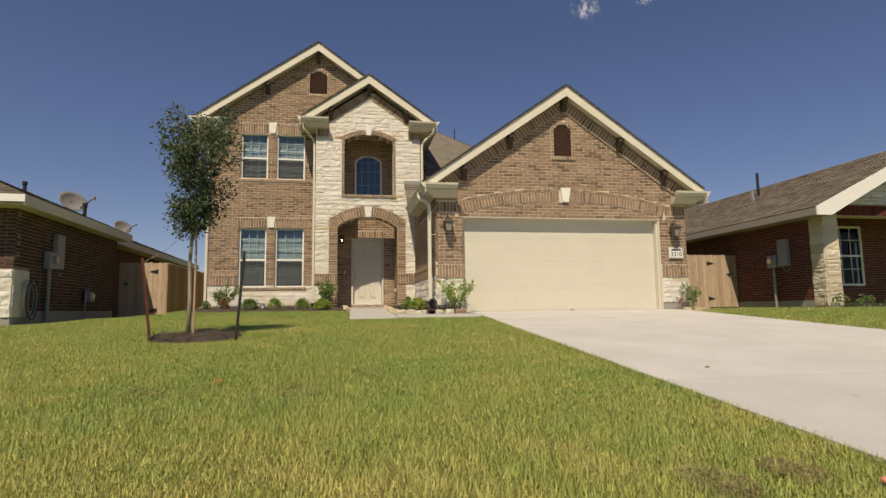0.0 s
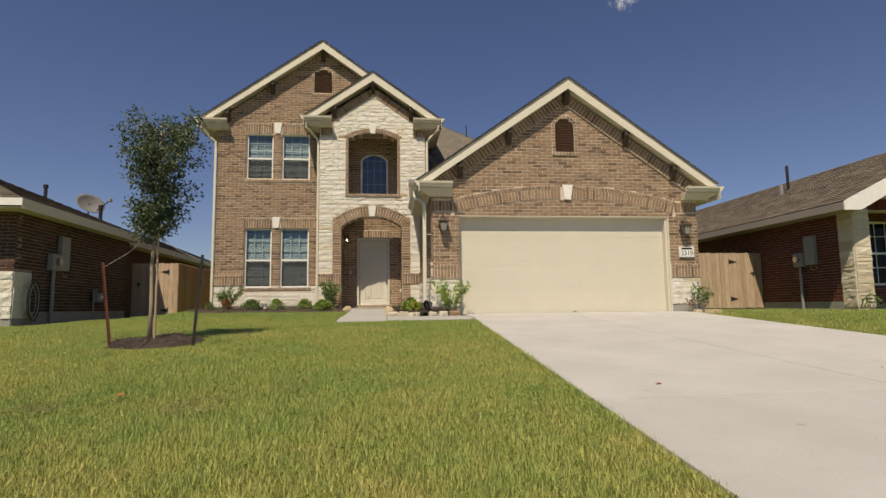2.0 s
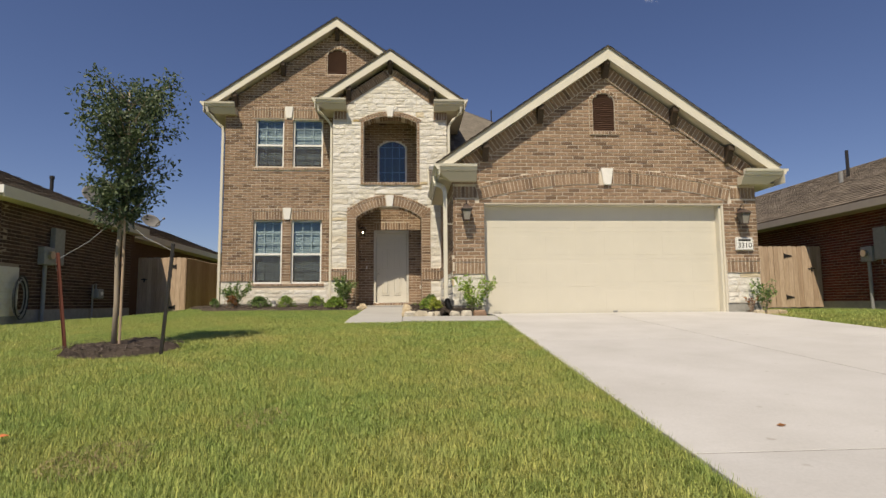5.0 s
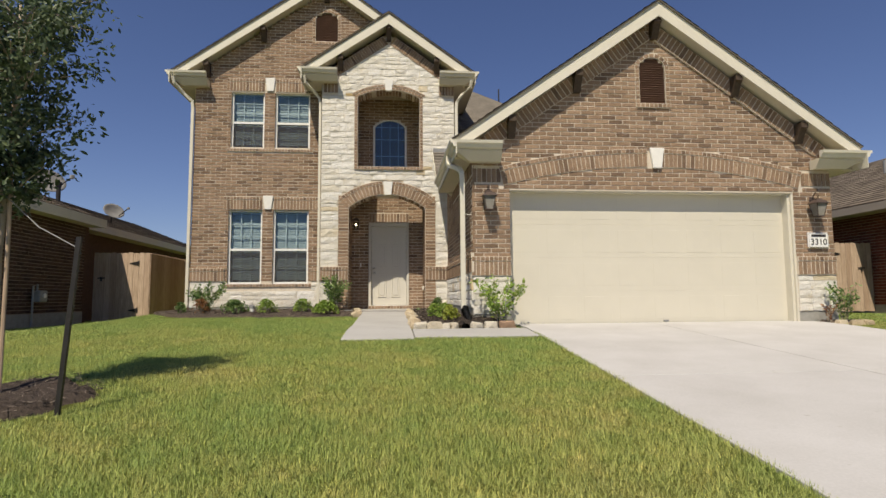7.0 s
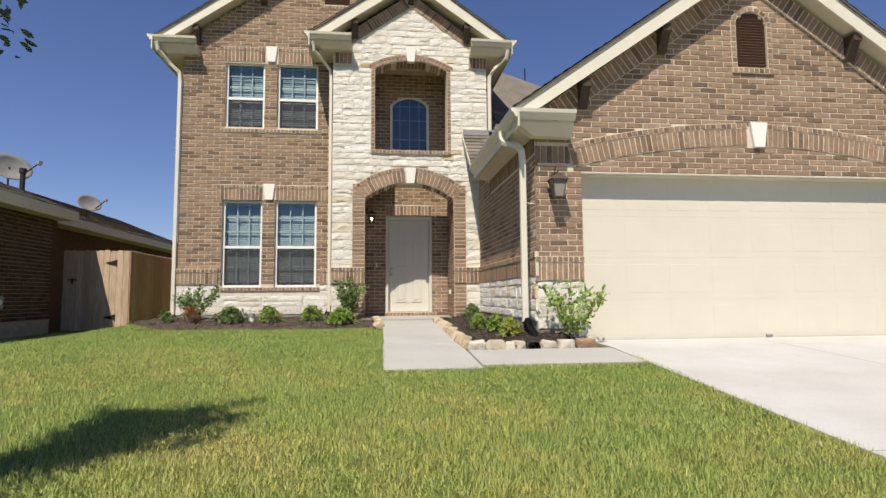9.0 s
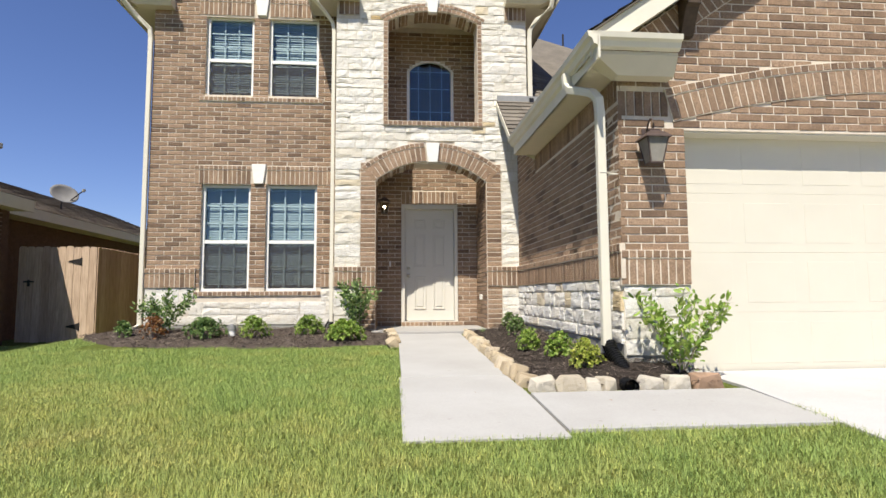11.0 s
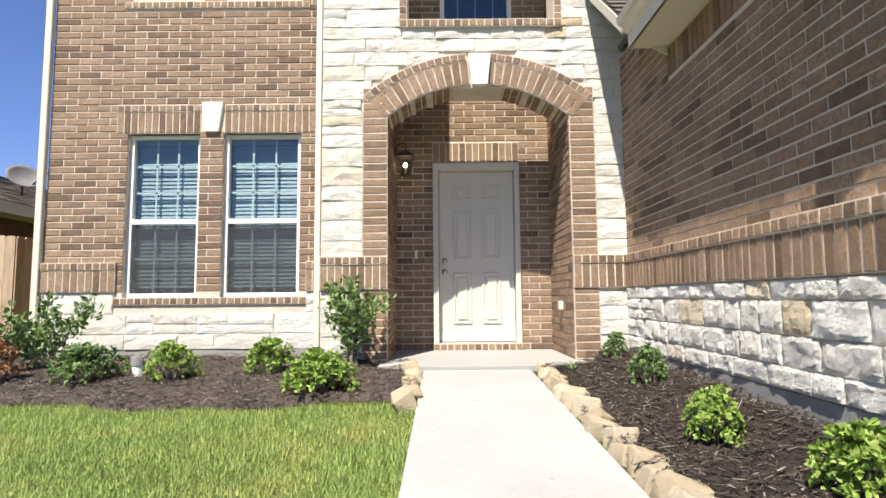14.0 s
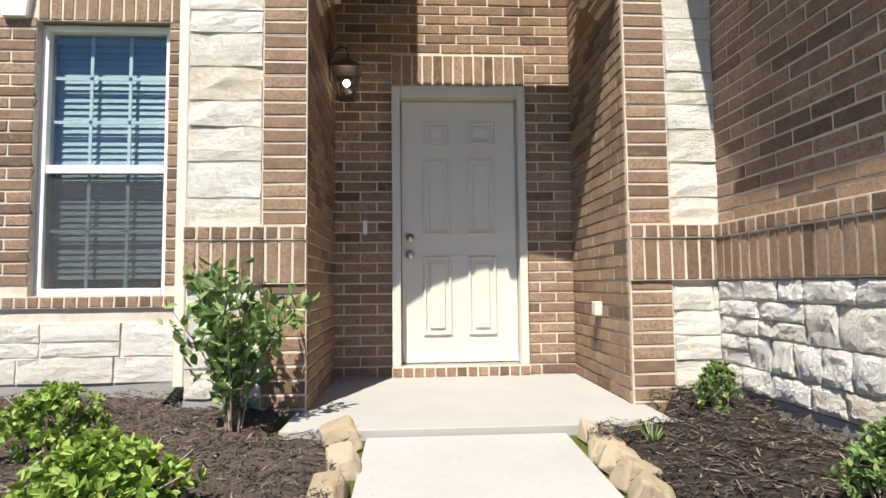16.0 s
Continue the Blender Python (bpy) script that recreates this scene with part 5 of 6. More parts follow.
def build_grass():
    rng = np.random.default_rng(5)
    areas = [(-4.4, 3.45, 0.2, 14.4, 14500), (-9.5, -3.2, 2.5, 17.5, 3000), (8.48, 14.5, 3.5, 16.4, 1500), (-4.8, -3.2, 14, 20, 2000), (-9.5, 3.1, -4, 1.2, 1500)]
    pts = []
    for x0, x1, y0, y1, dens in areas:
        n = int((x1 - x0) * (y1 - y0) * dens)
        p = np.stack([rng.uniform(x0, x1, n), rng.uniform(y0, y1, n)], 1)
        x, y = p[:, 0], p[:, 1]
        bad = ((x > 2.965 + 0.0445 * np.minimum(y, 10.9) + 0.012 * np.sin(y * 9) + 0.01 * np.sin(y * 31)) & (x < 8.49)) | ((x > 0.755) & (x < 1.70) & (y > 10.435)) | ((x > 0.77) & (y > 10.535) & (x < 3.45)) | ((x < -5.95) & (y > 12.1)) | ((x > 13.3) & (y > 12.6))
        front = 14.38 + 0.1 * np.sin(x * 2.3) + 0.05 * np.sin(x * 7.1) + np.maximum(0, -2.2 - x) ** 1.5 * 0.7
        bad |= (x > -3.7) & (x < 0.77) & (y > front - 0.02)
        bad |= ((x + 1.24) / 0.56) ** 2 + ((y - 7.3) / 0.58) ** 2 < 1
        bad |= (x > 8.5) & (x < 9.3) & (y > 11.5)
        if dens > 9000:
            # the dense lawn thins out into the sparser one around it
            keep = np.clip((x + 4.4) / 1.6, 0, 1) * np.clip((y - 0.2) / 1.6, 0, 1)
            bad |= rng.uniform(0, 1, n) > keep
        pts.append(p[~bad])
    # longer blades leaning over the driveway's edge
    ye = rng.uniform(0.5, 10.9, 7500)
    pts.append(np.stack([2.90 + 0.0445 * ye + rng.uniform(-0.02, 0.045, 7500) * rng.uniform(0.3, 1, 7500), ye], 1))
    p = np.concatenate(pts)
    n = len(p)
    z = np.array([ground_z(x, y) for x, y in p])
    patch = np.sin(p[:, 0] * 1.7 + 2 * np.sin(p[:, 1] * 0.9)) * np.sin(p[:, 1] * 2.1 + np.sin(p[:, 0] * 1.3))
    h = rng.uniform(0.018, 0.052, n) * (1 + 0.25 * patch)
    h[-7500:] = rng.uniform(0.03, 0.065, 7500)
    yaw, lean = rng.uniform(0, math.tau, n), rng.uniform(0.2, 1.25, n)
    w = rng.uniform(0.0014, 0.0034, n)
    w[p[:, 1] < 1.5] *= 1.5
    w[np.abs(p[:, 0]) > 3.5] *= 1.6
    d = np.stack([np.cos(yaw) * np.sin(lean), np.sin(yaw) * np.sin(lean), np.cos(lean)], 1)
    s = np.stack([-np.sin(yaw), np.cos(yaw), np.zeros(n)], 1)
    base = np.stack([p[:, 0], p[:, 1], z - 0.004], 1)
    verts = np.stack([base - s * w[:, None], base + s * w[:, None], base + d * (h * 1.15)[:, None]], 1).reshape(-1, 3)
    tris = np.arange(3 * n).reshape(-1, 3)
    tagged(new("grass", tri_mesh("grass", verts, tris, GRASS)), "short green lawn grass with straw-coloured blades", "grass", kind="stuff")


build_grass()


def young_tree():
    x, y = TREE_AT
    rng = np.random.default_rng(31)
    z = ground_z(x, y)
    root = thing("tree", "slender young live oak with an airy grey-green crown", "tree", (x, y, z))
    trunk = [Vector(p) for p in ((0, 0, -0.05), (0.01, 0, 0.5), (-0.01, 0.01, 1.0), (0.02, 0, 1.5), (0.05, 0, 2.05), (0.04, 0.02, 2.48), (0.04, 0, 2.86))]
    bm = tube(bmesh.new(), trunk, 0.03, 10, 0.008)
    part("trunk", bm, BARK, root, "thin pale grey trunk", smooth=True)
    cs, ws = [], []
    for i in range(56):
        t = 0.42 + 0.56 * ((i * 0.7549 + rng.uniform(0, 0.1)) % 1.0)
        f = t * 6
        k = min(5, int(f))
        p0 = trunk[k].lerp(trunk[k + 1], f - k)
        a = i * 2.39996 + rng.uniform(-0.3, 0.3)
        prof = math.sin(math.pi * min(1, max(0.02, (p0.z - 1.1) / 2.3))) ** 0.7
        reach = 0.51 * prof * rng.uniform(0.5, 1.2)
        rise = rng.uniform(0.0, 0.36)
        pts = [p0, p0 + Vector((math.cos(a) * reach * 0.5, math.sin(a) * reach * 0.5, rise * 0.55)), p0 + Vector((math.cos(a) * reach, math.sin(a) * reach, rise * 0.9 + rng.uniform(-0.08, 0.08)))]
        part("limb", tube(bmesh.new(), pts, 0.011, 5, 0.003), BARK, root)
        for j in range(10):
            u = rng.uniform(0.25, 1.05)
            c = pts[0].lerp(pts[1], min(1, u * 2)) if u < 0.5 else pts[1].lerp(pts[2], u * 2 - 1)
            b = rng.normal(0, 0.062, 3)
            for q in range(int(rng.integers(12, 23))):
                o = rng.normal(0, 0.048, 3)
                cs.append(np.array(c) + b + o)
                ws.append(o * 8 + b * 2 + np.array([0, 0, -0.2]))
    v, f = leaf_cloud(np.array(cs), np.array(ws), 0.05, rng, wide=0.24)
    ob = new("crown", tri_mesh("crown", v, f, TREE_LEAF))
    ob.parent = root
    tagged(ob, "small grey-green leaves")
    pole = thing("support_pole", "pale wooden pole tied beside the tree trunk", "pole", (x + 0.07, y - 0.02, z))
    part("pole", tube(bmesh.new(), [(0, 0, -0.05), (0.0, 0, 1.0), (-0.02, 0.0, 2.3)], 0.014, 8), CEDAR, pole)
    for bx, by, tx, tz, mat, lab in ((-1.77, 7.24, -1.9, 1.04, STAKE, "rust-red steel tree stake driven into the lawn"), (-0.66, 6.95, -0.58, 1.12, BLACK_METAL, "dark steel tree stake leaning outward")):
        gz = ground_z(bx, by)
        st = thing("tree_stake", lab, "stake", (bx, by, gz), "stakes round the tree")
        b = bmesh.new()
        d = Vector((tx - bx, 0, tz))
        m = Matrix.Translation((0, 0, 0)) @ d.to_track_quat("Z", "Y").to_matrix().to_4x4()
        box(b, -0.012, 0.012, -0.003, 0.003, -0.15, d.length, m=m)
        box(b, -0.003, 0.003, 0.003, 0.03, -0.15, d.length, m=m)
        part("post", b, mat, st)
        for k in range(5):
            nb = bmesh.new()
            box(nb, -0.006, 0.006, -0.012, 0, d.length * (0.5 + 0.1 * k), d.length * (0.5 + 0.1 * k) + 0.012, m=m)
            part("stud", nb, mat, st)
        top = d * 0.93
        tie = Vector((x - bx, y - by, z - gz + 1.45))
        midp = top.lerp(tie, 0.5) - Vector((0, 0, 0.05))
        part("guy_wire", tube(bmesh.new(), [top, top.lerp(midp, 0.6), midp, midp.lerp(tie, 0.6), tie], 0.0035, 5), GREY_METAL, st, "thin tie wire to the trunk")


young_tree()


def bed_z(x, y, lift=0.04):
    return ground_z(x, y) + lift


LEFT_SHRUBS = [
    ("tall leggy green shrub by the house corner", -2.62, 15.7, 0.64, 0.95, 900, SHRUB_LEAF, 0.075, 8, 0.9),
    ("small green shrub at the end of the bed", -3.0, 15.3, 0.26, 0.3, 200, SHRUB_LEAF, 0.045, 6, 0.2),
    ("browned dying shrub in dark mulch", -2.5, 15.05, 0.38, 0.36, 240, DRY_LEAF, 0.045, 8, 0.2),
    ("low dense dark green shrub", -1.85, 15.1, 0.32, 0.62, 620, SHRUB_LEAF, 0.05, 11, 0.1),
    ("low rounded light green shrub", -1.22, 15.15, 0.33, 0.5, 420, LIME_LEAF, 0.045, 10, 0.1),
    ("low rounded light green shrub", -0.52, 15.4, 0.32, 0.5, 480, LIME_LEAF, 0.045, 10, 0.1),
    ("bright lime-green spreading shrub", 0.06, 14.72, 0.30, 0.60, 700, LIME_LEAF, 0.055, 12, 0.1),
    ("tall upright green shrub beside the porch pier", 0.13, 15.68, 0.82, 0.74, 660, SHRUB_LEAF, 0.085, 13, 0.9),
]
RIGHT_SHRUBS = [
    ("small green shrub beside the porch pier", 2.44, 15.6, 0.27, 0.26, 260, SHRUB_LEAF, 0.035, 9, 0.2),
    ("small green shrub by the limestone base", 2.31, 14.5, 0.29, 0.30, 330, SHRUB_LEAF, 0.038, 9, 0.2),
    ("rounded yellow-green shrub in dark mulch", 2.18, 13.35, 0.28, 0.30, 440, LIME_LEAF, 0.04, 9, 0.2),
    ("rounded yellow-green shrub in dark mulch", 2.3, 12.6, 0.28, 0.31, 420, LIME_LEAF, 0.045, 10, 0.2),
    ("pale yellow-green shrub beside the downspout", 2.31, 11.93, 0.27, 0.30, 420, YELLOW_LEAF, 0.045, 10, 0.2),
    ("tall open shrub in front of the garage pier", 3.04, 11.74, 0.70, 0.92, 460, LIME_LEAF, 0.085, 11, 0.9),
    ("open green shrub beside the garage door", 8.85, 11.75, 0.68, 0.72, 300, SHRUB_LEAF, 0.075, 9, 0.8),
    ("small dark shrub with sparse leaves", 8.56, 11.72, 0.36, 0.26, 120, DRY_LEAF, 0.05, 6, 0.8),
]
for i, (lab, x, y, h, w, n, leaf, size, st, upr) in enumerate(LEFT_SHRUBS + RIGHT_SHRUBS):
    shrub(lab, (x, y, bed_z(x, y) + (right_mound(x, y) if 1.7 < x < 3.3 else 0)), h, w, int(n * (1.25 if upr > 0.5 else 4.0)), leaf, size * (0.78 if upr > 0.5 else 0.72), 40 + i, st if upr > 0.5 else st + 8, upr, 0.16 if upr > 0.5 else 0.1)


def edging_stone(x, y, z, lx, ly, lz, turn, seed, tip=0.0, material=None):
    """A broken block: the hull of jittered corners and a few points pushed out of its faces."""
    rng = random.Random(seed * 7 + 3)
    bm = bmesh.new()
    for sx in (-1, 1):
        for sy in (-1, 1):
            for sz in (-1, 1):
                k = 0.5 if sz < 0 else rng.uniform(0.3, 0.52)
                bm.verts.new((sx * k * rng.uniform(0.72, 1.1), sy * k * rng.uniform(0.72, 1.1), sz * rng.uniform(0.34, 0.55)))
    for i in range(5):
        a = rng.uniform(0, math.tau)
        bm.verts.new((0.56 * math.cos(a), 0.56 * math.sin(a), rng.uniform(-0.3, 0.35)))
    hull = bmesh.ops.convex_hull(bm, input=bm.verts[:])
    bmesh.ops.delete(bm, geom=[v for v in hull["geom_interior"] if isinstance(v, bmesh.types.BMVert)], context="VERTS")
    bmesh.ops.scale(bm, vec=(lx * 0.9, ly * 0.9, lz * 1.15), verts=bm.verts[:])
    bmesh.ops.bevel(bm, geom=bm.edges[:], offset=0.007, segments=1, affect="EDGES", clamp_overlap=True)
    bmesh.ops.triangulate(bm, faces=bm.faces[:])
    for v in bm.verts:
        v.co += 0.004 * noise.noise_vector(v.co * 24 + Vector((seed, 0, 0)))
        for i, half in enumerate((lx, ly, lz)):
            v.co[i] = max(-0.62 * half, min(0.62 * half, v.co[i]))
    ob = part("edging_stone", bm, material or EDGE_STONE)
    ob.matrix_basis = Matrix.Translation((x, y, z + lz * 0.3)) @ Euler((radians(rng.uniform(-12, 12)), radians(tip), radians(turn))).to_matrix().to_4x4()
    return tagged(ob, "rough tan limestone edging block", "stone", "edging stones of the beds")


PALE_EDGE = stone_mat("pale_edging_stone", [(0.0, (0.44, 0.38, 0.28)), (0.5, (0.54, 0.48, 0.38)), (1.0, (0.62, 0.58, 0.49))])
y = 11.75
k = 0
rs = random.Random(4)
while y < 15.6:
    ln = rs.uniform(0.13, 0.21)
    edging_stone(1.78 + rs.uniform(-0.02, 0.03), y, bed_z(1.75, y, 0.0), 0.18 * rs.uniform(0.85, 1.3), ln, rs.uniform(0.09, 0.14), rs.uniform(-28, 20), k, rs.uniform(6, 28))
    y += ln
    k += 1
for x, w in ((1.84, 0.26), (2.05, 0.28), (2.22, 0.14), (2.33, 0.15), (2.66, 0.2), (2.88, 0.24)):
    edging_stone(x, 11.5 + rs.uniform(-0.02, 0.03), bed_z(x, 11.5, 0.0), w, 0.18, rs.uniform(0.10, 0.145), rs.uniform(-20, 20), k, material=PALE_EDGE)
    k += 1
edging_stone(3.13, 11.55, bed_z(3.13, 11.55, 0), 0.3, 0.2, 0.14, 12, 77, material=plain_mat("red_brown_stone", (0.29, 0.19, 0.125), 0.9, 0.25, 9, relief=0.6))
y = 14.35
while y < 15.6:
    ln = rs.uniform(0.2, 0.32)
    edging_stone(0.67 + rs.uniform(-0.03, 0.02), y, bed_z(0.67, y, 0.0), 0.17 * rs.uniform(0.85, 1.2), ln * 1.02, rs.uniform(0.09, 0.13), rs.uniform(-14, 14), k, rs.uniform(-22, -4))
    y += ln
    k += 1
tuft = thing("grass_tuft", "small tuft of long grass beside the walk", "grass", (1.98, 15.3, bed_z(1.98, 15.3)))
rt = random.Random(8)
for i in range(16):
    a, l = rt.uniform(0, math.tau), rt.uniform(0.1, 0.2)
    d = Vector((math.cos(a), math.sin(a), 0))
    sd = Vector((-d.y, d.x, 0)) * 0.003
    p = [Vector((0, 0, 0)), d * l * 0.35 + Vector((0, 0, l * 0.45)), d * l * 0.9 + Vector((0, 0, l * 0.35))]
    me = mesh_of("blade", [p[0] - sd, p[0] + sd, p[1] - sd, p[1] + sd, p[2]], [(0, 1, 3, 2), (2, 3, 4)], SHRUB_LEAF)
    new("blade", me).parent = tuft
for x, y in ((8.55, 11.48), (8.78, 11.45), (9.02, 11.5)):
    edging_stone(x, y, bed_z(x, y, 0), 0.22, 0.16, 0.09, rs.uniform(-20, 20), k)
    k += 1


for i in range(46):
    x, y = (rs.uniform(1.95, 2.6), rs.uniform(11.6, 15.4)) if i < 24 else (rs.uniform(-2.6, 0.5), rs.uniform(14.6, 15.5))
    bm = bmesh.new()
    bmesh.ops.create_icosphere(bm, subdivisions=1, radius=rs.uniform(0.005, 0.011))
    for v in bm.verts:
        v.co *= rs.uniform(0.75, 1.2)
        v.co.z *= 0.6
    ob = part("pebble", bm, EDGE_STONE)
    ob.matrix_basis = Matrix.Translation((x, y, ground_z(x, y) + 0.06 + (right_mound(x, y) if x > 1 else 0)))
    tagged(ob, "small pale pebble lying in dark mulch", "pebble", "pebbles in the mulch")


# ---- drain pipes and small fixtures ----
def corrugated(name, label, points, radius):
    """A ribbed black drain pipe, open at its end."""
    root = thing(name, label, "drain pipe", points[0])
    o = Vector(points[0])
    pts = [Vector(p) - o for p in points]
    dense = []
    for a, b in zip(pts, pts[1:]):
        n = max(2, int((b - a).length / 0.011))
        dense += [a.lerp(b, i / n) for i in range(n)]
    dense.append(pts[-1])
    bm = bmesh.new()
    sides = 16
    rings = []
    for i, p in enumerate(dense):
        d = (dense[min(i + 1, len(dense) - 1)] - dense[max(0, i - 1)]).normalized()
        a = d.cross(Vector((0.3, 0.9, 0.2))).normalized()
        b = d.cross(a)
        r = radius * (1.0 if i % 2 else 0.9)
        rings.append([bm.verts.new(p + r * (math.cos(k * math.tau / sides) * a + math.sin(k * math.tau / sides) * b)) for k in range(sides)])
    for q, w in zip(rings, rings[1:]):
        for k in range(sides):
            bm.faces.new((q[k], q[(k + 1) % sides], w[(k + 1) % sides], w[k]))
    bmesh.ops.solidify(bm, geom=bm.faces[:], thickness=0.004)
    part("pipe", bm, BLACK_PLASTIC, root, smooth=False)
    return root


corrugated("drain_pipe", "black corrugated drain pipe below the downspout", [(2.56, 12.03, 1.10), (2.57, 11.97, 1.02), (2.6, 11.87, 0.93), (2.62, 11.8, 0.86)], 0.062)
corrugated("drain_pipe", "open black corrugated drain outlet among the edging stones", [(2.50, 11.44, 0.815), (2.51, 11.56, 0.81), (2.53, 11.75, 0.77)], 0.064)
corrugated("drain_pipe", "short black corrugated pipe in the mulch", [(-0.27, 16.4, 1.2), (-0.3, 16.3, 1.1), (-0.36, 16.15, 0.98)], 0.055)
cleanout = thing("sewer_cleanout", "white pipe stub with a dark grey cap in the mulch", "pipe", (-1.55, 15.3, bed_z(-1.55, 15.3)))
part("pipe", tube(bmesh.new(), [(0, 0, -0.1), (0, 0, 0.09)], 0.05, 16), WHITE, cleanout)
part("cap", tube(bmesh.new(), [(0, 0, 0.09), (0, 0, 0.16)], 0.057, 16), GREY_METAL, cleanout, "dark grey cap")
part("cap_plug", boxes((-0.02, 0.02, -0.02, 0.02, 0.16, 0.175)), GREY_METAL, cleanout)


def lantern(label, m, lit):
    """A tapered four-pane wall lantern on a scrolled arm; local: wall at y = 0, light hangs towards -y."""
    root = thing("wall_lantern", label, "wall lamp", group="wall lanterns")
    root.matrix_basis = m
    c = -0.15
    part("backplate", boxes((-0.05, 0.05, -0.02, 0, 0.02, 0.26), bevel=0.008), BRONZE, root)
    arm = [(0, -0.01, 0.2), (0, -0.05, 0.29), (0, -0.10, 0.33), (0, -0.15, 0.31), (0, -0.165, 0.26), (0, -0.15, 0.22)]
    part("arm", tube(bmesh.new(), arm, 0.009, 8), BRONZE, root, "scrolled dark bronze arm", smooth=True)
    bm = bmesh.new()
    levels = [(0.128, 0.11), (0.124, 0.122), (0.075, 0.17), (0.05, 0.185), (0.05, 0.2), (0.015, 0.215)]
    rings = [[bm.verts.new((sx * r, c + sy * r, z)) for sx, sy in ((-1, -1), (1, -1), (1, 1), (-1, 1))] for r, z in levels]
    for q, w in zip(rings, rings[1:]):
        for k in range(4):
            bm.faces.new((q[k], q[(k + 1) % 4], w[(k + 1) % 4], w[k]))
    bm.faces.new(rings[0]), bm.faces.new(rings[-1])
    part("cap", bm, BRONZE, root, "dark bronze hipped cap")
    t, b, z0, z1 = 0.102, 0.06, -0.125, 0.112
    for sx, sy in ((-1, -1), (1, -1), (1, 1), (-1, 1)):
        part("frame_bar", tube(bmesh.new(), [(sx * b, c + sy * b, z0), (sx * t, c + sy * t, z1)], 0.008, 4), BRONZE, root)
    part("base", boxes((-b - 0.01, b + 0.01, c - b - 0.01, c + b + 0.01, z0 - 0.012, z0 + 0.006), bevel=0.004), BRONZE, root)
    for k in range(4):
        a = k * math.pi / 2
        g = bmesh.new()
        vs = [g.verts.new(Matrix.Rotation(a, 3, "Z") @ Vector(p) + Vector((0, c, 0))) for p in ((-b + 0.006, -b, z0), (b - 0.006, -b, z0), (t - 0.006, -t, z1), (-t + 0.006, -t, z1))]
        g.faces.new(vs)
        bmesh.ops.solidify(g, geom=g.faces[:], thickness=0.003)
        part("pane", g, LAMP_GLASS if lit else FROSTED, root).visible_shadow = False
    part("socket", tube(bmesh.new(), [(0, c, z0), (0, c, -0.03)], 0.014, 10), CAST_STONE, root)
    bb = bmesh.new()
    bmesh.ops.create_uvsphere(bb, u_segments=12, v_segments=8, radius=0.03, matrix=Matrix.Translation((0, c, 0.005)))
    part("bulb", bb, BULB if lit else CAST_STONE, root, "glowing bulb" if lit else "unlit white bulb", smooth=True)
    return root


lantern("dark bronze wall lantern, unlit, beside the garage door", Matrix.Translation((2.95, 11.985, 2.77)) @ Matrix.Scale(0.9, 4), False)
lantern("dark bronze wall lantern, unlit, above the number plate", Matrix.Translation((8.6, 11.985, 2.70)) @ Matrix.Scale(0.9, 4), False)
lantern("lit dark bronze wall lantern inside the porch", FACING_RIGHT(0.415, 16.72) @ Matrix.Translation((0, 0, 3.03)) @ Matrix.Scale(0.8, 4), True)


def number_plate():
    root = thing("house_number_plate", "white plate with dark numerals 3310 on brick", "sign", (8.655, 11.975, 2.19))
    part("plate", boxes((-0.185, 0.185, -0.02, 0.02, -0.13, 0.13), bevel=0.012), WHITE, root)
    part("border", boxes((-0.175, 0.175, -0.023, -0.02, 0.115, 0.12), (-0.175, 0.175, -0.023, -0.02, -0.12, -0.115), (-0.175, -0.17, -0.023, -0.02, -0.12, 0.12), (0.17, 0.175, -0.023, -0.02, -0.12, 0.12)), CONCRETE_BASE, root)
    part("street_line", boxes((-0.13, 0.13, -0.024, -0.018, 0.055, 0.095)), BLACK_METAL, root, "dark unreadable line of lettering")
    for k, ch in enumerate("3310"):
        cu = bpy.data.curves.new("numeral", "FONT")
        cu.body, cu.size, cu.extrude, cu.align_x, cu.align_y = ch, 0.15, 0.003, "CENTER", "CENTER"
        tmp = new("numeral_text", cu)
        bpy.context.view_layer.update()
        me = bpy.data.meshes.new_from_object(tmp.evaluated_get(bpy.context.evaluated_depsgraph_get()))
        bpy.data.objects.remove(tmp)
        me.materials.clear()
        me.materials.append(BLACK_METAL)
        ob = new("numeral", me)
        ob.parent = root
        ob.matrix_basis = pose(-0.114 + 0.076 * k, -0.022, -0.035, 90, 0, 0)


number_plate()


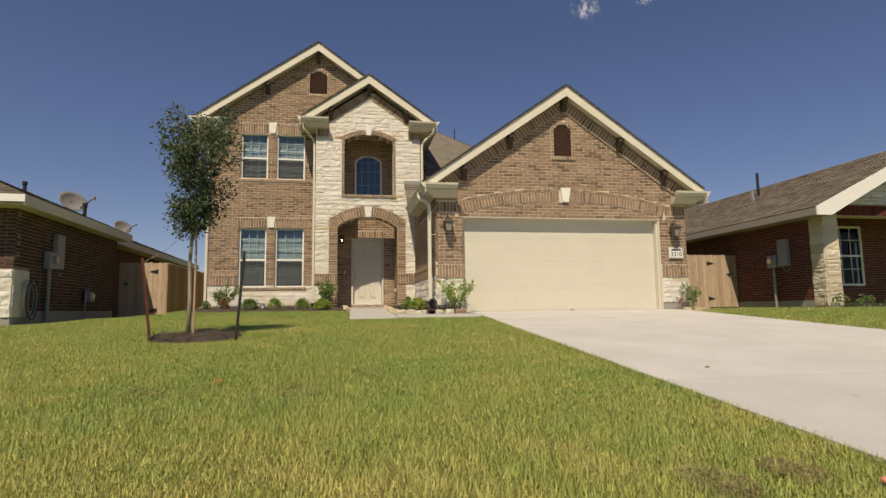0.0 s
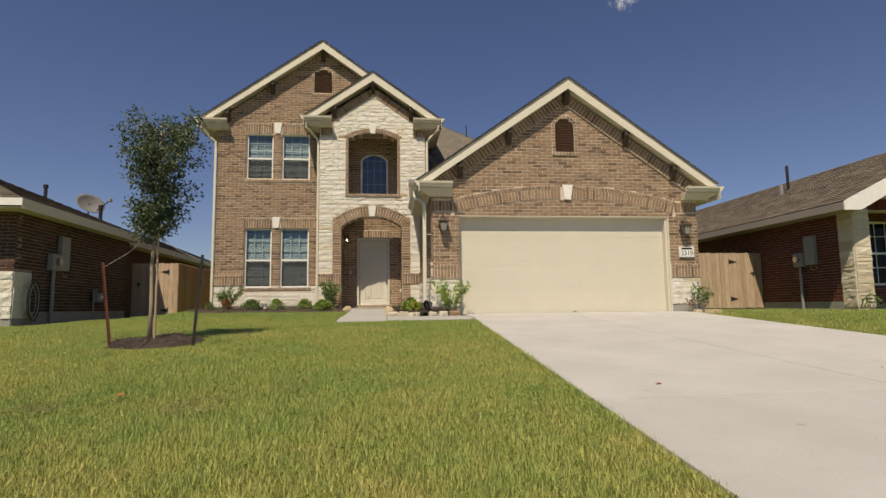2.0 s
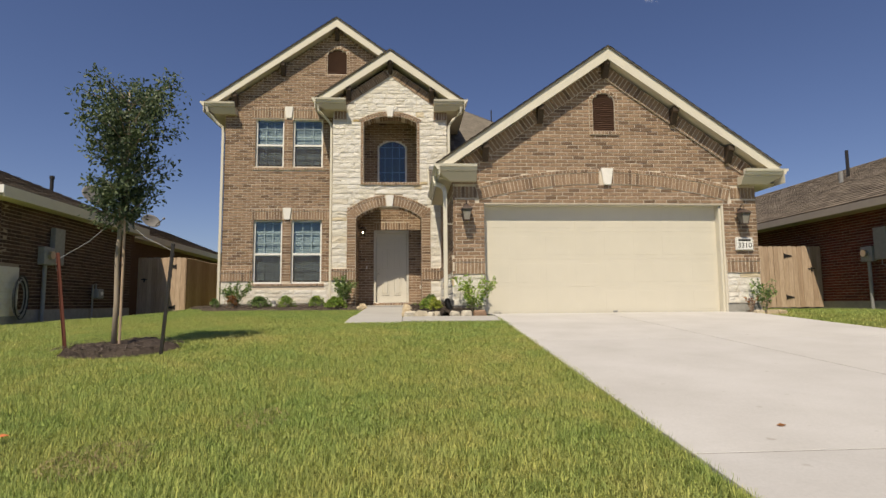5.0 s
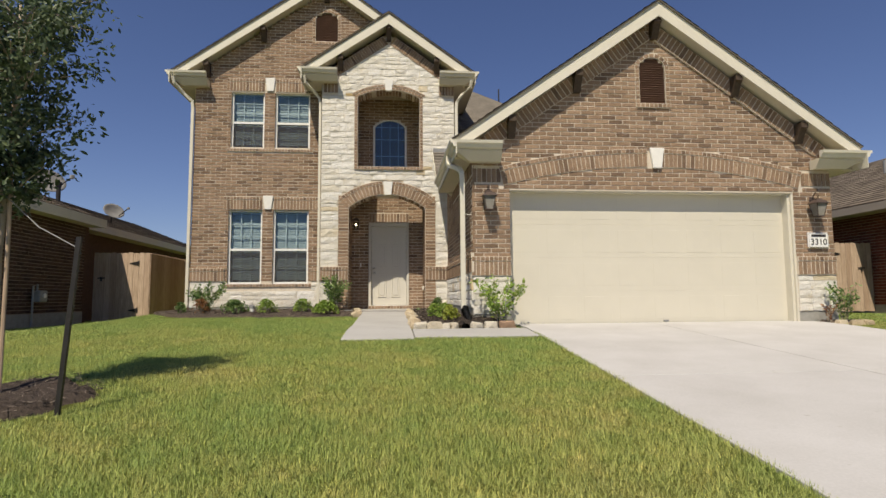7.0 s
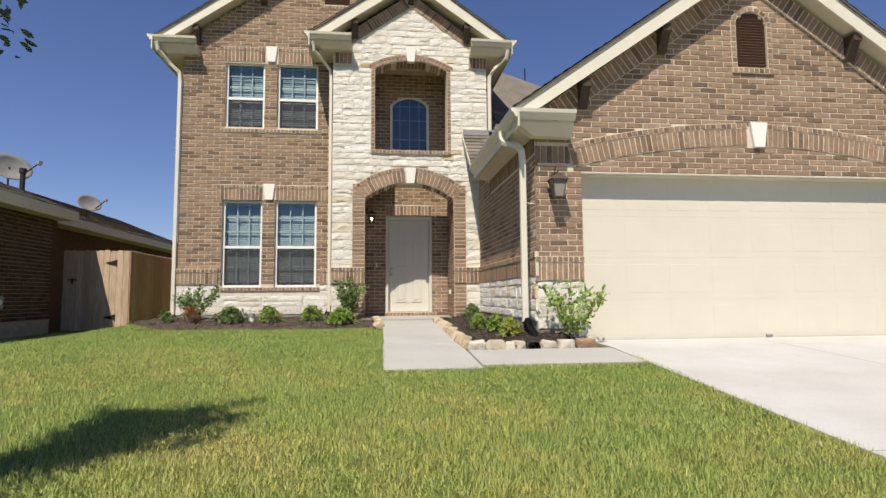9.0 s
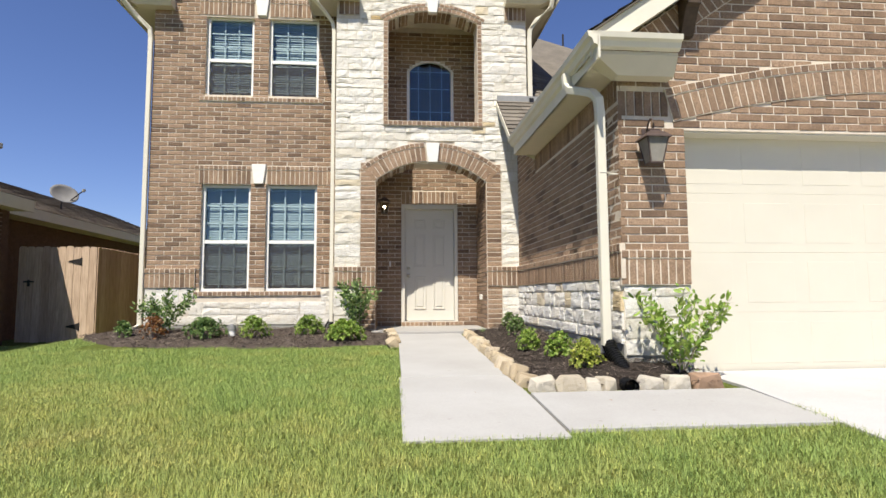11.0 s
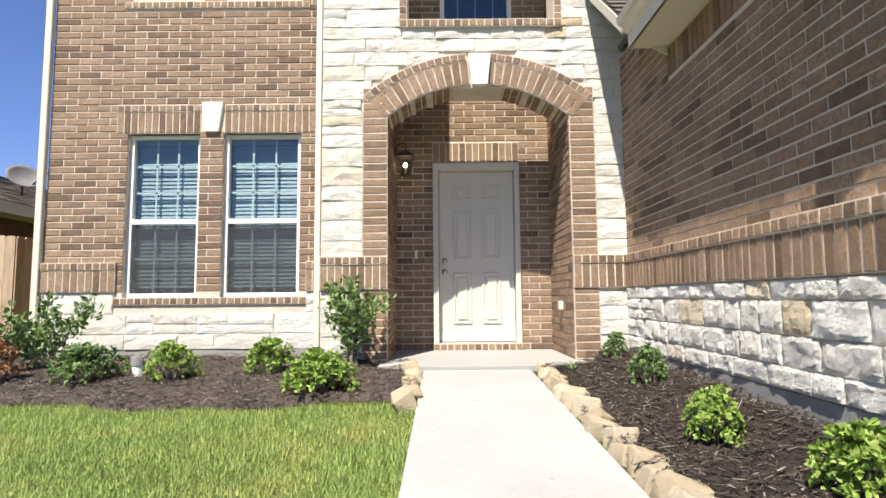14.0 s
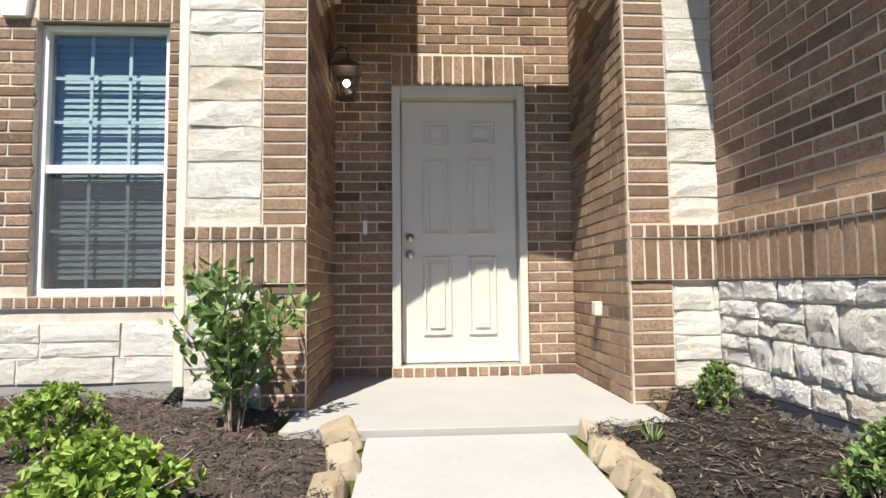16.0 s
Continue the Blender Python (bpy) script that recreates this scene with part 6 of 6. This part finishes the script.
# ---- neighbouring houses and fences ----
def picket_fence(name, label, a, b, top, base, hinge=None, latch=None):
    """Dog-eared cedar pickets on two rails from plan point a to b."""
    a, b = Vector((*a, 0)), Vector((*b, 0))
    root = thing(name, label, "fence" if hinge is None else "gate", (a.x, a.y, base))
    d = (b - a)
    n = max(1, round(d.length / 0.142))
    m = Matrix.Rotation(math.atan2(d.y, d.x), 4, "Z")
    w = d.length / n
    h = top - base
    bm = prism(bmesh.new(), [(0.003, 0), (w - 0.003, 0), (w - 0.003, h - 0.025), (w - 0.028, h), (0.028, h), (0.003, h - 0.025)], -0.01, 0.008)
    first = part("picket", bm, CEDAR, root, m=m)
    rng = random.Random(n)
    for i in range(1, n):
        o = new("picket", first.data)
        o.parent = root
        o.matrix_basis = m @ Matrix.Translation((i * w, rng.uniform(-0.003, 0.003), rng.uniform(-0.012, 0.008)))
    for z in (0.3, h - 0.35):
        part("rail", boxes((0, d.length, 0.012, 0.05, z, z + 0.085)), CEDAR, root, m=m)
    if hinge:
        for z in (0.28, h - 0.28):
            s = hinge[1]
            x = hinge[0]
            bm = prism(bmesh.new(), [(x, z - 0.075), (x, z + 0.075), (x + s * 0.05, z + 0.05), (x + s * 0.22, z + 0.012), (x + s * 0.24, z - 0.012), (x + s * 0.05, z - 0.05)], -0.022, -0.011)
            part("hinge", bm, BLACK_METAL, root, "black strap hinge", m=m)
    if latch:
        part("latch", boxes((latch - 0.02, latch + 0.02, -0.03, -0.011, h * 0.58, h * 0.58 + 0.12), (latch - 0.09, latch + 0.09, -0.026, -0.011, h * 0.62, h * 0.62 + 0.03)), BLACK_METAL, root, "black gate latch", m=m)
    return root


picket_fence("wooden_gate", "cedar picket gate with black strap hinges", (-6.24, 18.2), (-4.86, 18.2), 2.47, 0.70, (1.12, -1), 0.2)
picket_fence("wooden_fence", "cedar picket fence running along the side yard", (-4.85, 18.2), (-4.85, 23.2), 2.46, 0.68)
picket_fence("wooden_gate", "cedar picket gate beside the house corner", (-4.84, 23.3), (-3.3, 23.3), 2.46, 0.68, (1.3, -1))
picket_fence("wooden_fence", "cedar picket fence beside the garage", (9.0, 16.2), (12.19, 16.2), 2.57, 0.84)
picket_fence("wooden_gate", "cedar picket gate with black hinges and latch", (12.2, 16.2), (13.6, 16.2), 2.57, 0.84, (0.3, 1), 1.1)

west = thing("neighbour_house", "single-storey dark brown brick house with limestone base", "house")
WX, WY = -5.96, 12.15
wf = backing(west, "wall", FRONT(WY), 0.6, 3.2, level(-11.0, WX), [], 0.2, DARK_MORTAR, "sunlit dark brick front wall")
set_bricks(wf, FRONT(WY), running_bond(1.83, 3.15, level(-11.0, WX), []), BROWN_BRICK, 200, (-6.5, 12.1, 2.4))
ashlar(wf, FRONT(WY), 0.85, 1.82, level(-11.0, WX), [], LIMESTONE, 51, (0.22, 0.34), (0.35, 0.6), 0.012, 0.03)
ws = backing(west, "wall", FACING_RIGHT(WX, 0), 0.6, 3.2, level(WY + 0.21, 17.6), [], 0.2, DARK_MORTAR, "shaded dark brick side wall")
set_bricks(ws, FACING_RIGHT(WX, 0), running_bond(0.98, 3.15, level(WY + 0.62, 17.6), []) + running_bond(1.88, 3.15, level(WY + 0.005, WY + 0.61), []), BROWN_BRICK, 200, (-5.9, 14.0, 2.0))
ashlar(ws, FACING_RIGHT(WX, 0), 0.85, 1.82, level(WY, WY + 0.6), [], LIMESTONE, 52, (0.22, 0.34), (0.35, 0.6), 0.012, 0.02)
part("foundation", boxes((WX - 0.19, WX + 0.012, WY + 0.01, 17.6, 0.4, 0.97)), CONCRETE_BASE, west)
part("foundation", boxes((-11, WX, WY - 0.012, WY + 0.19, 0.4, 0.84)), CONCRETE_BASE, west)
part("wall", boxes((-6.85, -6.65, 17.6, 30, 0.4, 3.15), (-11, -5.97, 17.6, 17.8, 0.4, 3.2)), BROWN_BRICK, west, "dark brick rear wing")
apex = (-8.6, 14.4, 4.62)
ea, ez = (-5.58, 11.58, -11.2, 17.8), 3.27
corners = [(ea[2], ea[1], ez), (ea[0], ea[1], ez), (ea[0], ea[3], ez), (ea[2], ea[3], ez)]
for k in range(4):
    p, q = corners[k], corners[(k + 1) % 4]
    shingle_roof(west, "roof", [p, q, apex, apex], BROWN_SHINGLE, 20, "brown shingle hip roof")
shingle_roof(west, "roof", [(-6.2, 17.0, 3.3), (-6.2, 30, 3.3), (-9.8, 30, 4.75), (-9.8, 17.0, 4.75)], BROWN_SHINGLE, 22)
part("fascia", boxes((ea[2], ea[0] + 0.02, ea[1] - 0.02, ea[1] + 0.01, 3.11, 3.26)), WHITE, west, "white painted fascia")
part("fascia", boxes((ea[0] - 0.01, ea[0] + 0.02, ea[1] + 0.01, ea[3], 3.05, 3.26)), TRIM, west, "cream painted fascia")
part("soffit", boxes((ea[0] - 0.5, ea[0] - 0.01, ea[1] + 0.01, ea[3], 3.07, 3.09)), SOFFIT, west)
part("soffit", boxes((ea[2], ea[0] - 0.5, ea[1] + 0.01, WY - 0.02, 3.07, 3.09)), SOFFIT, west)
part("fascia", boxes((-6.2, -6.17, 17.26, 30, 3.08, 3.28)), TRIM, west, "cream painted fascia")
part("soffit", boxes((-6.66, -6.2, 17.26, 30, 3.08, 3.1)), SOFFIT, west)
for px, py, pz, hgt in ((-9.6, 20.0, 4.67, 0.6), (-7.4, 19.06, 3.78, 0.64)):
    v = part("vent_pipe", tube(bmesh.new(), [(px, py, pz - 0.2), (px, py, pz + hgt)], 0.055, 12), BLACK_METAL, west, "black roof vent pipe")
    part("vent_cap", tube(bmesh.new(), [(px, py, pz + hgt - 0.06), (px, py, pz + hgt - 0.02), (px, py, pz + hgt + 0.05)], 0.075, 12), BLACK_METAL, v)


ASKEW = Matrix.Translation((WX, WY, 0)) @ Matrix.Rotation(radians(2.2), 4, "Z") @ Matrix.Translation((-WX, -WY, 0))
west.matrix_basis = ASKEW


def dish(at, r, turn):
    root = thing("satellite_dish", "grey satellite dish mounted on the shingle roof", "satellite dish", at, "satellite dishes on the roof", turn=turn)
    bm = bmesh.new()
    rings = []
    for i in range(6):
        t = i / 5
        rings.append([bm.verts.new((r * t * math.cos(a * math.tau / 24), 0.25 * r * (1 - t * t), r * 0.85 * t * math.sin(a * math.tau / 24))) for a in range(24)])
    for q, w in zip(rings, rings[1:]):
        for k in range(24):
            bm.faces.new((q[k], q[(k + 1) % 24], w[(k + 1) % 24], w[k]))
    bmesh.ops.remove_doubles(bm, verts=bm.verts, dist=1e-4)
    bmesh.ops.solidify(bm, geom=bm.faces[:], thickness=0.01)
    part("reflector", bm, plain_mat("grey_dish", (0.20, 0.195, 0.185), 0.6), root, m=pose(0, 0, 0, -28, 0, 0), smooth=True)
    part("feed_arm", tube(bmesh.new(), [(r * 0.3, -0.02, -r * 0.6), (r * 0.95, -r * 0.7, r * 0.25)], 0.016, 6), BLACK_METAL, root)
    part("feed_horn", boxes((r * 0.9, r * 1.1, -r * 0.85, -r * 0.6, r * 0.18, r * 0.42), bevel=0.01), GREY_METAL, root)
    part("mast", tube(bmesh.new(), [(0, 0.1, 0), (0, 0.14, -0.3), (0, 0.1, -0.75)], 0.02, 8), BLACK_METAL, root)


dish((-8.24, 19.5, 4.62), 0.46, 52)
dish((-7.55, 21.8, 4.12), 0.33, 52)


def utility_set(at, face, label):
    """An electric meter with its cabinet, conduit and pipe on a house wall."""
    root = thing("utility_box", label, "electric meter", at, "utility boxes")
    root.matrix_basis = (ASKEW if face > 0 else Matrix()) @ Matrix.Translation(at) @ Matrix.Rotation(radians(face), 4, "Z")
    part("cabinet", boxes((-0.05, 0.32, -0.11, 0, 1.15, 1.95), bevel=0.01), GREY_METAL, root, "tall grey breaker cabinet")
    part("meter_box", boxes((-0.45, -0.1, -0.14, 0, 1.12, 1.5), bevel=0.012), GREY_METAL, root)
    part("meter_glass", tube(bmesh.new(), [(-0.28, -0.14, 1.33), (-0.28, -0.22, 1.33)], 0.085, 16), CHROME, root, "round meter glass")
    part("conduit", tube(bmesh.new(), [(-0.28, -0.06, -0.1), (-0.28, -0.06, 1.12)], 0.04, 10), GREY_METAL, root)
    part("conduit", tube(bmesh.new(), [(-0.1, -0.05, 1.25), (-0.04, -0.05, 1.25)], 0.02, 8), GREY_METAL, root)
    part("cable_loop", tube(bmesh.new(), [(0.1, -0.05, 1.15), (0.12, -0.08, 1.02), (0.25, -0.08, 0.98), (0.34, -0.05, 1.06)], 0.01, 6), GREY_METAL, root)


utility_set((-5.945, 13.75, 0.80), 90, "grey electric meter and cabinet on shaded brick")
utility_set((13.605, 14.2, 0.88), -90, "grey electric meter and cabinet on dark red brick")
gas = thing("gas_meter", "small grey gas meter with pipes on the brick wall", "gas meter", (-5.945, 15.6, 0.8))
part("meter", boxes((0.02, 0.2, -0.14, 0.14, 0.42, 0.66), bevel=0.03), GREY_METAL, gas)
part("riser", tube(bmesh.new(), [(0.1, -0.22, -0.1), (0.1, -0.22, 0.75), (0.1, -0.08, 0.78), (0.1, -0.08, 0.62)], 0.02, 8), GREY_METAL, gas)
gas.matrix_basis = ASKEW @ gas.matrix_basis
part("dial", tube(bmesh.new(), [(0.2, 0, 0.55), (0.22, 0, 0.55)], 0.05, 12), WHITE, gas)
hose = thing("hose_reel", "black garden hose hanging in coils on the wall", "hose", (-5.9, 12.65, 0.8))
for i in range(6):
    r = 0.2 + 0.018 * i
    part("hose_coil", tube(bmesh.new(), [(0.03 + 0.022 * (i % 3), r * 0.7 * math.cos(a * 0.45), 0.42 + r * 1.5 * math.sin(a * 0.45)) for a in range(15)], 0.012, 6), BLACK_PLASTIC if i % 2 else GREY_METAL, hose)

east = thing("neighbour_house", "single-storey dark red brick house with limestone column", "house")
EX, EY = 13.62, 12.7
es_ = backing(east, "wall", FACING_LEFT(EX, 0), 0.5, 3.4, level(-30, -EY - 0.46), [], 0.2, DARK_MORTAR, "shaded dark red brick side wall")
set_bricks(es_, FACING_LEFT(EX, 0), running_bond(1.0, 3.35, level(-24, -EY - 0.46), []), RED_BRICK, 200, (13.6, 14.0, 2.0))
part("foundation", boxes((EX - 0.012, EX + 0.19, EY + 0.45, 30, 0.4, 0.99)), CONCRETE_BASE, east)
col = part("column", boxes((EX + 0.0, EX + 0.46, EY + 0.005, EY + 0.45, 0.7, 3.4)), MORTAR, east, "cream limestone porch column")
ashlar(col, FRONT(EY), 0.85, 3.38, level(EX, EX + 0.46), [], COLUMN_STONE, 61, (0.12, 0.26), (0.46, 0.47), 0.014, 0.03)
ashlar(col, FACING_LEFT(EX, 0), 0.85, 3.38, level(-EY - 0.45, -EY), [], COLUMN_STONE, 62, (0.12, 0.26), (0.25, 0.47), 0.014, 0.02)
EWIN = (15.35, 16.5, 1.44, 3.28)
ef = backing(east, "wall", FRONT(14.2), 0.6, 3.7, level(EX + 0.2, 22), [rect_hole(*EWIN)], 0.2, DARK_MORTAR, "recessed red brick front wall")
set_bricks(ef, FRONT(14.2), running_bond(0.9, 3.6, level(EX + 0.2, 19), [rect_hole(*EWIN)]), RED_BRICK, 60, (15, 14, 2))
beam = part("beam", boxes((EX + 0.46, 21, EY + 0.02, EY + 0.4, 3.33, 3.7)), MORTAR, east, "soldier-course brick porch beam")
set_bricks(beam, FRONT(EY), soldiers(EX + 0.47, 19, 3.34, 0.3, 0.004), RED_BRICK, 80, (14, 12.7, 3.4))
gw = backing(east, "wall", FRONT(EY), 3.66, 5.6, lambda v: (EX + (v - 3.4) / 0.46, 21.5), [], 0.25, MORTAR)
ashlar(gw, FRONT(EY), 3.66, 5.4, lambda v: (EX + 0.1 + (v - 3.4) / 0.46, 19.0), [], LIMESTONE, 63, (0.15, 0.26), (0.3, 0.6), 0.012, 0.03)
ewin = part("window", boxes((15.35, 15.41, 14.22, 14.32, 1.44, 3.28), (16.44, 16.5, 14.22, 14.32, 1.44, 3.28), (15.41, 16.44, 14.22, 14.32, 3.22, 3.28), (15.41, 16.44, 14.22, 14.32, 1.44, 1.5), (15.41, 16.44, 14.23, 14.31, 2.33, 2.39)), WHITE, east, "white double-hung window")
part("pane", boxes((15.4, 16.45, 14.27, 14.276, 1.48, 3.25)), DARK_GLASS, ewin).visible_shadow = False
for x in (15.76, 16.1):
    part("glazing_bar", boxes((x - 0.01, x + 0.01, 14.25, 14.26, 1.5, 3.22)), WHITE, ewin)
for z in (1.95, 2.85):
    part("glazing_bar", boxes((15.41, 16.44, 14.25, 14.26, z - 0.01, z + 0.01)), WHITE, ewin)
# one dark sheet behind the pane stands in for the shade indoors
part("room_dark_sheet", boxes((14.5, 17.5, 15.4, 15.5, 0.6, 3.6)), UNLIT_ROOM, east)
RX, RZ = 17.6, 5.72
shingle_roof(east, "roof", [(13.05, 30, 3.5), (13.05, 12.25, 3.5), (RX, 12.25, RZ), (RX, 30, RZ)], BROWN_SHINGLE, 26, "brown shingle gable roof")
shingle_roof(east, "roof", [(2 * RX - 13.05, 12.25, 3.5), (2 * RX - 13.05, 30, 3.5), (RX, 30, RZ), (RX, 12.25, RZ)], BROWN_SHINGLE, 26)
part("bargeboard", prism(bmesh.new(), [(13.0, 3.48), (RX, RZ), (RX, RZ - 0.26), (13.45, 3.26), (13.0, 3.26)], 12.2, 12.24), WHITE, east, "white painted bargeboard")
TAUPE = plain_mat("taupe_paint", (0.33, 0.285, 0.245), 0.6, 0.06, 3)
part("fascia", boxes((13.01, 13.05, 12.24, 30, 3.28, 3.47)), TAUPE, east, "taupe painted fascia")
part("soffit", boxes((13.05, EX + 0.02, 12.25, 30, 3.29, 3.31)), TAUPE, east)
pz = 3.5 + (16.0 - 12.9) * (RZ - 3.5) / (RX - 12.9)
part("vent_pipe", tube(bmesh.new(), [(16.2, 18.0, pz - 0.2), (16.2, 18.0, pz + 0.95)], 0.05, 12), BLACK_METAL, east, "black roof vent pipe")
part("vent_pipe", tube(bmesh.new(), [(15.6, 17.6, pz - 0.4), (15.6, 17.6, pz + 0.15)], 0.06, 12), GREY_METAL, east, "grey roof vent pipe")
for i, (x, y) in enumerate(((14.3, 12.2), (15.3, 12.3), (16.2, 12.4), (13.6, 12.3))):
    shrub("low green shrub by the neighbour's porch", (x, y, ground_z(x, y)), 0.42, 0.55, 260, SHRUB_LEAF, 0.06, 90 + i, 9, 0.2, 0.1)
shrub("low grey-green shrub by the neighbour's limestone base", (-7.6, 11.75, ground_z(-7.6, 11.75)), 0.5, 0.6, 300, SHRUB_LEAF, 0.06, 97, 9, 0.3, 0.1)


# ---- small litter ----
def dead_patch(x, y, rx, ry, n, seed):
    """Flattened dead grass stems lying criss-cross in a worn spot of the lawn."""
    rng = np.random.default_rng(seed)
    a, q = rng.uniform(0, math.tau, n), np.sqrt(rng.uniform(0, 1, n))
    px, py = x + rx * q * np.cos(a), y + ry * q * np.sin(a)
    pz = np.array([ground_z(u, v) for u, v in zip(px, py)]) + rng.uniform(0.006, 0.03, n)
    yaw, l = rng.uniform(0, math.tau, n), rng.uniform(0.03, 0.09, n)
    d = np.stack([np.cos(yaw), np.sin(yaw), rng.uniform(-0.1, 0.35, n)], 1) * l[:, None]
    s = np.stack([-np.sin(yaw), np.cos(yaw), np.zeros(n)], 1) * 0.0028
    c = np.stack([px, py, pz], 1)
    v = np.stack([c - d / 2 - s, c - d / 2 + s, c + d / 2], 1).reshape(-1, 3)
    tagged(new("dead_grass", tri_mesh("dead_grass", v, np.arange(3 * n).reshape(-1, 3), STRAW)), "patch of flattened brown dead grass", "grass", kind="stuff")


for i, (x, y, rx, ry, n) in enumerate(((2.14, 1.78, 0.13, 0.18, 500), (2.53, 1.84, 0.12, 0.16, 350), (0.35, 3.95, 0.22, 0.28, 420), (-0.75, 4.0, 0.2, 0.25, 260), (0.9, 4.6, 0.18, 0.22, 220))):
    dead_patch(x, y, rx, ry, n, 200 + i)
marker = thing("utility_marker", "small salmon-pink plastic marker in the grass", "marker", (2.78, 1.64, ground_z(2.78, 1.64)))
part("cap", boxes((-0.035, 0.035, -0.012, 0.012, 0.015, 0.04), bevel=0.01), plain_mat("salmon_plastic", (0.62, 0.2, 0.16), 0.5), marker, m=pose(0, 0, 0, 0, 8, 25))
part("pin", tube(bmesh.new(), [(0, 0, -0.05), (0, 0, 0.025)], 0.004, 6), GREY_METAL, marker)

for i, (x, y, s) in enumerate(((3.78, 4.17, 0.03), (6.2, 4.6, 0.02), (2.2, 11.1, 0.02), (1.3, 11.4, 0.012))):
    lf = mesh_of("dry_leaf", [(0, 0, 0.004), (s, s * 0.5, 0.012), (2 * s, 0, 0.006), (s, -s * 0.5, 0.002)], [(0, 1, 2), (0, 2, 3)], DRY_LEAF)
    ob = new("dry_leaf", lf)
    ob.matrix_basis = pose(x, y, ground_z(x, y) + 0.026, 0, 0, 40 * i)
    tagged(ob, "curled brown dry leaf on the concrete", "leaf", "fallen leaves")


s = 0.035
lf = mesh_of("dry_leaf", [(-s, 0, 0.004), (0, s * 0.6, 0.016), (s, 0.006, 0.006), (0, -s * 0.55, 0.012), (0, 0, 0.004)], [(0, 4, 1), (1, 4, 2), (2, 4, 3), (3, 4, 0)], plain_mat("orange_dead_leaf", (0.42, 0.12, 0.04), 0.7, 0.3, 40))
ob = new("dry_leaf", lf)
ob.matrix_basis = pose(-0.29, 4.25, ground_z(-0.29, 4.25) + 0.034, 8, -6, 20)
tagged(ob, "curled orange-brown dry leaf lying on the lawn", "leaf", "fallen leaves")


def wisp(at, w, h, seed):
    m = Mat("cloud_vapour_%d" % seed, 1.0)
    m.color((0.85, 0.88, 0.95))
    p = m.coords("Generated")
    n = m.ramp(m.noise(m.node("ShaderNodeMapping", Vector=p, Scale=(2.6, 1, 1.2), Location=(seed, 0, 0)).outputs[0], 1.6, 9, 0.7), [(0.46, (0, 0, 0)), (0.78, (1, 1, 1))])
    g = m.node("ShaderNodeTexGradient", Vector=m.node("ShaderNodeMapping", Vector=p, Location=(-1, 0, -1), Scale=(2, 0, 2)).outputs[0])
    g.gradient_type = "SPHERICAL"
    k = m.node("ShaderNodeMath")
    k.operation = "MULTIPLY"
    m.t.links.new(g.outputs["Fac"], k.inputs[0]), m.t.links.new(n, k.inputs[1])
    a = m.ramp(k.outputs[0], [(0.04, (0, 0, 0)), (0.5, (0.6, 0.6, 0.6))])
    m.t.links.new(a, m.b.inputs["Alpha"])
    bm = bmesh.new()
    box(bm, -w / 2, w / 2, -0.5, 0.5, -h / 2, h / 2)
    ob = part("cloud", bm, m.m)
    ob.matrix_basis = Matrix.Translation(at)
    ob.visible_shadow = False
    tagged(ob, "thin white wisp of cloud in a clear sky", "cloud", kind="structure")


wisp((230, 474.6, 290), 44, 34, 1)
wisp((268.6, 453.9, 295), 60, 26, 2)
